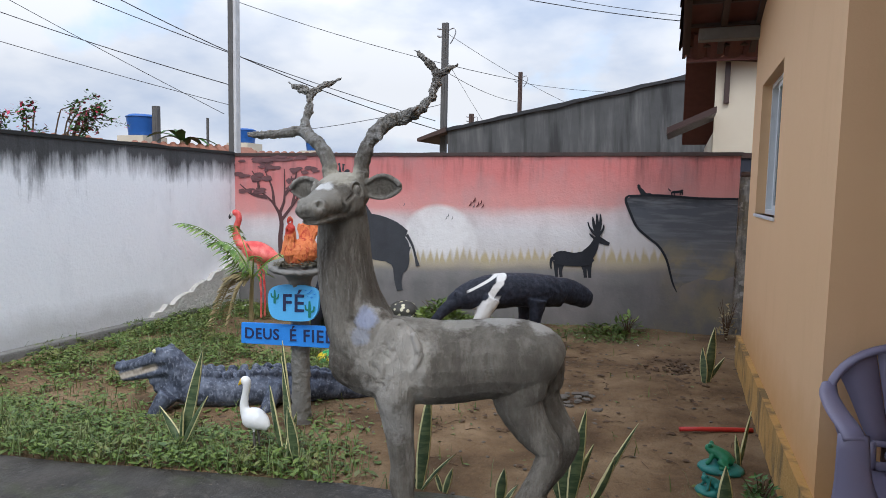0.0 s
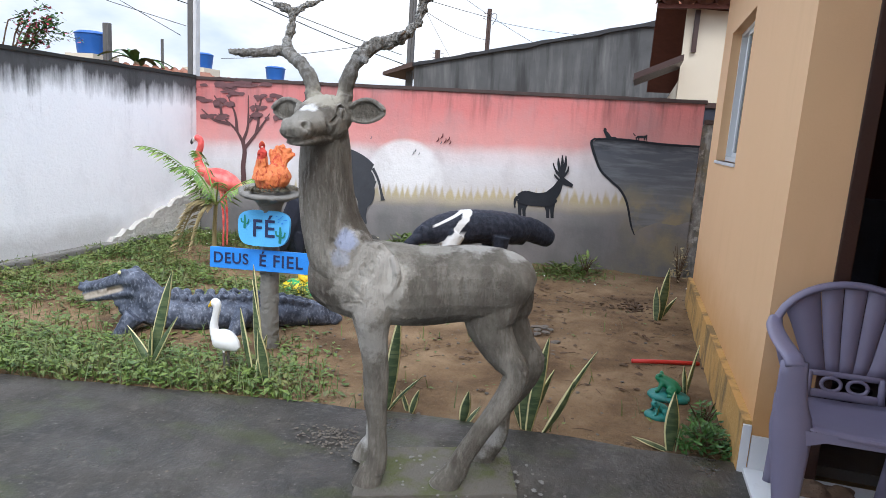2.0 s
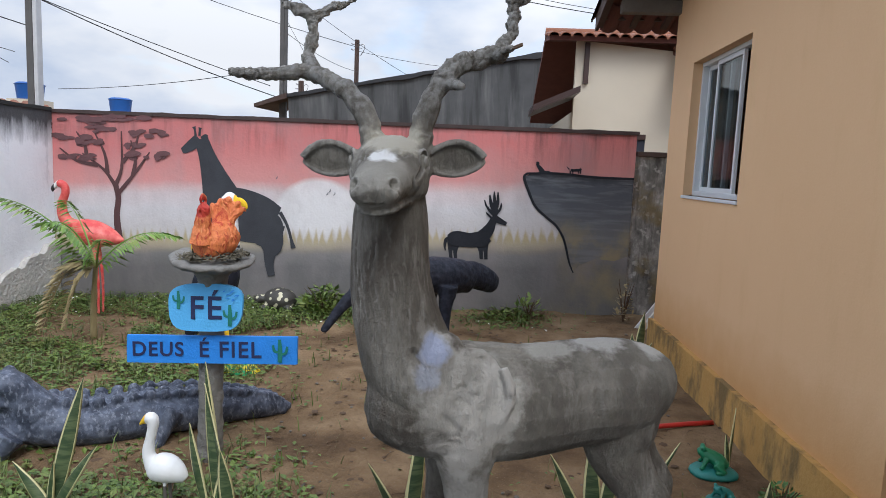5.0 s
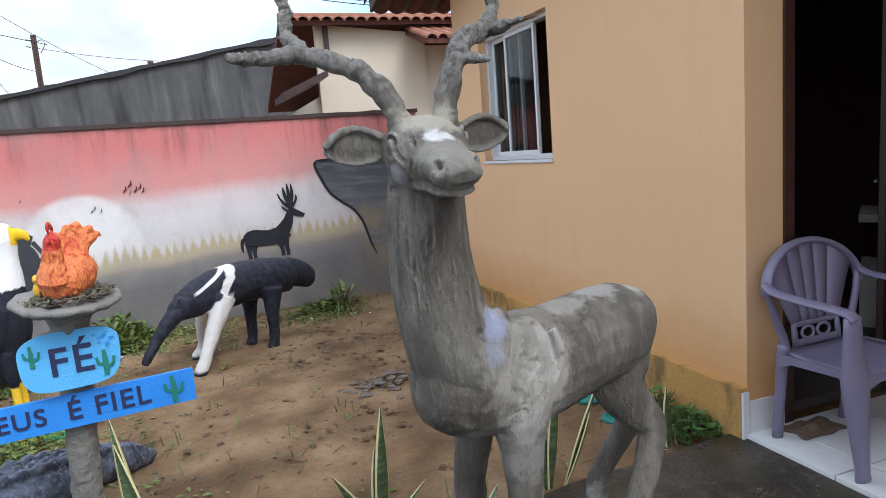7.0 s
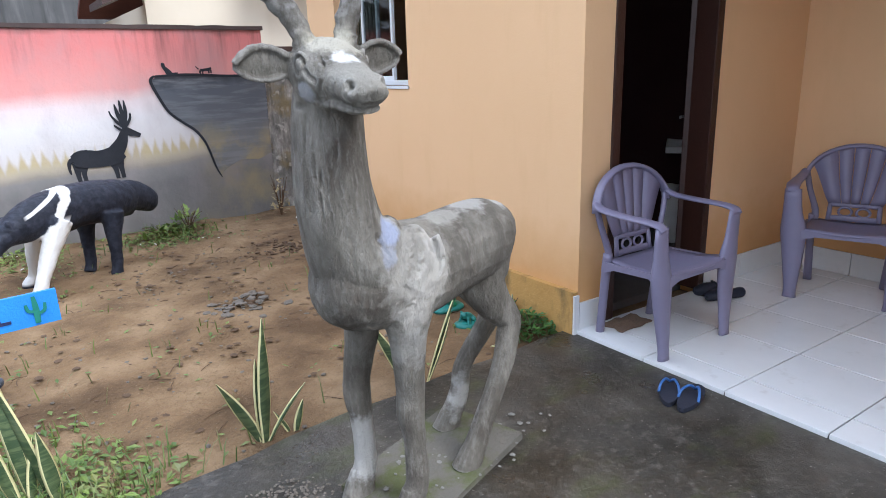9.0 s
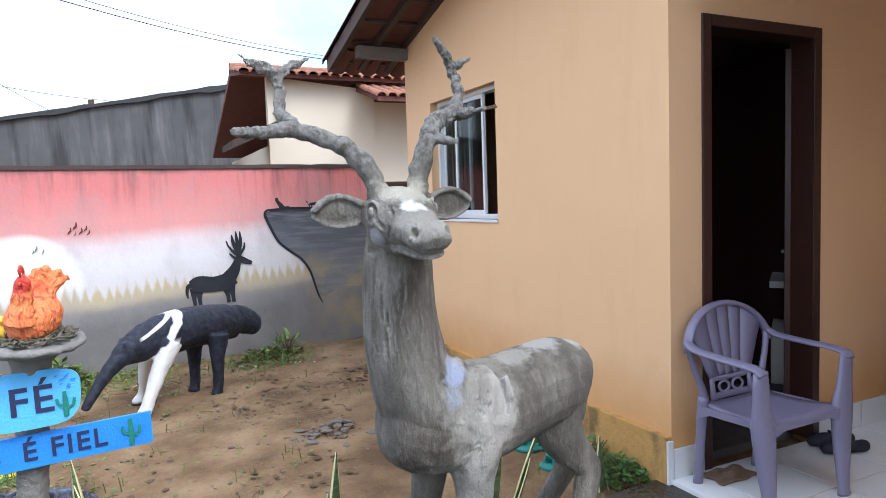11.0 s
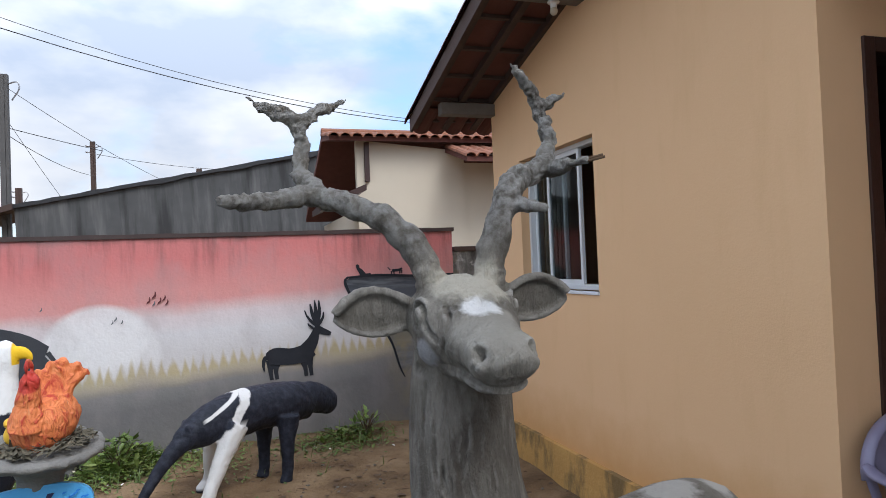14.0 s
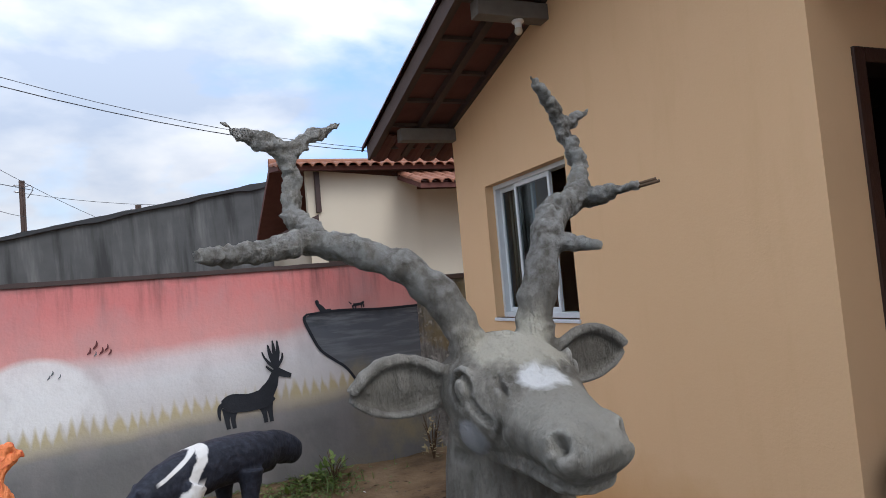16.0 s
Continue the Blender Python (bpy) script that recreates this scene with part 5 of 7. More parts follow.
for i in range(7):
    for s in (-1, 1):
        x = -3.05 - i * 0.030
        tube(cr, [(x, 3.895 - i * 0.006 + s * (0.056 - i * 0.002), 0.368 - i * 0.006, 0.008), (x, 3.895 - i * 0.006 + s * (0.056 - i * 0.002), 0.340 - i * 0.006, 0.003)], 1, 5)
cm = Mat("slate_blue_scaly_paint_with_pale_jaw", 0.55, 0, 0.3)
sc = cm.n.new("ShaderNodeTexVoronoi")
sc.inputs["Scale"].default_value = 34
cm.l.new(cm.co, sc.inputs["Vector"])
q = cm.mix(cm.step(cm.noise(16, 5), 0.40, 0.68), (0.036, 0.043, 0.062), (0.115, 0.132, 0.175))
q = cm.mix(cm.math("MULTIPLY", cm.step(cm.noise(60, 4, (1, 1, 0.5)), 0.52, 0.68), 0.6), q, (0.25, 0.27, 0.32))
cx, cz = cm.axis(0), cm.axis(2)
mz = cm.math("MULTIPLY_ADD", cx, 0.28, 1.205)
mouth = cm.math("MULTIPLY", cm.step(cm.math("ABSOLUTE", cm.math("SUBTRACT", cz, mz)), 0.030, 0.016), cm.step(cx, -2.93, -2.96))
cm.color(cm.mix(cm.math("MULTIPLY", mouth, 0.8), q, (0.42, 0.36, 0.28)))
cm.bump(sc.outputs["Distance"], 0.005, 0.6)
tagged(sculpt(part("crocodile_statue", cr, cm.m, smooth=True), 0.010, 2, 0.010, 0.05), "slate blue crocodile statue with raised head and open jaws", "statue")
for s in (-1, 1):
    bm = bmesh.new()
    ball(bm, (-2.945, 3.935 + s * 0.074, 0.488), 0.015, 10)
    tagged(part("glass_eye", bm, M_SNAKEEDGE, smooth=True), "pale painted eye of the crocodile statue", "eye")

# ---- the eagle on its painted rock ----
eg = bmesh.new()
body(eg, [(-2.40, 5.36, 0.98, 0.075, 0.075), (-2.42, 5.36, 0.90, 0.12, 0.13), (-2.46, 5.36, 0.78, 0.155, 0.175), (-2.50, 5.36, 0.64, 0.145, 0.165), (-2.55, 5.36, 0.50, 0.10, 0.12), (-2.60, 5.36, 0.42, 0.05, 0.06)], up=(1, 0, 0))
for s in (-1, 1):
    body(eg, [(-2.46, 5.36 + s * 0.13, 0.88, 0.035, 0.09), (-2.53, 5.36 + s * 0.145, 0.70, 0.035, 0.10), (-2.63, 5.36 + s * 0.11, 0.50, 0.028, 0.07), (-2.72, 5.36 + s * 0.05, 0.32, 0.018, 0.04)], up=(1, 0, 0), seg=12)
    tube(eg, [(-2.46, 5.36 + s * 0.075, 0.60, 0.070), (-2.455, 5.36 + s * 0.08, 0.50, 0.055), (-2.455, 5.36 + s * 0.08, 0.42, 0.040)], 3, 10)
body(eg, [(-2.58, 5.36, 0.50, 0.06, 0.05), (-2.68, 5.36, 0.36, 0.075, 0.030), (-2.80, 5.36, 0.20, 0.085, 0.020), (-2.86, 5.36, 0.13, 0.06, 0.012)], up=(1, 0, 0.5), seg=12)
body(eg, [(-2.40, 5.36, 0.90, 0.115, 0.12), (-2.37, 5.36, 1.02, 0.088, 0.09), (-2.355, 5.36, 1.14, 0.068, 0.070), (-2.35, 5.36, 1.24, 0.070, 0.078), (-2.35, 5.36, 1.30, 0.058, 0.062), (-2.355, 5.36, 1.335, 0.02, 0.02)], up=(1, 0, 0), seg=16)
body(eg, [(-2.30, 5.355, 1.262, 0.034, 0.040), (-2.25, 5.35, 1.262, 0.028, 0.034), (-2.215, 5.345, 1.245, 0.018, 0.024), (-2.20, 5.343, 1.215, 0.008, 0.012)], seg=12)
for s in (-1, 1):
    tube(eg, [(-2.455, 5.36 + s * 0.08, 0.44, 0.028), (-2.455, 5.36 + s * 0.08, 0.20, 0.026)], 1, 10)
    for d in (-0.04, 0.0, 0.04):
        tube(eg, [(-2.455, 5.36 + s * 0.08, 0.205, 0.022), (-2.40, 5.36 + s * 0.08 + d, 0.20, 0.018), (-2.365, 5.36 + s * 0.08 + d * 1.4, 0.18, 0.008)], 2, 8)
em = Mat("eagle_statue_paint", 0.65, 0, 0.2)
ez, exx = em.axis(2), em.axis(0)
wz = em.math("ADD", ez, em.math("MULTIPLY", em.math("SUBTRACT", em.noise(30, 4), 0.5), 0.05))
q = em.mix(em.noise(18, 5), (0.009, 0.010, 0.016), (0.024, 0.026, 0.038))
q = em.mix(em.step(wz, 0.955, 0.965), q, (0.76, 0.75, 0.73))
q = em.mix(em.math("MULTIPLY", em.step(exx, -2.305, -2.298), em.step(ez, 1.20, 1.205)), q, (0.80, 0.50, 0.02))
q = em.mix(em.math("MULTIPLY", em.step(wz, 0.40, 0.39), em.step(exx, -2.50, -2.49)), q, (0.78, 0.50, 0.03))
em.color(q).bump(em.noise(40, 4), 0.006)
eagle = sculpt(part("eagle_statue", eg, em.m, smooth=True), 0.009, 2, 0.006, 0.05)
eagle.scale, eagle.location = (0.86, 0.82, 1.0), (-0.314, 0.965, 0.0)
tagged(eagle, "standing eagle statue, black body, white head, yellow beak", "statue")
bm = bmesh.new()
ball(bm, (-2.43, 5.36, 0.08), (0.22, 0.17, 0.11), 14)
ball(bm, (-2.27, 5.30, 0.05), (0.15, 0.12, 0.08), 12)
rk = Mat("yellow_and_green_painted_rock", 0.6)
rk.color(rk.mix(rk.step(rk.noise(9, 3), 0.47, 0.53), (0.72, 0.55, 0.02), (0.02, 0.34, 0.12)))
tagged(sculpt(part("painted_rock", bm, rk.m, smooth=True), 0.012, 2, 0.03, 0.09), "rock painted yellow and green under the eagle", "rock")

# ---- the flamingo ----
fl = bmesh.new()
body(fl, [(-4.40, 6.68, 0.95, 0.05, 0.05), (-4.34, 6.68, 0.93, 0.10, 0.10), (-4.22, 6.69, 0.89, 0.125, 0.125), (-4.10, 6.70, 0.86, 0.11, 0.10), (-3.98, 6.70, 0.83, 0.05, 0.045), (-3.93, 6.70, 0.82, 0.015, 0.015)])
tube(fl, [(-4.34, 6.68, 0.95, 0.065), (-4.43, 6.67, 0.98, 0.060), (-4.485, 6.66, 1.07, 0.048), (-4.475, 6.65, 1.18, 0.040), (-4.43, 6.64, 1.27, 0.036), (-4.435, 6.64, 1.33, 0.036), (-4.465, 6.63, 1.355, 0.038), (-4.50, 6.63, 1.345, 0.026), (-4.535, 6.62, 1.31, 0.020), (-4.54, 6.62, 1.275, 0.006)], 5, 12)
for s in (-0.035, 0.035):
    tube(fl, [(-4.20, 6.69 + s, 0.80, 0.022), (-4.18, 6.69 + s, 0.45, 0.014), (-4.20, 6.69 + s, 0.13, 0.014)], 3, 8)
fm = Mat("pink_statue_paint_with_black_bill", 0.5)
f0, f2 = fm.axis(0), fm.axis(2)
q = fm.mix(fm.step(fm.noise(9, 5), 0.4, 0.65), (0.62, 0.06, 0.055), (0.80, 0.20, 0.16))
q = fm.mix(fm.math("MULTIPLY", fm.step(f2, 1.25, 1.26), fm.step(f0, -4.478, -4.486)), q, (0.75, 0.72, 0.68))
q = fm.mix(fm.math("MULTIPLY", fm.step(f2, 1.2, 1.21), fm.step(f0, -4.512, -4.518)), q, (0.02, 0.02, 0.022))
fm.color(q)
tagged(sculpt(part("flamingo_statue", fl, fm.m, smooth=True), 0.010, 2, 0.006, 0.05), "pink flamingo statue with curved neck and black bill", "statue")

# ---- the egret ----
eb = bmesh.new()
EX, EY = -1.90, 3.50
body(eb, [(EX - 0.022, EY, 0.265, 0.022, 0.030), (EX + 0.005, EY, 0.255, 0.050, 0.056), (EX + 0.050, EY + 0.005, 0.250, 0.058, 0.060), (EX + 0.095, EY + 0.01, 0.225, 0.042, 0.042), (EX + 0.125, EY + 0.012, 0.200, 0.016, 0.018)])
tube(eb, [(EX - 0.005, EY, 0.265, 0.036), (EX - 0.022, EY, 0.31, 0.026), (EX - 0.016, EY, 0.36, 0.022), (EX - 0.002, EY, 0.41, 0.021), (EX + 0.006, EY, 0.45, 0.024), (EX - 0.002, EY, 0.470, 0.026), (EX - 0.020, EY, 0.465, 0.019), (EX - 0.038, EY, 0.452, 0.011), (EX - 0.055, EY, 0.436, 0.004)], 4, 12)
for s in (-0.02, 0.02):
    tube(eb, [(EX + 0.05, EY + s, 0.21, 0.008), (EX + 0.05, EY + s, 0.02, 0.008)], 1, 8)
bmz = Mat("egret_statue_paint", 0.55)
b0, b2 = bmz.axis(0), bmz.axis(2)
q = bmz.mix(bmz.noise(14, 4), (0.66, 0.66, 0.64), (0.80, 0.80, 0.78))
q = bmz.mix(bmz.math("MULTIPLY", bmz.step(b2, 0.43, 0.435), bmz.step(b0, EX - 0.018, EX - 0.024)), q, (0.78, 0.50, 0.02))
q = bmz.mix(bmz.step(b2, 0.188, 0.183), q, (0.10, 0.09, 0.08))
bmz.color(q)
tagged(sculpt(part("egret_statue", eb, bmz.m, smooth=True), 0.0055, 2, 0.003, 0.04), "small white egret statue with yellow beak", "statue")

# ---- pedestal with nest and hen, and the two boards on it ----
PB, PT = Vector((-1.93, 4.06, 0.0)), Vector((-1.80, 3.935, 1.09))


def along(z):
    return PB.lerp(PT, z / 1.09)


bm = bmesh.new()
rows = []
for z, r in ((-0.02, 0.085), (0.05, 0.066), (0.25, 0.060), (0.55, 0.058), (0.80, 0.062), (0.92, 0.066), (1.0, 0.074), (1.04, 0.105), (1.065, 0.175), (1.08, 0.195), (1.09, 0.195), (1.10, 0.18)):
    p = along(z)
    rows.append((p.x, p.y, z, r))
tube(bm, rows, 3, 20)
ped = sculpt(part("pedestal", bm, M_POST, smooth=True), 0.010, 1, 0.020, 0.05)
tagged(ped, "rough cement pedestal with a shallow dish on top", "pedestal")
random.seed(11)
bm = bmesh.new()
for i in range(420):
    a, r = random.uniform(0, 6.283), math.sqrt(random.uniform(0.25, 1)) * 0.165
    x, y, z = PT.x + math.cos(a) * r, PT.y + math.sin(a) * r, 1.095 + random.uniform(0, 0.035) * (1.2 - r / 0.17)
    d = Vector((random.uniform(-1, 1), random.uniform(-1, 1), random.uniform(-0.3, 0.4))).normalized() * random.uniform(0.012, 0.03)
    w = d.cross(Vector((0, 0, 1))).normalized() * random.uniform(0.004, 0.010)
    c = Vector((x, y, z))
    bm.faces.new([bm.verts.new(c - d), bm.verts.new(c + w), bm.verts.new(c + d + Vector((0, 0, 0.006))), bm.verts.new(c - w)])
tagged(part("nest", bm, M_NEST), "ring of mossy debris forming a nest on the pedestal", "nest")
hb = bmesh.new()
body(hb, [(-1.825, 3.825, 1.16, 0.05, 0.06), (-1.815, 3.85, 1.165, 0.088, 0.080), (-1.79, 3.91, 1.165, 0.105, 0.085), (-1.75, 3.965, 1.18, 0.088, 0.085), (-1.72, 4.01, 1.22, 0.06, 0.07)])
tube(hb, [(-1.81, 3.85, 1.17, 0.075), (-1.805, 3.84, 1.24, 0.050), (-1.795, 3.835, 1.29, 0.038), (-1.79, 3.83, 1.325, 0.034), (-1.79, 3.83, 1.35, 0.015)], 4, 12)
for k in range(8):  # tail feathers in an upright fan
    a = -0.075 + k * 0.020
    t = 1.372 - abs(a + 0.01) * 0.55 - 0.014 * (k % 2)
    tube(hb, [(-1.755, 3.950, 1.18, 0.052), (-1.740 + a * 0.6, 3.97 + a * 0.15, 1.27, 0.024), (-1.728 + a, 3.975 + a * 0.24, t - 0.02, 0.017), (-1.712 + a * 1.15, 3.975 + a * 0.28, t, 0.011), (-1.700 + a * 1.2, 3.972 + a * 0.3, t - 0.018, 0.005)], 3, 8)
tube(hb, [(-1.792, 3.79, 1.325, 0.012), (-1.795, 3.775, 1.315, 0.003)], 1, 8)
for i in range(4):
    ball(hb, (-1.792 + 0.003 * i, 3.805 + i * 0.014, 1.365 + (0.012 if i in (1, 2) else 0)), (0.007, 0.011, 0.018), 8)
ball(hb, (-1.797, 3.802, 1.285), (0.010, 0.012, 0.022), 8)
hm = Mat("orange_hen_paint_with_red_comb", 0.6)
wv = hm.noise(30, 4, (1, 1, 0.6), 0.6, 1.0)
q = hm.mix(hm.step(wv, 0.52, 0.66), (0.76, 0.22, 0.07), (0.52, 0.055, 0.025))
q = hm.mix(hm.math("MULTIPLY", hm.step(wv, 0.42, 0.30), 0.6), q, (0.80, 0.36, 0.16))
q = hm.mix(hm.math("MULTIPLY", hm.spot((-1.792, 3.805, 1.34), 0.055, 0.1, 0.12), 0.9), q, (0.52, 0.03, 0.022))
hm.color(q).bump(wv, 0.02)
hen = sculpt(part("hen_statue", hb, hm.m, smooth=True), 0.0055, 1, 0.010, 0.022)
hen.scale, hen.location = (0.84, 0.84, 1.0), (-0.284, 0.624, 0.0)
tagged(hen, "orange sitting hen statue with red comb, in a nest", "statue")
bm = bmesh.new()
ball(bm, (-1.885, 3.95, 1.135), (0.026, 0.03, 0.034), 10)
ball(bm, (-1.885, 3.93, 1.180), (0.017, 0.018, 0.018), 10)
ball(bm, (-1.888, 3.912, 1.178), (0.005, 0.010, 0.004), 8)
tagged(sculpt(part("chick_statue", bm, M_YELLOW, smooth=True), 0.006, 1, 0), "small yellow chick statue beside the hen", "statue")

S1 = thing("faith_board", "sky blue rounded board lettered in navy paint", "sign", (-1.82, 3.875, 0.862), 5)
S1.rotation_euler = Euler((radians(-4), radians(1), radians(5)))


def board(parent, mat, pts, thick):
    bm = bmesh.new()
    prism(bm, pts, 0.0, thick, "y")
    bmesh.ops.bevel(bm, geom=[e for e in bm.edges], offset=0.004, segments=1)
    return part("board", bm, mat, parent)


pts = []
for i in range(40):
    a = 2 * math.pi * i / 40
    c, s = math.cos(a), math.sin(a)
    pts.append((0.172 * math.copysign(abs(c) ** 0.55, c) * (1 + 0.03 * math.sin(3 * a)) + 0.006 * s, 0.112 * math.copysign(abs(s) ** 0.6, s)))
board(S1, M_SKYB, pts, 0.022)
text_part("lettering", "FÉ", 0.152, M_INK, S1, pose(0.002, -0.003, -0.006, 90, 0, 0))
S2 = thing("scripture_board", "bright blue plank lettered in navy paint", "sign", (-1.815, 3.905, 0.652), 5)
S2.rotation_euler = Euler((radians(-3), radians(0.8), radians(5)))
board(S2, M_BLUE, [(-0.405, -0.066), (0.405, -0.066), (0.408, 0.066), (-0.402, 0.066)], 0.020)
for word, x, size in (("DEUS", -0.255, 0.096), ("É", -0.035, 0.105), ("FIEL", 0.135, 0.108)):
    text_part("lettering", word, size, M_INK, S2, pose(x, -0.003, -0.002, 90, 0, 0))


def cactus(parent, x, z, s, flip=1):
    bm = bmesh.new()
    ribbon(bm, [(0, -0.5 * s, 0.09 * s), (0.02 * s, 0, 0.10 * s), (0, 0.5 * s, 0.06 * s)])
    ribbon(bm, [(0.05 * s * flip, -0.15 * s, 0.05 * s), (0.26 * s * flip, -0.08 * s, 0.06 * s), (0.33 * s * flip, 0.2 * s, 0.05 * s)])
    ribbon(bm, [(-0.05 * s * flip, -0.05 * s, 0.05 * s), (-0.22 * s * flip, 0.0, 0.06 * s), (-0.28 * s * flip, 0.25 * s, 0.05 * s)])
    bmesh.ops.translate(bm, verts=bm.verts, vec=(x, -0.004, z))
    part("painted_cactus", bm, M_CACT, parent, "small green painted cactus")


cactus(S1, -0.125, 0.035, 0.085)
cactus(S1, 0.115, -0.035, 0.10)
cactus(S2, 0.325, 0.0, 0.11)
bm = bmesh.new()
random.seed(3)
for i in range(11):
    x, z = 0.115 + random.uniform(-0.03, 0.035), 0.055 + random.uniform(-0.025, 0.03)
    ribbon(bm, [(x, z, 0.002), (x + 0.006, z + 0.004, 0.003), (x + 0.013, z + 0.005, 0.001)])
bmesh.ops.translate(bm, verts=bm.verts, vec=(0, -0.004, 0))
part("painted_dashes", bm, M_BLUE, S1, "blue painted dashes")

# ---- turtle, frogs ----
bm = bmesh.new()
ball(bm, (-2.57, 7.08, 0.13), (0.17, 0.15, 0.12), 18)
ball(bm, (-2.75, 7.02, 0.14), (0.06, 0.05, 0.045), 10)
for dx, dy in ((-0.12, -0.12), (0.12, -0.10), (-0.10, 0.12), (0.12, 0.11)):
    ball(bm, (-2.57 + dx, 7.08 + dy, 0.06), (0.055, 0.045, 0.035), 8)
tm = Mat("dark_shell_paint_with_pale_dots", 0.6)
vo = tm.n.new("ShaderNodeTexVoronoi")
vo.inputs["Scale"].default_value = 17
tm.l.new(tm.co, vo.inputs["Vector"])
tm.color(tm.mix(tm.step(vo.outputs["Distance"], 0.38, 0.30), (0.045, 0.042, 0.035), (0.55, 0.52, 0.36)))
tagged(sculpt(part("turtle_statue", bm, tm.m, smooth=True), 0.010, 2, 0.004, 0.05), "turtle statue with dark shell and pale dots", "statue")


def frog(x, y, z, k, rz, mat, label, base_mat, base_label):
    bm = bmesh.new()
    body(bm, [(-0.16, 0, 0.15, 0.03, 0.03), (-0.12, 0, 0.155, 0.065, 0.050), (-0.05, 0, 0.13, 0.080, 0.065), (0.05, 0, 0.085, 0.090, 0.065), (0.12, 0, 0.05, 0.05, 0.035)], n=3, seg=14)
    for s in (-1, 1):
        ball(bm, (-0.11, s * 0.048, 0.205), (0.026, 0.022, 0.022), 10)
        tube(bm, [(0.07, s * 0.07, 0.07, 0.045), (0.0, s * 0.12, 0.075, 0.035), (0.09, s * 0.125, 0.025, 0.025), (0.0, s * 0.15, 0.015, 0.018)], 3, 8)
        tube(bm, [(-0.08, s * 0.06, 0.11, 0.030), (-0.10, s * 0.085, 0.05, 0.022), (-0.13, s * 0.10, 0.015, 0.020)], 3, 8)
    for v in bm.verts:
        v.co = v.co * k
    ob = sculpt(part("frog_statue", bm, mat, smooth=True), 0.008 * k + 0.001, 2, 0.004, 0.04)
    ob.matrix_world = pose(x, y, z, 0, 0, rz)
    tagged(ob, label, "statue")
    bm = bmesh.new()
    ball(bm, (x, y, z - 0.03 * k), (0.24 * k, 0.20 * k, 0.045 * k + 0.01), 14)
    tagged(sculpt(part("statue_base", bm, base_mat, smooth=True), 0.010, 1, 0.02, 0.08), base_label, "stone")


frog(0.655, 4.19, 0.020, 0.50, -12, M_GREEN, "green frog statue on a flat stone", M_TEAL, "flat teal grey stone under the frog")
frog(0.60, 3.89, 0.010, 0.34, 20, M_TEAL, "small teal frog statue on a pebble", M_TEAL, "teal pebble under the small frog")

# ---- red pipe, rubble ----
bm = bmesh.new()
tube(bm, [(0.45, 4.70, 0.010, 0.014), (0.67, 4.77, 0.016, 0.014), (0.87, 4.84, 0.014, 0.014)], 2, 10)
tagged(part("red_pipe", bm, M_PIPE, smooth=True), "red plastic pipe lying on the earth", "pipe")


def pebbles(name, label, centre, spread, count, size, mat, seed, rise=0.0, flat=0.5):
    random.seed(seed)
    bm = bmesh.new()
    for i in range(count):
        x, y = random.gauss(centre[0], spread[0]), random.gauss(centre[1], spread[1])
        s = size * random.uniform(0.4, 1.3)
        g = bmesh.ops.create_icosphere(bm, subdivisions=1, radius=1.0)["verts"]
        base = centre[2] if len(centre) > 2 else gz(x, y)
        m = pose(x, y, base + rise * math.exp(-((x - centre[0]) ** 2 + (y - centre[1]) ** 2) * 40) * random.random() + s * 0.2, 0, 0, random.uniform(0, 180)) @ Matrix.Diagonal((s * random.uniform(0.7, 1.5), s, s * flat, 1))
        for v in g:
            v.co = m @ (v.co * random.uniform(0.75, 1.15))
    return tagged(part(name, bm, mat), label, "debris", kind="stuff")


pebbles("rubble", "heap of broken cement rubble on the earth", (-0.34, 5.07), (0.12, 0.11), 44, 0.030, M_STONE, 1, 0.02, 0.32)
pebbles("gravel", "dark gravel spill along the garden edge", (0.48, 6.10), (0.17, 0.20), 170, 0.018, M_TWIG, 2, 0.02)
pebbles("mortar_crumbs", "crumbs of grey mortar on the concrete yard", (-0.84, 3.01, yz(-0.84)), (0.10, 0.06), 240, 0.0065, M_STONE, 3, 0.02)
pebbles("mortar_crumbs", "crumbs of grey mortar on the statue slab", (-0.17, 2.88, 0.018), (0.16, 0.10), 150, 0.009, M_POST, 4, 0.0)
pebbles("pebbles", "small scattered stones and litter on the earth", (-0.6, 5.2), (0.85, 1.05), 330, 0.011, M_STONE, 5)
pebbles("grit", "fine grit on the concrete yard", (-0.3, 2.5, yz(-0.3)), (1.2, 0.45), 140, 0.006, M_STONE, 6)
pebbles("leaf_litter", "dry brown leaf litter on the earth", (-0.5, 5.3), (0.9, 1.2), 420, 0.020, M_TWIG, 7, 0, 0.16)

# ---- porch: chairs, sandals, shoes, cloth ----


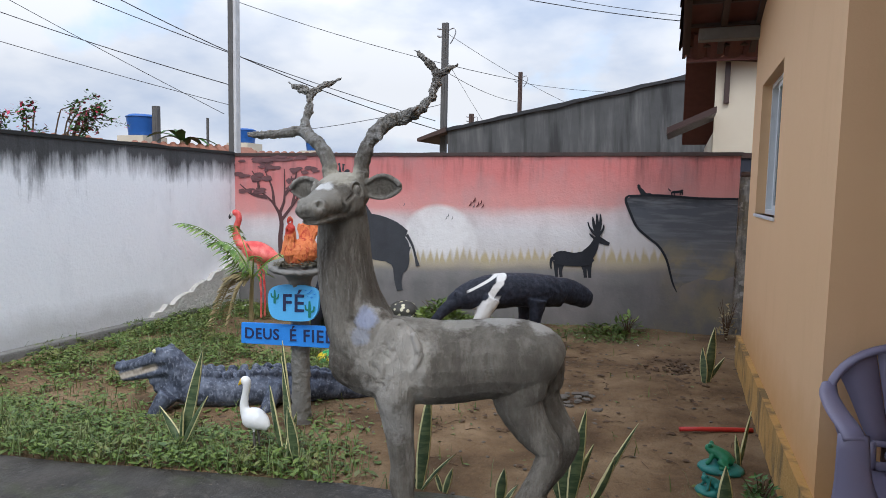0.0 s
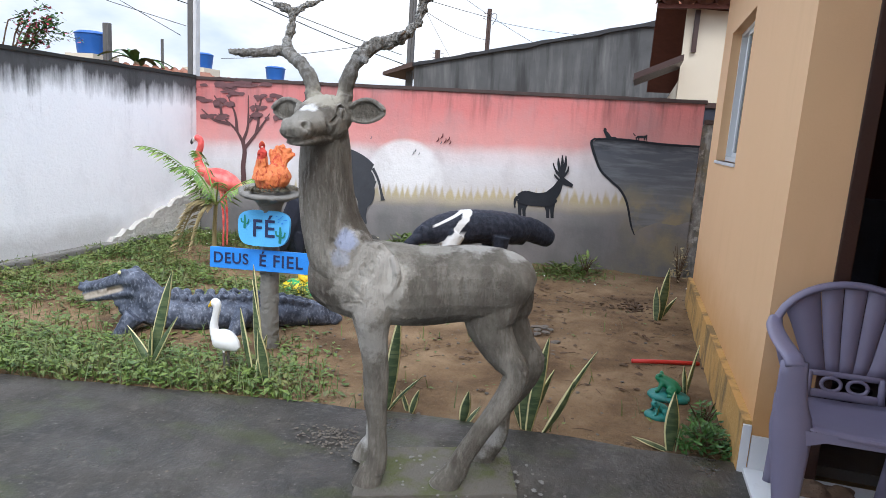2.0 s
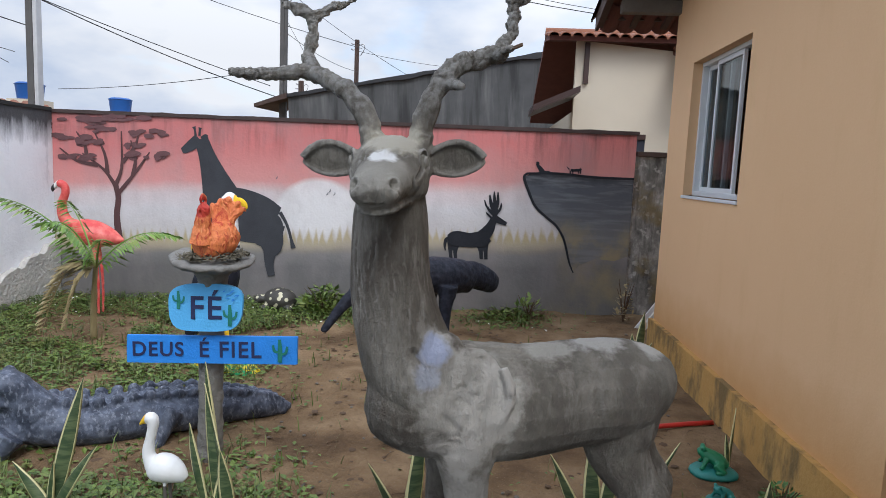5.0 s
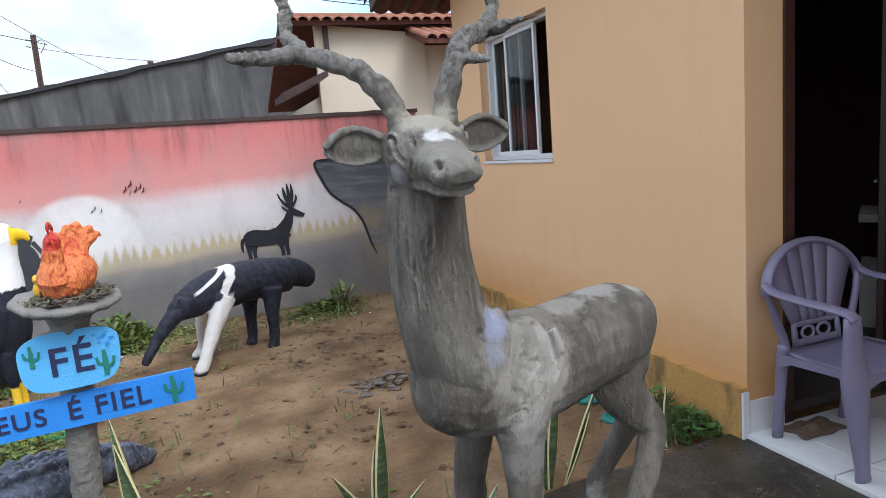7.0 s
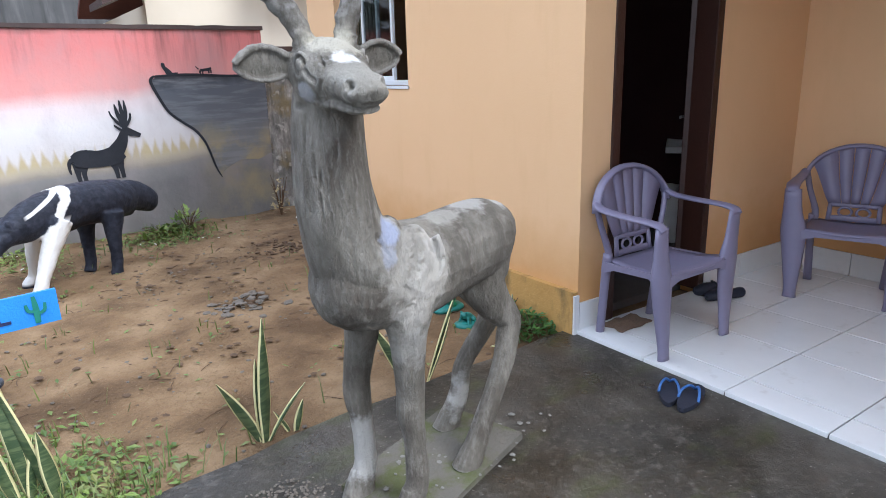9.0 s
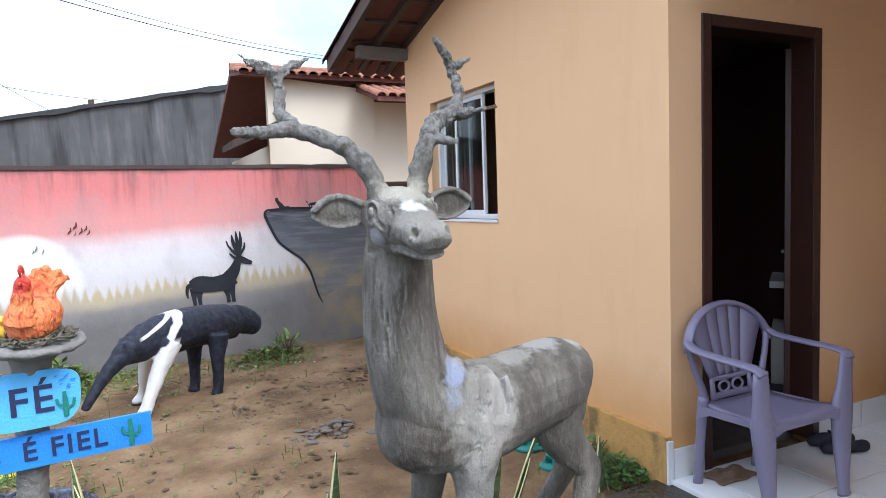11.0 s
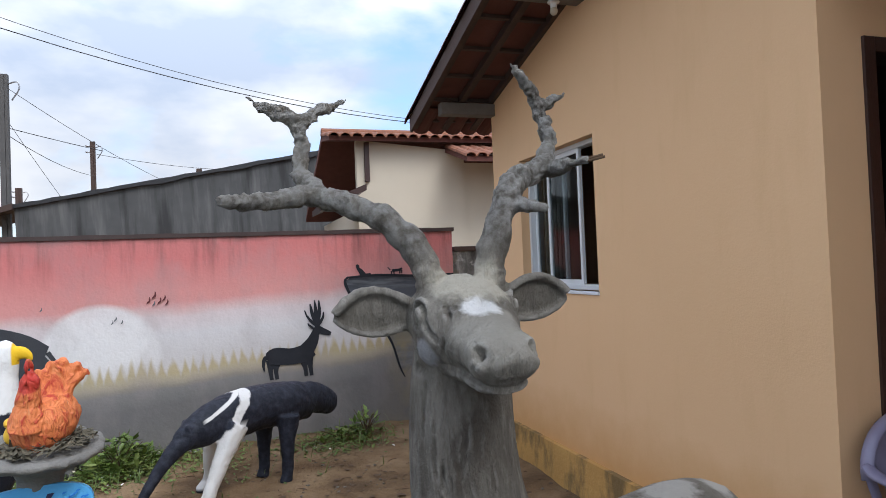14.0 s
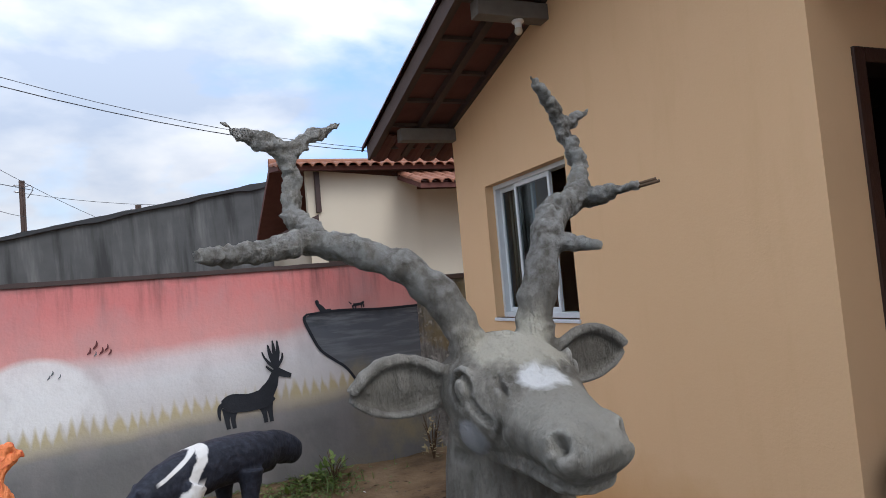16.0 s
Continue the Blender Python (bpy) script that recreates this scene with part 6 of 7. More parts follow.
def plastic_chair(at, rz):
    c = thing("plastic_chair", "lilac grey plastic armchair with slotted back on the tiled porch", "chair", at, rz, "porch chairs")
    bm = bmesh.new()
    rows = []
    n, mm = 9, 9
    top, bot = [], []
    for i in range(n):
        v = i / (n - 1)
        r1, r2 = [], []
        for j in range(mm):
            u = j / (mm - 1) * 2 - 1
            w = 0.235 - 0.035 * v
            z = 0.425 - 0.03 * math.sin(v * 2.6) - 0.012 * (1 - u * u) + (0.012 if v == 0 else 0) - (0.02 if i == 0 else 0)
            x, y = u * w, -0.235 + 0.44 * v - 0.02 * (1 - abs(u)) * (1 - v)
            r1.append(bm.verts.new((x, y, z)))
            r2.append(bm.verts.new((x, y, z - 0.014)))
        top.append(r1), bot.append(r2)
    for i in range(n - 1):
        for j in range(mm - 1):
            bm.faces.new((top[i][j], top[i][j + 1], top[i + 1][j + 1], top[i + 1][j]))
            bm.faces.new((bot[i][j], bot[i + 1][j], bot[i + 1][j + 1], bot[i][j + 1]))
    ring = [(0, j) for j in range(mm)] + [(i, mm - 1) for i in range(1, n)] + [(n - 1, j) for j in range(mm - 2, -1, -1)] + [(i, 0) for i in range(n - 2, 0, -1)]
    for a, b in zip(ring, ring[1:] + ring[:1]):
        bm.faces.new((top[a[0]][a[1]], bot[a[0]][a[1]], bot[b[0]][b[1]], top[b[0]][b[1]]))
    part("seat", bm, M_PLASTIC, c, smooth=True)
    bm = bmesh.new()
    for s in (-1, 1):
        prism(bm, [(-0.235, 0.405), (0.20, 0.395), (0.20, 0.335), (0.12, 0.365), (-0.12, 0.372), (-0.20, 0.33), (-0.235, 0.33)], s * 0.228 - 0.007, s * 0.228 + 0.007)
    prism(bm, [(-0.235, 0.405), (0.235, 0.405), (0.235, 0.34), (0.15, 0.372), (-0.15, 0.372), (-0.235, 0.34)], -0.245, -0.232, "y")
    part("apron", bm, M_PLASTIC, c)

    def bk(u, z):
        """A point of the leaning, curved back."""
        return (u, 0.215 + (z - 0.40) * 0.16 - 0.32 * u * u, z)

    bm = bmesh.new()
    arch = []
    for i in range(21):
        a = math.pi * i / 20
        arch.append((0.265 * math.cos(a), 0.645 + 0.205 * math.sin(a)))
    for pl in (arch,):
        body(bm, [(*bk(u, z), 0.014, 0.030) for u, z in pl], n=1, seg=10, up=(0, 1, 0))
    part("back_frame", bm, M_PLASTIC, c, smooth=True)
    # back panel in slats between the slots
    edges = [-0.236, -0.1205, -0.1165, -0.0415, -0.0375, 0.0375, 0.0415, 0.1165, 0.1205, 0.236]
    for k in range(0, 10, 2):
        a, b = edges[k], edges[k + 1]
        bm = bmesh.new()
        L = []
        for i in range(9):
            t = i / 8
            row = []
            for u in (a, (a + b) / 2, b):
                uu = u * (0.56 + 0.44 * t ** 0.8)
                ztop = 0.645 + 0.205 * math.sqrt(max(0.0, 1 - (uu / 0.265) ** 2)) - 0.008
                row.append(bk(uu, 0.50 + (ztop - 0.50) * t))
            L.append(row)
        F = [[bm.verts.new(p) for p in r] for r in L]
        B = [[bm.verts.new((p[0], p[1] + 0.008, p[2])) for p in r] for r in L]
        for i in range(8):
            for j in range(2):
                bm.faces.new((F[i][j], F[i][j + 1], F[i + 1][j + 1], F[i + 1][j]))
                bm.faces.new((B[i][j], B[i + 1][j], B[i + 1][j + 1], B[i][j + 1]))
            bm.faces.new((F[i][0], F[i + 1][0], B[i + 1][0], B[i][0]))
            bm.faces.new((F[i][2], B[i][2], B[i + 1][2], F[i + 1][2]))
        bm.faces.new((F[0][0], B[0][0], B[0][1], F[0][1]))
        bm.faces.new((F[0][1], B[0][1], B[0][2], F[0][2]))
        part("back_slat", bm, M_PLASTIC, c, smooth=True)
    bm = bmesh.new()
    for z, h in ((0.495, 0.012), (0.415, 0.018)):
        body(bm, [(*bk(u, z), 0.006, h) for u in (-0.125, -0.06, 0.0, 0.06, 0.125)], n=2, seg=8)
    for s in (-1, 1):
        tube(bm, [(*bk(s * 0.125, 0.40), 0.014), (*bk(s * 0.122, 0.50), 0.012)], 2, 8)
        tube(bm, [(*bk(s * (0.045 + 0.034 * math.cos(a)), 0.455 + 0.026 * math.sin(a)), 0.0075) for a in [i * 0.7 for i in range(10)]], 2, 6)
    part("back_scroll", bm, M_PLASTIC, c, "open scroll ornament", smooth=True)
    for s in (-1, 1):
        bm = bmesh.new()
        q0 = bk(s * 0.265, 0.665)
        body(bm, [(q0[0], q0[1], q0[2] + 0.03, 0.024, 0.014), (s * 0.275, q0[1] - 0.06, 0.672, 0.030, 0.013), (s * 0.283, 0.02, 0.662, 0.034, 0.012), (s * 0.285, -0.13, 0.658, 0.036, 0.012), (s * 0.280, -0.215, 0.648, 0.034, 0.012), (s * 0.276, -0.240, 0.625, 0.032, 0.014)], n=4, seg=10)
        part("armrest", bm, M_PLASTIC, c, smooth=True)
        bm = bmesh.new()
        body(bm, [(s * 0.276, -0.225, 0.640, 0.042, 0.018), (s * 0.268, -0.222, 0.50, 0.050, 0.024), (s * 0.255, -0.220, 0.40, 0.066, 0.034), (s * 0.245, -0.228, 0.25, 0.054, 0.032), (s * 0.238, -0.245, 0.06, 0.034, 0.023), (s * 0.237, -0.250, 0.0, 0.036, 0.024)], n=3, seg=10, up=(0, 1, 0))
        part("leg", bm, M_PLASTIC, c, smooth=True)
        bm = bmesh.new()
        body(bm, [(s * 0.205, 0.195, 0.43, 0.020, 0.032), (s * 0.205, 0.205, 0.36, 0.020, 0.032), (s * 0.200, 0.225, 0.18, 0.021, 0.026), (s * 0.195, 0.245, 0.0, 0.024, 0.024)], n=3, seg=10, up=(0, 1, 0))
        part("leg", bm, M_PLASTIC, c, smooth=True)
        bm = bmesh.new()
        tube(bm, [(*bk(s * 0.262, 0.69), 0.017), (*bk(s * 0.235, 0.58), 0.017), (*bk(s * 0.195, 0.46), 0.019), (s * 0.19, 0.19, 0.39, 0.018)], 3, 8)
        part("back_upright", bm, M_PLASTIC, c, smooth=True)
    for piece in c.children:
        piece.data.transform(Matrix.Diagonal((1.05, 0.86, 1.0, 1.0)))
    return c


chair = plastic_chair((1.215, 3.06, 0.052), 1)
copy_thing(chair, pose(2.55, 2.78, 0.052, 0, 0, -70))


def sandal(parent, x, y, rz, mirror):
    bm = bmesh.new()
    prism(bm, [(0.028 + (0.018 if 0 < i < 12 else 0) * 0 + 0.020 * math.sin(math.pi * min(1, max(0, (i - 5) / 14))) * 0 + 0.045 * math.cos(2 * math.pi * i / 24) * (1 + 0.18 * math.sin(2 * math.pi * i / 24)), 0.128 * math.sin(2 * math.pi * i / 24)) for i in range(24)], 0.0, 0.020, "z")
    bmesh.ops.bevel(bm, geom=list(bm.edges), offset=0.003, segments=1)
    sole = part("sole", bm, M_RUBBER, parent)
    sole.matrix_local = pose(x, y, 0, 0, 0, rz)
    bm = bmesh.new()
    for s in (-1, 1):
        tube(bm, [(0.028, 0.075, 0.020, 0.006), (0.028 + s * 0.018, 0.045, 0.045, 0.006), (0.028 + s * 0.036, 0.0, 0.040, 0.006), (0.028 + s * 0.042, -0.035, 0.018, 0.006)], 4, 8)
    part("strap", bm, M_STRAP, sole, "blue strap", smooth=True)


sd = thing("flip_flops", "pair of dark flip-flops with blue straps on the concrete", "sandals", (0.775, 2.615, 0.026), -62)
sandal(sd, -0.065, 0.0, 7, 1)
sandal(sd, 0.025, -0.02, -9, -1)
sh = thing("dark_shoes", "pair of dark blue slip-on shoes on the porch tiles", "shoes", (1.96, 3.20, 0.052), 70)
for dx, r in ((-0.055, 4), (0.055, -8)):
    bm = bmesh.new()
    body(bm, [(dx, 0.125, 0.022, 0.022, 0.018), (dx, 0.09, 0.030, 0.042, 0.028), (dx, 0.03, 0.036, 0.044, 0.034), (dx, -0.05, 0.030, 0.036, 0.028), (dx, -0.11, 0.032, 0.034, 0.030), (dx, -0.125, 0.03, 0.02, 0.02)], n=3, seg=12)
    part("shoe", bm, M_RUBBER, sh, smooth=True)
    bm = bmesh.new()
    tube(bm, [(dx - 0.034, -0.03, 0.045, 0.006), (dx - 0.02, 0.0, 0.072, 0.006), (dx + 0.02, 0.0, 0.072, 0.006), (dx + 0.034, -0.03, 0.045, 0.006)], 3, 8)
    part("strap", bm, M_RUBBER, sh)
bm = bmesh.new()
bmesh.ops.create_grid(bm, x_segments=26, y_segments=18, size=1.0)
for v in bm.verts:
    x, y = v.co.x * 0.12, v.co.y * 0.075
    r = 1 + 0.25 * noise.noise((v.co.x * 1.5, v.co.y * 1.5, 7))
    v.co = Vector((1.20 + x * r, 3.25 + y * r, 0.058 + 0.045 * max(0.0, noise.noise((x * 16, y * 20, 2)) + 0.25) * (1 - abs(v.co.x) ** 3) * (1 - abs(v.co.y) ** 3)))
cl_ob = part("floor_cloth", bm, M_CLOTH, smooth=True)
so = cl_ob.modifiers.new("thick", "SOLIDIFY")
so.thickness = 0.004
tagged(cl_ob, "crumpled brown floor cloth behind the chair", "cloth")

# dim things in the room behind the door
tb = thing("white_cabinet", "white low cabinet in the dim room", "cabinet", (3.276, 3.931, 0.05), -54)
for lo, hi, nm in (((-0.55, -0.30, 0.70), (0.15, 0.30, 0.75), "top"), ((0.10, -0.28, 0.0), (0.14, 0.28, 0.70), "side_panel"), ((-0.54, -0.28, 0.0), (0.095, 0.28, 0.38), "drawer")):
    bm = bmesh.new()
    box(bm, lo, hi, 0.006)
    part(nm, bm, M_PWHITE, tb)
oc = thing("office_chair", "black padded chair in the dim room", "chair", (1.50, 4.55, 0.05))
bm = bmesh.new()
box(bm, (-0.24, 0.12, 0.55), (0.24, 0.20, 1.12), 0.035)
part("backrest", bm, M_RUBBER, oc)
bm = bmesh.new()
box(bm, (-0.25, -0.26, 0.42), (0.25, 0.22, 0.50), 0.03)
part("seat", bm, M_RUBBER, oc)
bm = bmesh.new()
tube(bm, [(0, 0, 0.42, 0.03), (0, 0, 0.06, 0.03)], 1, 10)
for k in range(5):
    a = k * 1.2566
    tube(bm, [(0, 0, 0.08, 0.025), (0.26 * math.cos(a), 0.26 * math.sin(a), 0.03, 0.02)], 1, 8)
part("base", bm, M_RUBBER, oc)


# boards and a tile leaning in the corner by the house end
for lo, hi, lean, at, mat, label in (
        ((-0.025, -0.02, 0.0), (0.025, 0.0, 0.62), 36, (0.96, 7.24), M_PWHITE, "narrow white painted board leaning behind the house"),
        ((-0.025, -0.02, 0.0), (0.025, 0.0, 0.58), 38, (0.97, 7.14), M_PWHITE, "narrow white painted board leaning behind the house"),
        ((0.0, -0.015, 0.0), (0.14, 0.0, 0.50), 38, (1.03, 7.17), M_REDBOARD, "red-brown board leaning behind the house"),
        ((0.0, -0.012, 0.0), (0.16, 0.0, 0.24), 8, (0.96, 6.72), M_FTILE, "broken white tile standing behind the plinth")):
    bm = bmesh.new()
    box(bm, lo, hi, 0.003, pose(at[0], at[1], -0.01, 0, lean, 8))
    tagged(part("leaning_board", bm, mat), label, "board", "boards behind the house")


# ---- snake plants ----
def snake_leaf(parent, base, lean, height, width, rz, twist=0.0, bend=0.0):
    """An upright sword leaf: green blade with a yellow margin on both sides."""
    width *= 1.28
    bm = bmesh.new()
    n = 12
    L = []
    for i in range(n + 1):
        t = i / n
        w = width * (0.42 + 1.1 * t) if t < 0.35 else width * 0.80 * (1 - ((t - 0.35) / 0.65) ** 2.4) + 0.001
        w = min(w, width * 0.80) + 0.0005
        a = radians(rz + twist * t)
        c = Vector((base[0] + lean[0] * t + bend * t * t * lean[0], base[1] + lean[1] * t + bend * t * t * lean[1], base[2] + height * (t - 0.10 * abs(bend) * t * t)))
        s = Vector((math.cos(a), math.sin(a), 0))
        nrm = Vector((-math.sin(a), math.cos(a), 0))
        m = 1 - min(0.45, 0.0075 / w)
        L.append([bm.verts.new(c + s * (k * w) + nrm * (0.12 * w * (abs(k) - 1) + 0.002)) for k in (-1, -m, 0, m, 1)] + [bm.verts.new(c + s * (k * w) + nrm * (0.12 * w * (abs(k) - 1) - 0.002)) for k in (m, 0, -m)])
    for a, b in zip(L, L[1:]):
        for j in range(8):
            f = bm.faces.new((a[j], a[(j + 1) % 8], b[(j + 1) % 8], b[j]))
            f.material_index = 1 if j in (0, 3, 4, 7) else 0
    return part("leaf", bm, (M_SNAKE, M_SNAKEEDGE), parent, smooth=True)


def snake_plant(x, y, leaves, seed):
    random.seed(seed)
    z = gz(x, y) - 0.02
    th = thing("snake_plant", "upright sword-leaved plant, green with yellow margins", "plant", (x, y, z), 0, "snake plants along the yard")
    for lx, ly, h, w, rz, bend in leaves:
        snake_leaf(th, (random.uniform(-0.02, 0.02), random.uniform(-0.02, 0.02), 0), (lx, ly), h, w, rz, random.uniform(-25, 25), bend)


snake_plant(-2.22, 3.46, ((0.13, 0.02, 0.62, 0.032, 10, 0.1), (0.20, -0.06, 0.40, 0.034, -30, 0.3), (-0.13, 0.0, 0.26, 0.030, 25, 0.3), (0.04, -0.03, 0.30, 0.016, 0, 0.5)), 1)
snake_plant(-1.575, 3.53, ((-0.06, 0.02, 0.68, 0.026, 5, 0.1), (-0.10, -0.05, 0.45, 0.024, -20, -0.3), (0.03, 0.03, 0.30, 0.020, 30, 0.4)), 2)
snake_plant(-0.03, 3.46, ((-0.03, 0.02, 0.46, 0.034, 5, 0.1), (0.05, 0.0, 0.52, 0.030, 25, 0.2), (-0.13, 0.04, 0.38, 0.028, -20, 0.3), (0.09, 0.03, 0.34, 0.030, 50, 0.2)), 3)
snake_plant(0.05, 3.48, ((0.20, 0.02, 0.47, 0.015, 10, 0.1), (0.19, -0.02, 0.33, 0.023, 40, -0.3)), 4)
snake_plant(0.63, 3.52, ((-0.01, 0.0, 0.30, 0.034, 10, 0.0), (-0.16, -0.02, 0.06, 0.026, 60, 0.2)), 5)
snake_plant(0.64, 5.85, ((0.03, 0.0, 0.46, 0.036, 15, 0.1), (-0.02, 0.03, 0.30, 0.030, -30, 0.2), (0.12, 0.05, 0.22, 0.026, 30, 0.1)), 6)
snake_plant(-0.749, 3.46, ((0.04, 0.02, 0.54, 0.032, 20, 0.0), (-0.12, -0.01, 0.34, 0.028, -25, 0.3), (0.02, 0.05, 0.36, 0.028, 50, 0.1), (0.13, 0.0, 0.24, 0.012, 0, 0.4)), 7)
snake_plant(-1.487, 3.51, ((-0.10, 0.02, 0.60, 0.030, -40, 0.2), (-0.03, -0.04, 0.36, 0.028, 30, 0.1)), 8)
snake_plant(-0.35, 3.45, ((0.02, 0.0, 0.19, 0.026, 20, 0.1), (0.05, 0.02, 0.12, 0.016, -30, 0.4)), 9)
snake_plant(-0.63, 3.45, ((0.03, 0.0, 0.16, 0.018, 0, 0.4), (-0.04, 0.02, 0.12, 0.014, 30, 0.4)), 10)
snake_plant(0.75, 4.25, ((0.05, 0.10, 0.30, 0.020, 40, 0.1), (-0.02, 0.0, 0.20, 0.014, 10, 0.3)), 11)


# ---- small palm ----
def frond(parent, base, direction, length, rise, droop, mat, seed, leaf=0.16):
    random.seed(seed)
    d = Vector((direction[0], direction[1], 0)).normalized()
    s = Vector((-d.y, d.x, 0))
    bm = bmesh.new()
    pts = []
    for i in range(17):
        t = i / 16
        p = Vector(base) + d * (length * t) + Vector((0, 0, rise * t - droop * t * t))
        pts.append((p.x, p.y, p.z, 0.008 * (1 - t) + 0.0015))
    tube(bm, pts, 1, 6)
    for i in range(2, 34):
        t = i / 34
        k = t * 16
        a = Vector(pts[int(k)][:3]).lerp(Vector(pts[min(int(k) + 1, 16)][:3]), k - int(k))
        for sd in (-1, 1):
            ln = leaf * (1.05 - 0.6 * t) * random.uniform(0.8, 1.15)
            tip = a + (s * sd * 0.75 + d * 0.7).normalized() * ln + Vector((0, 0, -ln * random.uniform(0.15, 0.5)))
            mid = a.lerp(tip, 0.5) + Vector((0, 0, ln * 0.10))
            w = d * 0.015
            v = [bm.verts.new(q) for q in (a, mid - w, tip, mid + w)]
            bm.faces.new(v)
    return part("frond", bm, mat, parent)


palm = thing("palm", "young palm with arching green and dry fronds", "plant", (-3.70, 6.15, gz(-3.70, 6.15)))
bm = bmesh.new()
tube(bm, [(0, 0, -0.05, 0.030), (0.04, -0.06, 0.3, 0.022), (0.13, -0.16, 0.66, 0.018)], 3, 10)
part("trunk", bm, M_DRYFROND, palm, smooth=True)
for i, (dx, dy, ln, rise, droop, mt) in enumerate(((-1, -0.25, 0.74, 1.05, 0.52, M_FROND), (1, 0.15, 0.62, 0.80, 0.55, M_FROND), (-0.5, -1, 0.40, 0.95, 0.60, M_FROND), (-0.9, 0.6, 0.55, 0.95, 0.45, M_FROND), (0.6, -0.7, 0.30, 0.55, 0.30, M_FROND), (-1, 0.0, 0.42, 0.35, 0.75, M_DRYFROND), (-0.5, -0.8, 0.25, 0.20, 0.65, M_DRYFROND), (-0.9, -0.5, 0.38, 0.45, 0.95, M_DRYFROND))):
    frond(palm, (0.13, -0.16, 0.62), (dx, dy), ln, rise, droop, mt, i, 0.19)


# ---- ground cover ----
def clover(name, label, count, place, size, mat, seed, tall=0.05, blades=0.0):
    """Many small leaves on short stalks, or blades, wherever place(x, y) lets them grow."""
    random.seed(seed)
    vs, fs = [], []
    n = 0
    tries = 0
    while n < count and tries < count * 12:
        tries += 1
        x, y = random.uniform(-5.08, 0.88), random.uniform(3.05, 7.72)
        if random.random() > place(x, y) or y < np.interp(x, (-5.4, -2.9, -1.5, -0.5, 0.95), (2.95, 3.08, 3.30, 3.41, 3.43)):
            continue
        n += 1
        z = gz(x, y) + 0.01
        b = len(vs)
        if random.random() < blades:
            h, a = size * random.uniform(2.0, 5.5), random.uniform(0, 6.283)
            dx, dy = math.cos(a), math.sin(a)
            w = 0.0032
            ln = random.uniform(0.15, 0.8) * h
            vs += [(x - dy * w, y + dx * w, z - 0.01), (x + dy * w, y - dx * w, z - 0.01), (x + dx * ln * 0.5 + dy * w * 0.7, y + dy * ln * 0.5 - dx * w * 0.7, z + h * 0.65), (x + dx * ln * 0.5 - dy * w * 0.7, y + dy * ln * 0.5 + dx * w * 0.7, z + h * 0.65), (x + dx * ln, y + dy * ln, z + h * 0.9)]
            fs += [(b, b + 1, b + 2, b + 3), (b + 3, b + 2, b + 4)]
        else:
            s, a, tilt = size * random.uniform(0.5, 1.25), random.uniform(0, 6.283), random.uniform(-0.5, 0.5)
            z += random.uniform(0.0, 1.0) ** 1.4 * tall * place(x, y)
            dx, dy = math.cos(a) * s, math.sin(a) * s
            up = tilt * s
            vs += [(x - dx, y - dy, z - up), (x - dy * 0.55, y + dx * 0.55, z + 0.15 * s), (x + dx, y + dy, z + up), (x + dy * 0.55, y - dx * 0.55, z + 0.15 * s), (x, y, z - 0.10 * s)]
            fs += [(b, b + 4, b + 1), (b + 1, b + 4, b + 2), (b + 2, b + 4, b + 3), (b + 3, b + 4, b)]
    me = bpy.data.meshes.new(name)
    me.from_pydata(vs, [], fs)
    me.materials.append(mat)
    return tagged(new(name, me), label, "ground cover", kind="stuff")


def ss(v, a, b):
    t = min(1.0, max(0.0, (v - a) / (b - a)))
    return t * t * (3 - 2 * t)


def lush(x, y):
    p = 0.5 + 0.5 * noise.noise((x * 0.9, y * 0.9, 4.0)) + 0.35 * noise.noise((x * 3.1, y * 3.1, 1.0))
    m = ss(-x, 1.25, 2.2) * (0.10 + 0.90 * ss(p, 0.42, 0.62))
    strip = ss(-x, 1.0, 1.5) * (1 - ss(y, 3.55, 4.0)) * 0.95
    bare = math.exp(-(((x + 3.5) / 0.75) ** 2 + ((y - 4.75) / 0.35) ** 2)) * 0.95
    bare = max(bare, math.exp(-(((x + 1.6) / 0.55) ** 2 + ((y - 4.9) / 0.5) ** 2)) * 0.9)
    m = max(m, strip) * (1 - bare) * (1 - 0.75 * ss(-1.2 - x, -0.8, 0.5) * ss(y, 4.2, 4.8) * (1 - ss(-x, 1.7, 2.4)))
    far = ss(y, 6.7, 7.2) * max(ss(-x, 1.5, 1.9), 0.45 * math.exp(-((x + 0.30) / 0.38) ** 2), 0.35 * ss(-x, 0.9, 1.3))
    m = max(m, far * (0.6 + 0.4 * ss(p, 0.3, 0.6)))
    return m


def sparse(x, y):
    p = noise.noise((x * 4.6, y * 4.6, 9.0))
    return ss(p, 0.30, 0.52) * 0.5 * (1 - ss(x, -0.4, 0.6) * 0.55) + 0.04 * ss(-x, 0.2, 1.2)


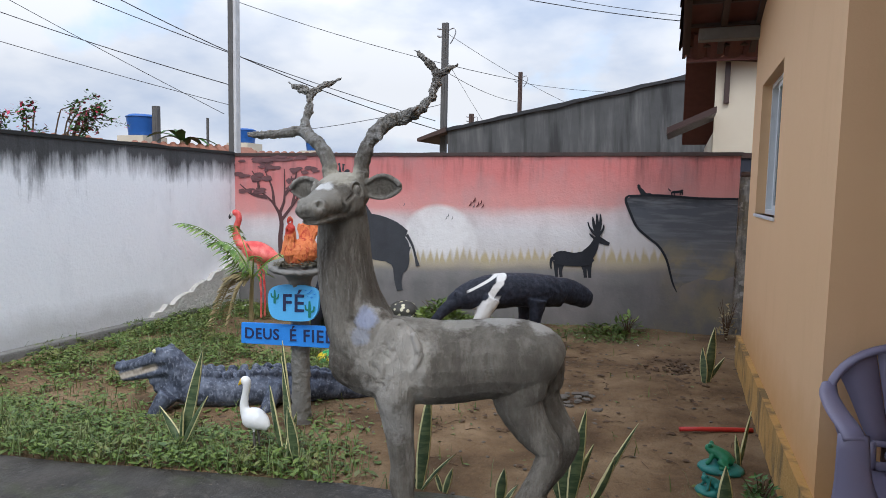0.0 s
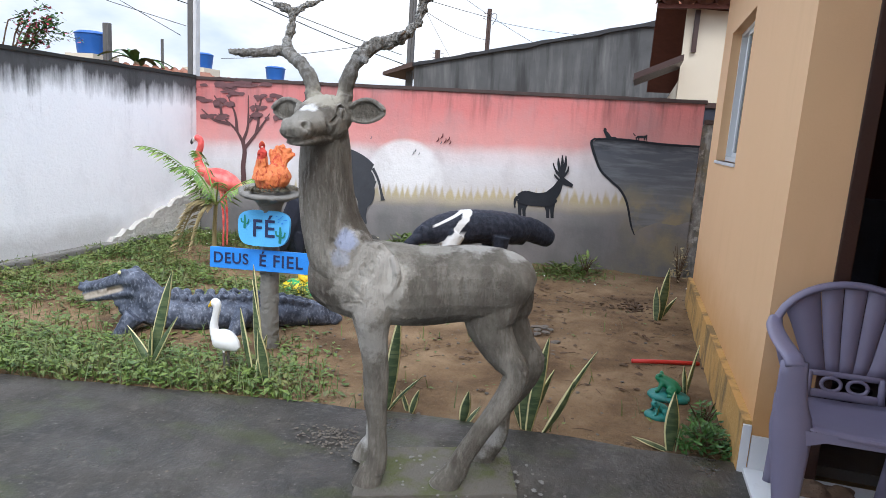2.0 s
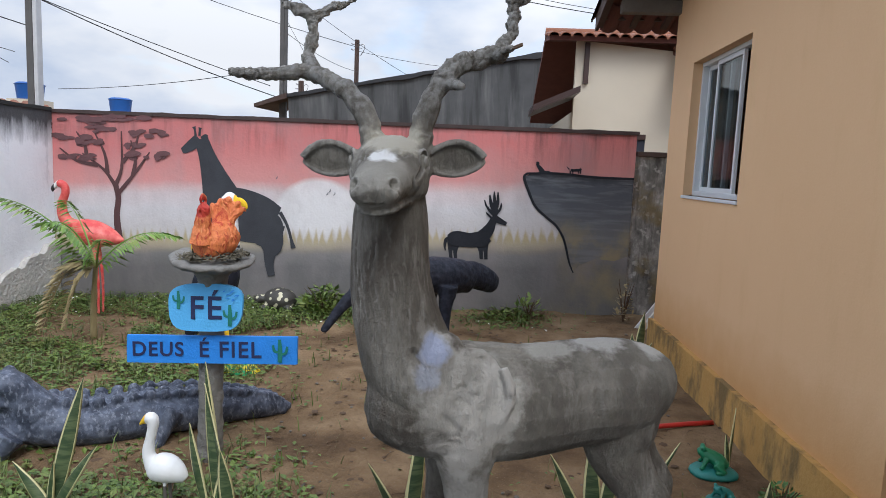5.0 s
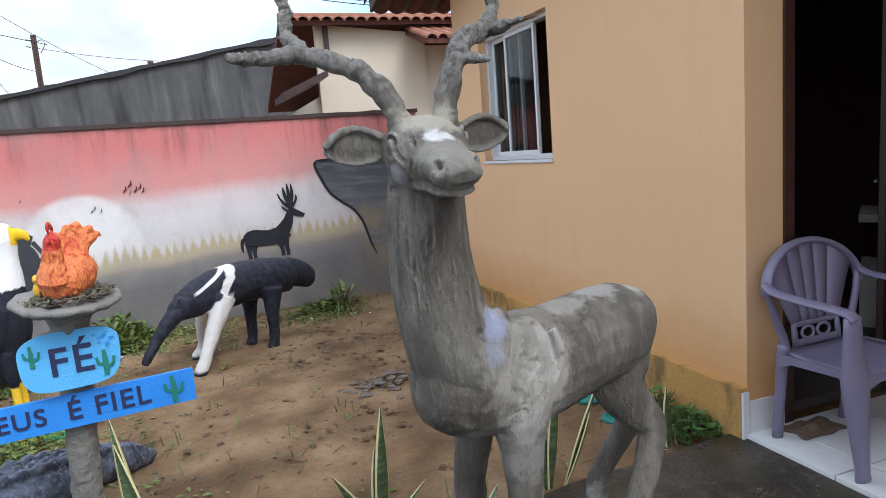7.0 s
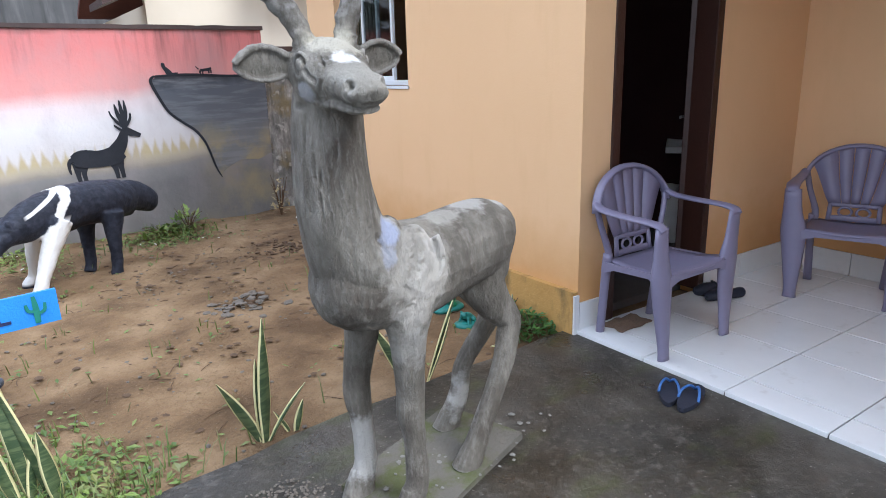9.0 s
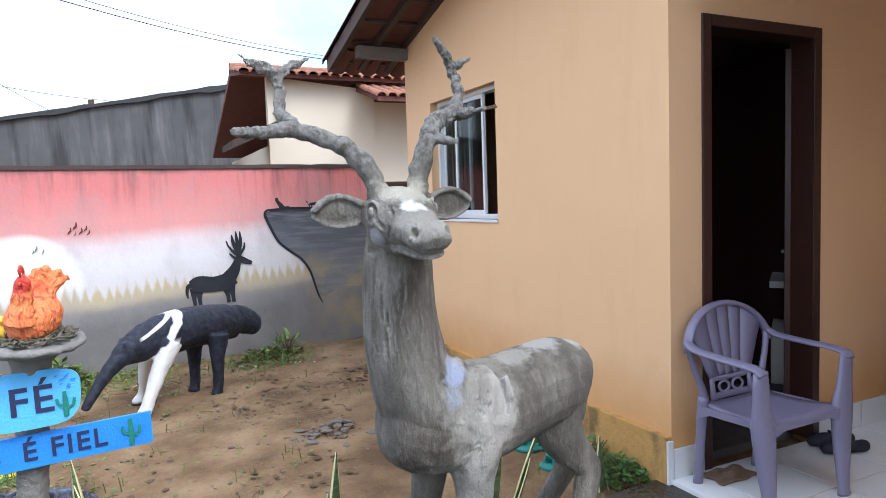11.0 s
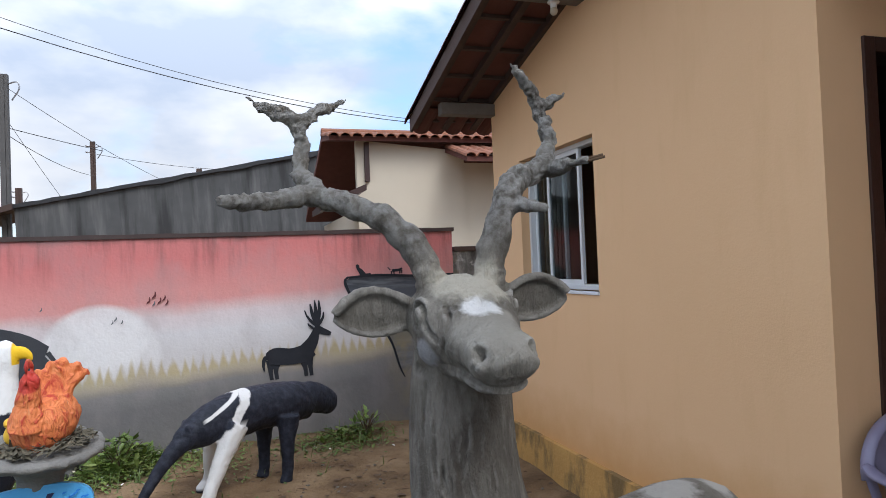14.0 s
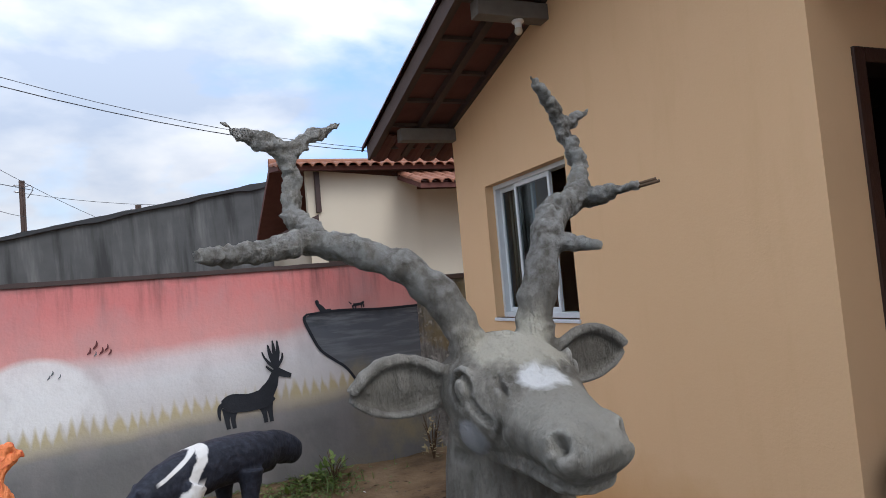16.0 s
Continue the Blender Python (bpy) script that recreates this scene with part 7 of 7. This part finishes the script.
clover("creeping_weeds", "dense creeping green weeds covering the garden earth", 30000, lush, 0.0225, M_WEED, 21, 0.085)
clover("thin_grass", "thin grass blades among the weeds", 3600, lush, 0.026, M_GRASS, 22, 0.06, 1.0)
clover("weed_tufts", "small scattered weed tufts on bare earth", 1500, sparse, 0.019, M_WEED, 23, 0.04, 0.35)
clover("yard_edge_grass", "tall grass along the concrete edge", 1700, lambda x, y: (1 - ss(y, 3.30, 3.62)) * (0.25 + 0.75 * ss(-x, 0.8, 1.3)) * (0.15 + 0.85 * ss(-x, -0.2, 0.9)), 0.034, M_GRASS, 24, 0.09, 0.85)
clover("white_flowers", "tiny white flowers in the weeds by the wall", 130, lambda x, y: lush(x, y) * ss(y, 6.2, 6.9), 0.016, M_PWHITE, 25, 0.12)


random.seed(41)
bm = bmesh.new()
for i in range(170):
    x, y, a, ln = random.uniform(-2.0, 0.82), random.uniform(3.5, 7.2), random.uniform(0, 6.283), random.uniform(0.02, 0.11)
    e = (x + math.cos(a) * ln, y + math.sin(a) * ln)
    m = ((x + e[0]) / 2 + random.uniform(-0.01, 0.01), (y + e[1]) / 2)
    tube(bm, [(x, y, gz(x, y) + 0.004, 0.0022), (*m, gz(*m) + 0.010, 0.0024), (*e, gz(*e) + 0.005, 0.0012)], 1, 4)
tagged(part("twigs", bm, M_TWIG), "thin dry twigs strewn on the earth", "debris", kind="stuff")


def bush(x, y, r, h, count, seed, label, mat=M_BUSH, size=0.022):
    random.seed(seed)
    z0 = gz(x, y) - 0.01
    th = thing("leafy_bush", label, "plant", (x, y, z0))
    st_bm, lf = bmesh.new(), bmesh.new()
    for i in range(9):
        a, k = random.uniform(0, 6.283), random.uniform(0.3, 1.0)
        tube(st_bm, [(0, 0, 0, 0.006), (math.cos(a) * r * k * 0.5, math.sin(a) * r * k * 0.5, h * 0.55, 0.004), (math.cos(a) * r * k, math.sin(a) * r * k, h * random.uniform(0.6, 1.0), 0.002)], 2, 5)
    for i in range(count):
        a, k = random.uniform(0, 6.283), math.sqrt(random.random())
        c = Vector((math.cos(a) * r * k, math.sin(a) * r * k, h * (1 - 0.55 * k * k) * random.uniform(0.25, 1.05)))
        d = Vector((math.cos(a) + random.uniform(-1, 1), math.sin(a) + random.uniform(-1, 1), random.uniform(-0.2, 0.9))).normalized() * size * random.uniform(0.7, 1.4)
        s = d.cross(Vector((random.uniform(-0.4, 0.4), random.uniform(-0.4, 0.4), 1))).normalized() * size * 0.42
        v = [lf.verts.new(q) for q in (c - d, c + s, c + d, c - s, c + Vector((0, 0, -0.15 * size)))]
        for p0, p1 in ((0, 1), (1, 2), (2, 3), (3, 0)):
            lf.faces.new((v[p0], v[p1], v[4]))
    tagged(part("stem", st_bm, M_TWIG, th), kind="stuff")
    tagged(part("foliage", lf, mat, th), kind="stuff")


bush(0.79, 3.57, 0.14, 0.14, 360, 31, "small dense green bush beside the plinth")
bush(0.80, 3.80, 0.09, 0.16, 110, 32, "leafy weed growing against the plinth")
bush(-2.05, 7.30, 0.28, 0.30, 330, 33, "broad-leaved green weeds by the mural", M_WEED, 0.045)
bush(-0.05, 7.42, 0.16, 0.27, 60, 34, "leggy green weed by the mural", M_WEED, 0.044)
bush(-0.28, 7.38, 0.24, 0.13, 90, 35, "low green weeds by the mural", M_WEED, 0.042)
bush(0.88, 7.45, 0.10, 0.42, 60, 36, "dry leggy weed in the wall corner", M_DRYFROND, 0.028)

# ---- beyond the walls ----
bm = bmesh.new()  # tall side wall of a long building, its top rising to the east
prism(bm, [(-5.42, -0.2), (4.5, -0.2), (4.5, 4.50), (-5.42, 3.02)], 16.24, 16.5, "y")
gw_ob = tagged(part("grey_gable_building", bm, M_GREYWALL), "long grey building with black rain streaks on its side wall", "building")
random.seed(8)
bm = bmesh.new()
edge = [(-5.46 + i * 0.25, 3.02 + 0.1492 * (i * 0.25 - 0.04)) for i in range(41)]
prism(bm, [(x, z + 0.06 + 0.012 * random.uniform(-1, 1)) for x, z in edge] + [(x, z - 0.015 - 0.12 * max(0.0, noise.noise((x * 1.3, 0, 0)))) for x, z in edge[::-1]], 16.16, 16.6, "y")
part("wall_top", bm, M_CABLE, gw_ob, "mould-black wall top")
bm = bmesh.new()
prism(bm, [(-6.2, 2.86), (-5.42, 3.10), (-5.42, 2.98), (-6.2, 2.78)], 16.1, 18.0, "y")
part("eave", bm, M_RAFTER, gw_ob)

nb = thing("neighbour_house", "cream house with clay tile roof behind the mural wall", "house")
bm = bmesh.new()
prism(bm, [(0.72, -0.2), (2.64, -0.2), (2.64, 3.30), (0.72, 3.46)], 12.0, 12.15, "y")
part("wall", bm, M_CREAM, nb)
for lo, hi in (((0.72, 12.15, -0.2), (0.87, 16.4, 2.3)), ((2.64, 12.05, -0.2), (5.5, 12.25, 3.1))):
    bm = bmesh.new()
    box(bm, lo, hi)
    part("wall", bm, M_CREAM, nb)
bm = bmesh.new()
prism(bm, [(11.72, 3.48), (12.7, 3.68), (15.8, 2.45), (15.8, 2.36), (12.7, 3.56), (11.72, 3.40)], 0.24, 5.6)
nr = part("roof", bm, M_TILESHADE, nb, "dark maroon roof underside")
bm = bmesh.new()
box(bm, (0.85, 11.93, 2.75), (0.93, 12.0, 3.42), 0.004)
part("bracket", bm, M_WOOD, nb)
bm = bmesh.new()
box(bm, (1.0, 11.95, 1.86), (1.95, 12.02, 1.95), 0.004)
part("lintel", bm, M_WOOD, nb)
bm = bmesh.new()
box(bm, (1.0, 11.99, 0.8), (1.95, 12.01, 1.86))
part("window", bm, M_RUBBER, nb)
bm = bmesh.new()
prism(bm, [(0.0, 2.30), (0.72, 2.62), (0.72, 2.52), (0.0, 2.20)], 11.2, 12.4, "y")
part("lean_to_roof", bm, M_WOOD, nb, "small lean-to roof")
for k in range(27):
    x = 0.30 + k * 0.19
    z = 3.47 - 0.0 * x
    t = part("roof_tile", tile_row(11.62, 3.44, 12.10, 3.56, x, 0.10), M_TILE, nr)
    t = part("roof_tile", tile_row(12.05, 3.53, 12.70, 3.67, x, 0.10), M_TILE, nr)
bm = bmesh.new()
tube(bm, [(0.24, 12.72, 3.70, 0.10), (5.6, 12.72, 3.70, 0.10)], 1, 10)
part("ridge", bm, M_TILE, nr)
bm = bmesh.new()  # lower roof wing to the east, sloping towards the garden
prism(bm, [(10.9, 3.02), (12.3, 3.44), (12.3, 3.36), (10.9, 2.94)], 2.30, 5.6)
lw = part("roof_wing", bm, M_TILESHADE, nb)
for k in range(17):
    x = 2.36 + k * 0.19
    part("roof_tile", tile_row(10.84, 3.01, 11.4, 3.19, x, 0.10), M_TILE, lw)
    part("roof_tile", tile_row(11.35, 3.17, 11.95, 3.36, x, 0.10), M_TILE, lw)


def utility_pole(x, y, top, r, label, mats, arm=True):
    p = thing("utility_pole", label, "pole", (x, y, -0.2))
    bm = bmesh.new()
    box(bm, (-r, -r * 0.75, -0.5), (r * 0.25, r * 0.75, top + 0.2), r * 0.2)
    part("shaft", bm, mats[0], p)
    bm = bmesh.new()
    box(bm, (r * 0.25 + 0.002, -r * 0.75, -0.5), (r, r * 0.75, top + 0.2), r * 0.2)
    part("shaft_edge", bm, mats[1], p)
    if arm:
        for dz in (0.15, 0.35):
            bm = bmesh.new()
            tube(bm, [(-r, 0, top + 0.2 - dz, 0.02), (-r - 0.08, 0, top + 0.2 - dz, 0.03), (-r - 0.14, 0, top + 0.22 - dz, 0.02)], 1, 8)
            part("insulator", bm, M_STEEL, p)
        bm = bmesh.new()
        tube(bm, [(r, 0, top, 0.015), (r + 0.16, 0, top + 0.05, 0.015), (r + 0.20, 0, top - 0.1, 0.015), (r + 0.06, 0, top - 0.35, 0.015)], 3, 6)
        part("lamp_arm", bm, M_STEEL, p)
    return p


utility_pole(-7.58, 10.65, 9.5, 0.09, "tall concrete utility pole, half whitewashed, behind the wall", (M_POLE, M_POLEW), False)
utility_pole(-5.62, 16.62, 5.85, 0.085, "concrete utility pole behind the grey building", (M_POLE, M_POLE))
utility_pole(-5.50, 24.0, 5.75, 0.075, "dark utility pole in the distance", (M_RAFTER, M_RAFTER))
utility_pole(-9.6, 30.0, 5.2, 0.11, "short dark utility pole in the distance", (M_RAFTER, M_RAFTER))
utility_pole(-2.4, 24.0, 4.75, 0.09, "dark post above the grey wall", (M_RAFTER, M_RAFTER))
utility_pole(-16.08, 18.06, 4.06, 0.11, "weathered post beside the water tank", (M_POLE, M_POLE), False)
utility_pole(-17.4, 22.2, 4.15, 0.045, "thin post above the roofs", (M_POLE, M_POLE), False)


def cable(a, b, sag, r=0.014):
    bm = bmesh.new()
    r *= 0.62
    a, b = Vector(a), Vector(b)
    tube(bm, [(*(a.lerp(b, t) + Vector((0, 0, -sag * 4 * t * (1 - t)))), r) for t in [i / 12 for i in range(13)]], 1, 5)
    return tagged(part("overhead_cable", bm, M_CABLE), "black overhead cable against the sky", "cable", "overhead cables")


cable((-19, 9.0, 8.0), (-7.58, 10.65, 3.55), 0.20)
cable((-19, 8.6, 6.9), (-12.0, 16.1, 4.10), 0.10)
cable((-17, 10.5, 7.8), (-12.1, 16.0, 3.84), 0.05)
cable((-16.5, 11.5, 7.9), (-6.85, 19.1, 3.60), 0.25, 0.018)
cable((-15.5, 12.6, 7.95), (-6.7, 19.2, 3.30), 0.40, 0.022)
cable((-12.5, 15.6, 7.3), (-4.41, 19.9, 4.70), 0.20)
cable((-9.6, 17.8, 8.55), (4.4, 20.9, 5.45), 0.55, 0.020)
cable((-7.9, 18.7, 8.35), (4.4, 20.9, 5.55), 0.45, 0.014)
cable((-5.62, 16.62, 5.6), (-3.2, 22.0, 4.1), 0.10, 0.010)
cable((-5.62, 16.62, 5.0), (-4.9, 18.0, 3.2), 0.02, 0.008)
cable((-13.0, 19.0, 3.55), (-5.62, 16.62, 3.75), 0.12, 0.014)
cable((-5.62, 16.62, 4.6), (-5.41, 24.0, 4.6), 0.15, 0.012)
cable((-5.41, 24.0, 5.3), (2.0, 26.0, 4.9), 0.30, 0.012)

# roofs, tank and plants over the west wall


def low_house(x, y, w, d, z, rz, label, rise=0.5):
    h = thing("low_house", label, "house", (x, y, -0.2), rz)
    bm = bmesh.new()
    box(bm, (-w / 2, -d / 2, 0), (w / 2, d / 2, z))
    part("wall", bm, M_CREAM, h)
    bm = bmesh.new()
    prism(bm, [(-d / 2 - 0.4, z - 0.05), (0, z + rise), (d / 2 + 0.4, z - 0.05), (d / 2 + 0.4, z + 0.04), (0, z + rise + 0.10), (-d / 2 - 0.4, z + 0.04)], -w / 2 - 0.3, w / 2 + 0.3)
    r = part("roof", bm, M_TILE, h)
    for k in range(int((w + 0.5) / 0.24)):
        xx = -w / 2 - 0.2 + k * 0.24
        part("roof_tile", tile_row(-d / 2 - 0.42, z + 0.03, -0.02, z + rise + 0.09, xx, 0.11), M_TILE, r)
    return h


low_house(-14.6, 10.6, 4.4, 3.6, 2.55, 60, "low house with orange clay tile roof", 0.75)
low_house(-12.7, 15.2, 2.6, 3.0, 2.70, 48, "small house with clay tile roof", 0.45)
low_house(-11.2, 19.2, 6.0, 4.0, 2.72, 25, "low house with flat clay tile roof", 0.30)


def water_tank(x, y, z, r, h, label):
    t = thing("water_tank", label, "water tank", (x, y, z))
    bm = bmesh.new()
    tube(bm, [(0, 0, 0, r * 0.86), (0, 0, h * 0.05, r * 0.88), (0, 0, h * 0.95, r), (0, 0, h, r * 1.02)], 1, 28)
    part("body", bm, M_TANK, t, smooth=True)
    bm = bmesh.new()
    tube(bm, [(0, 0, h, r * 1.05), (0, 0, h * 1.04, r * 1.05), (0, 0, h * 1.16, r * 0.8), (0, 0, h * 1.20, r * 0.25)], 1, 28)
    part("lid", bm, M_TANK, t, smooth=True)
    bm = bmesh.new()
    box(bm, (-r * 1.1, -r * 1.1, -z - 0.2), (r * 1.1, r * 1.1, -0.01))
    part("stand", bm, M_CREAM, t)


water_tank(-16.95, 18.34, 3.10, 0.50, 0.62, "blue plastic water tank on a rooftop")
water_tank(-18.1, 25.5, 3.40, 0.50, 0.55, "blue plastic water tank in the distance")
water_tank(-15.5, 27.2, 3.16, 0.43, 0.50, "blue plastic water tank far off")

# banana plant
bn = thing("banana_plant", "banana plant with ragged leaves above the wall", "plant", (-12.85, 15.6, -0.30))
bm = bmesh.new()
tube(bm, [(0, 0, 0, 0.14), (0, 0, 2.4, 0.10), (0, 0, 3.1, 0.06)], 2, 10)
part("trunk", bm, M_DRYFROND, bn)
random.seed(77)
for i in range(8):
    a = i * 0.785 + random.uniform(-0.3, 0.3)
    bm = bmesh.new()
    L = []
    ln, rise = random.uniform(0.7, 1.1), random.uniform(0.5, 1.0)
    for j in range(9):
        t = j / 8
        c = Vector((math.cos(a) * ln * t, math.sin(a) * ln * t, 2.95 + rise * t - 0.75 * t * t))
        w = 0.15 * math.sin(math.pi * min(1, 0.12 + t * 0.86)) * random.uniform(0.75, 1.1)
        s = Vector((-math.sin(a), math.cos(a), 0)) * w
        L.append([bm.verts.new(c - s + Vector((0, 0, 0.03))), bm.verts.new(c), bm.verts.new(c + s + Vector((0, 0, 0.03)))])
    for p, q in zip(L, L[1:]):
        bm.faces.new((p[0], p[1], q[1], q[0]))
        bm.faces.new((p[1], p[2], q[2], q[1]))
    part("leaf", bm, M_BUSH, bn)

# bougainvillea over the west wall
bg = thing("bougainvillea", "straggling bougainvillea with magenta flowers over the wall", "plant", (-7.5, 6.35, 0))
random.seed(55)
lf, pt = bmesh.new(), bmesh.new()
for i in range(18):
    bm = bmesh.new()
    ln, sx = random.uniform(0.5, 1.15), random.uniform(-1, 1)
    p = [(0, 0, -0.05, 0.03), (sx * 0.3, sx * 0.3, 1.6, 0.014)]
    e = Vector((sx * 0.62 + random.uniform(-0.1, 0.1), sx * 0.62, 2.35 + random.uniform(0.02, 0.42)))
    p.append((e.x * 0.8, e.y * 0.8, e.z - 0.15, 0.010))
    p.append((e.x, e.y, e.z, 0.006))
    e2 = e + Vector((random.uniform(-0.25, 0.42), random.uniform(-0.2, 0.45), random.uniform(-0.16, 0.16)))
    p.append((*e2, 0.003))
    tube(bm, p, 3, 6)
    part("branch", bm, M_TWIG, bg)
    for k in range(80):
        t = random.uniform(0.35, 1)
        base = Vector(p[2][:3]).lerp(Vector(p[4][:3]), t) if t < 0.5 else e.lerp(e2, (t - 0.5) * 2)
        c = base + Vector((random.gauss(0, 0.05), random.gauss(0, 0.05), random.gauss(0, 0.045)))
        d = Vector((random.uniform(-1, 1), random.uniform(-1, 1), random.uniform(-0.6, 0.6))).normalized() * random.uniform(0.022, 0.042)
        s = d.cross(Vector((0.3, 0.2, 1))).normalized() * 0.020
        tgt = pt if random.random() < 0.22 else lf
        tgt.faces.new([tgt.verts.new(q) for q in (c - d, c + s, c + d, c - s)])
tagged(part("foliage", lf, M_BUSH, bg), kind="stuff")
tagged(part("blossom", pt, M_PETAL, bg), kind="stuff")


# ---- everything modelled on its own is set on the sloping ground, turned to the house ----
def setting(shift, turn, size):
    return pose(*shift, *turn) @ Matrix.Scale(size, 4)


GARDEN_SETTING = {
    setting_name: setting(shift, turn, size)
    for names, shift, turn, size in (
        ("deer_statue rebar statue_base.deer", (-0.0591, 0.0937, -0.0728), (1.18, -2.16, -1.42), 0.9617),
        ("anteater_statue", (-0.0078, 0.0544, -0.1357), (1.03, -2.09, -1.02), 1.0041),
        ("turtle_statue", (0.05, 0.28, -0.07), (0, 0, 0), 1.0),
        ("pedestal nest hen_statue chick_statue faith_board scripture_board", (-0.0756, 0.0621, -0.0781), (0.89, -2.62, -1.94), 0.9798),
        ("eagle_statue painted_rock", (0.0451, 0.1402, 0.0265), (-0.72, -2.78, -0.41), 1.0105),
        ("crocodile_statue glass_eye", (-0.0747, 0.0714, -0.0734), (0.7, -2.52, -1.8), 0.9832),
        ("egret_statue", (-0.021, 0.0388, -0.1906), (2.45, -1.63, -1.49), 0.9871),
        ("flamingo_statue", (-0.0966, 0.1303, -0.1108), (0.77, -2.55, -1.6), 1.0018),
        ("grey_gable_building overhead_cable", (0.0182, 0.0626, -0.1878), (1.02, -2.31, -1.07), 1.0368),
    )
    for setting_name in names.split()
}
FAR = setting((0.0182, 0.0626, -0.1878), (1.02, -2.31, -1.07), 1.0368)
WEST = setting((-0.1308, 0.1232, -0.1088), (0.8, -2.53, -1.8), 1.0005)
for ob in [o for o in scene.objects if o.parent is None]:
    kind = ob.name.split(".")[0]
    key = "statue_base.deer" if ob.name == "statue_base" else kind
    if key in GARDEN_SETTING:
        ob.matrix_world = GARDEN_SETTING[key] @ ob.matrix_world
    elif kind in ("utility_pole", "low_house", "bougainvillea", "neighbour_house") and not (kind == "utility_pole" and ob.location.x < -12):
        spot = Vector((1.2, 12.0, 3.2)) if kind == "neighbour_house" else Vector((ob.location.x, ob.location.y, 2.3 if kind == "bougainvillea" else 4.0))
        ob.location += ((FAR if spot.x > -6.5 else WEST) @ spot) - spot
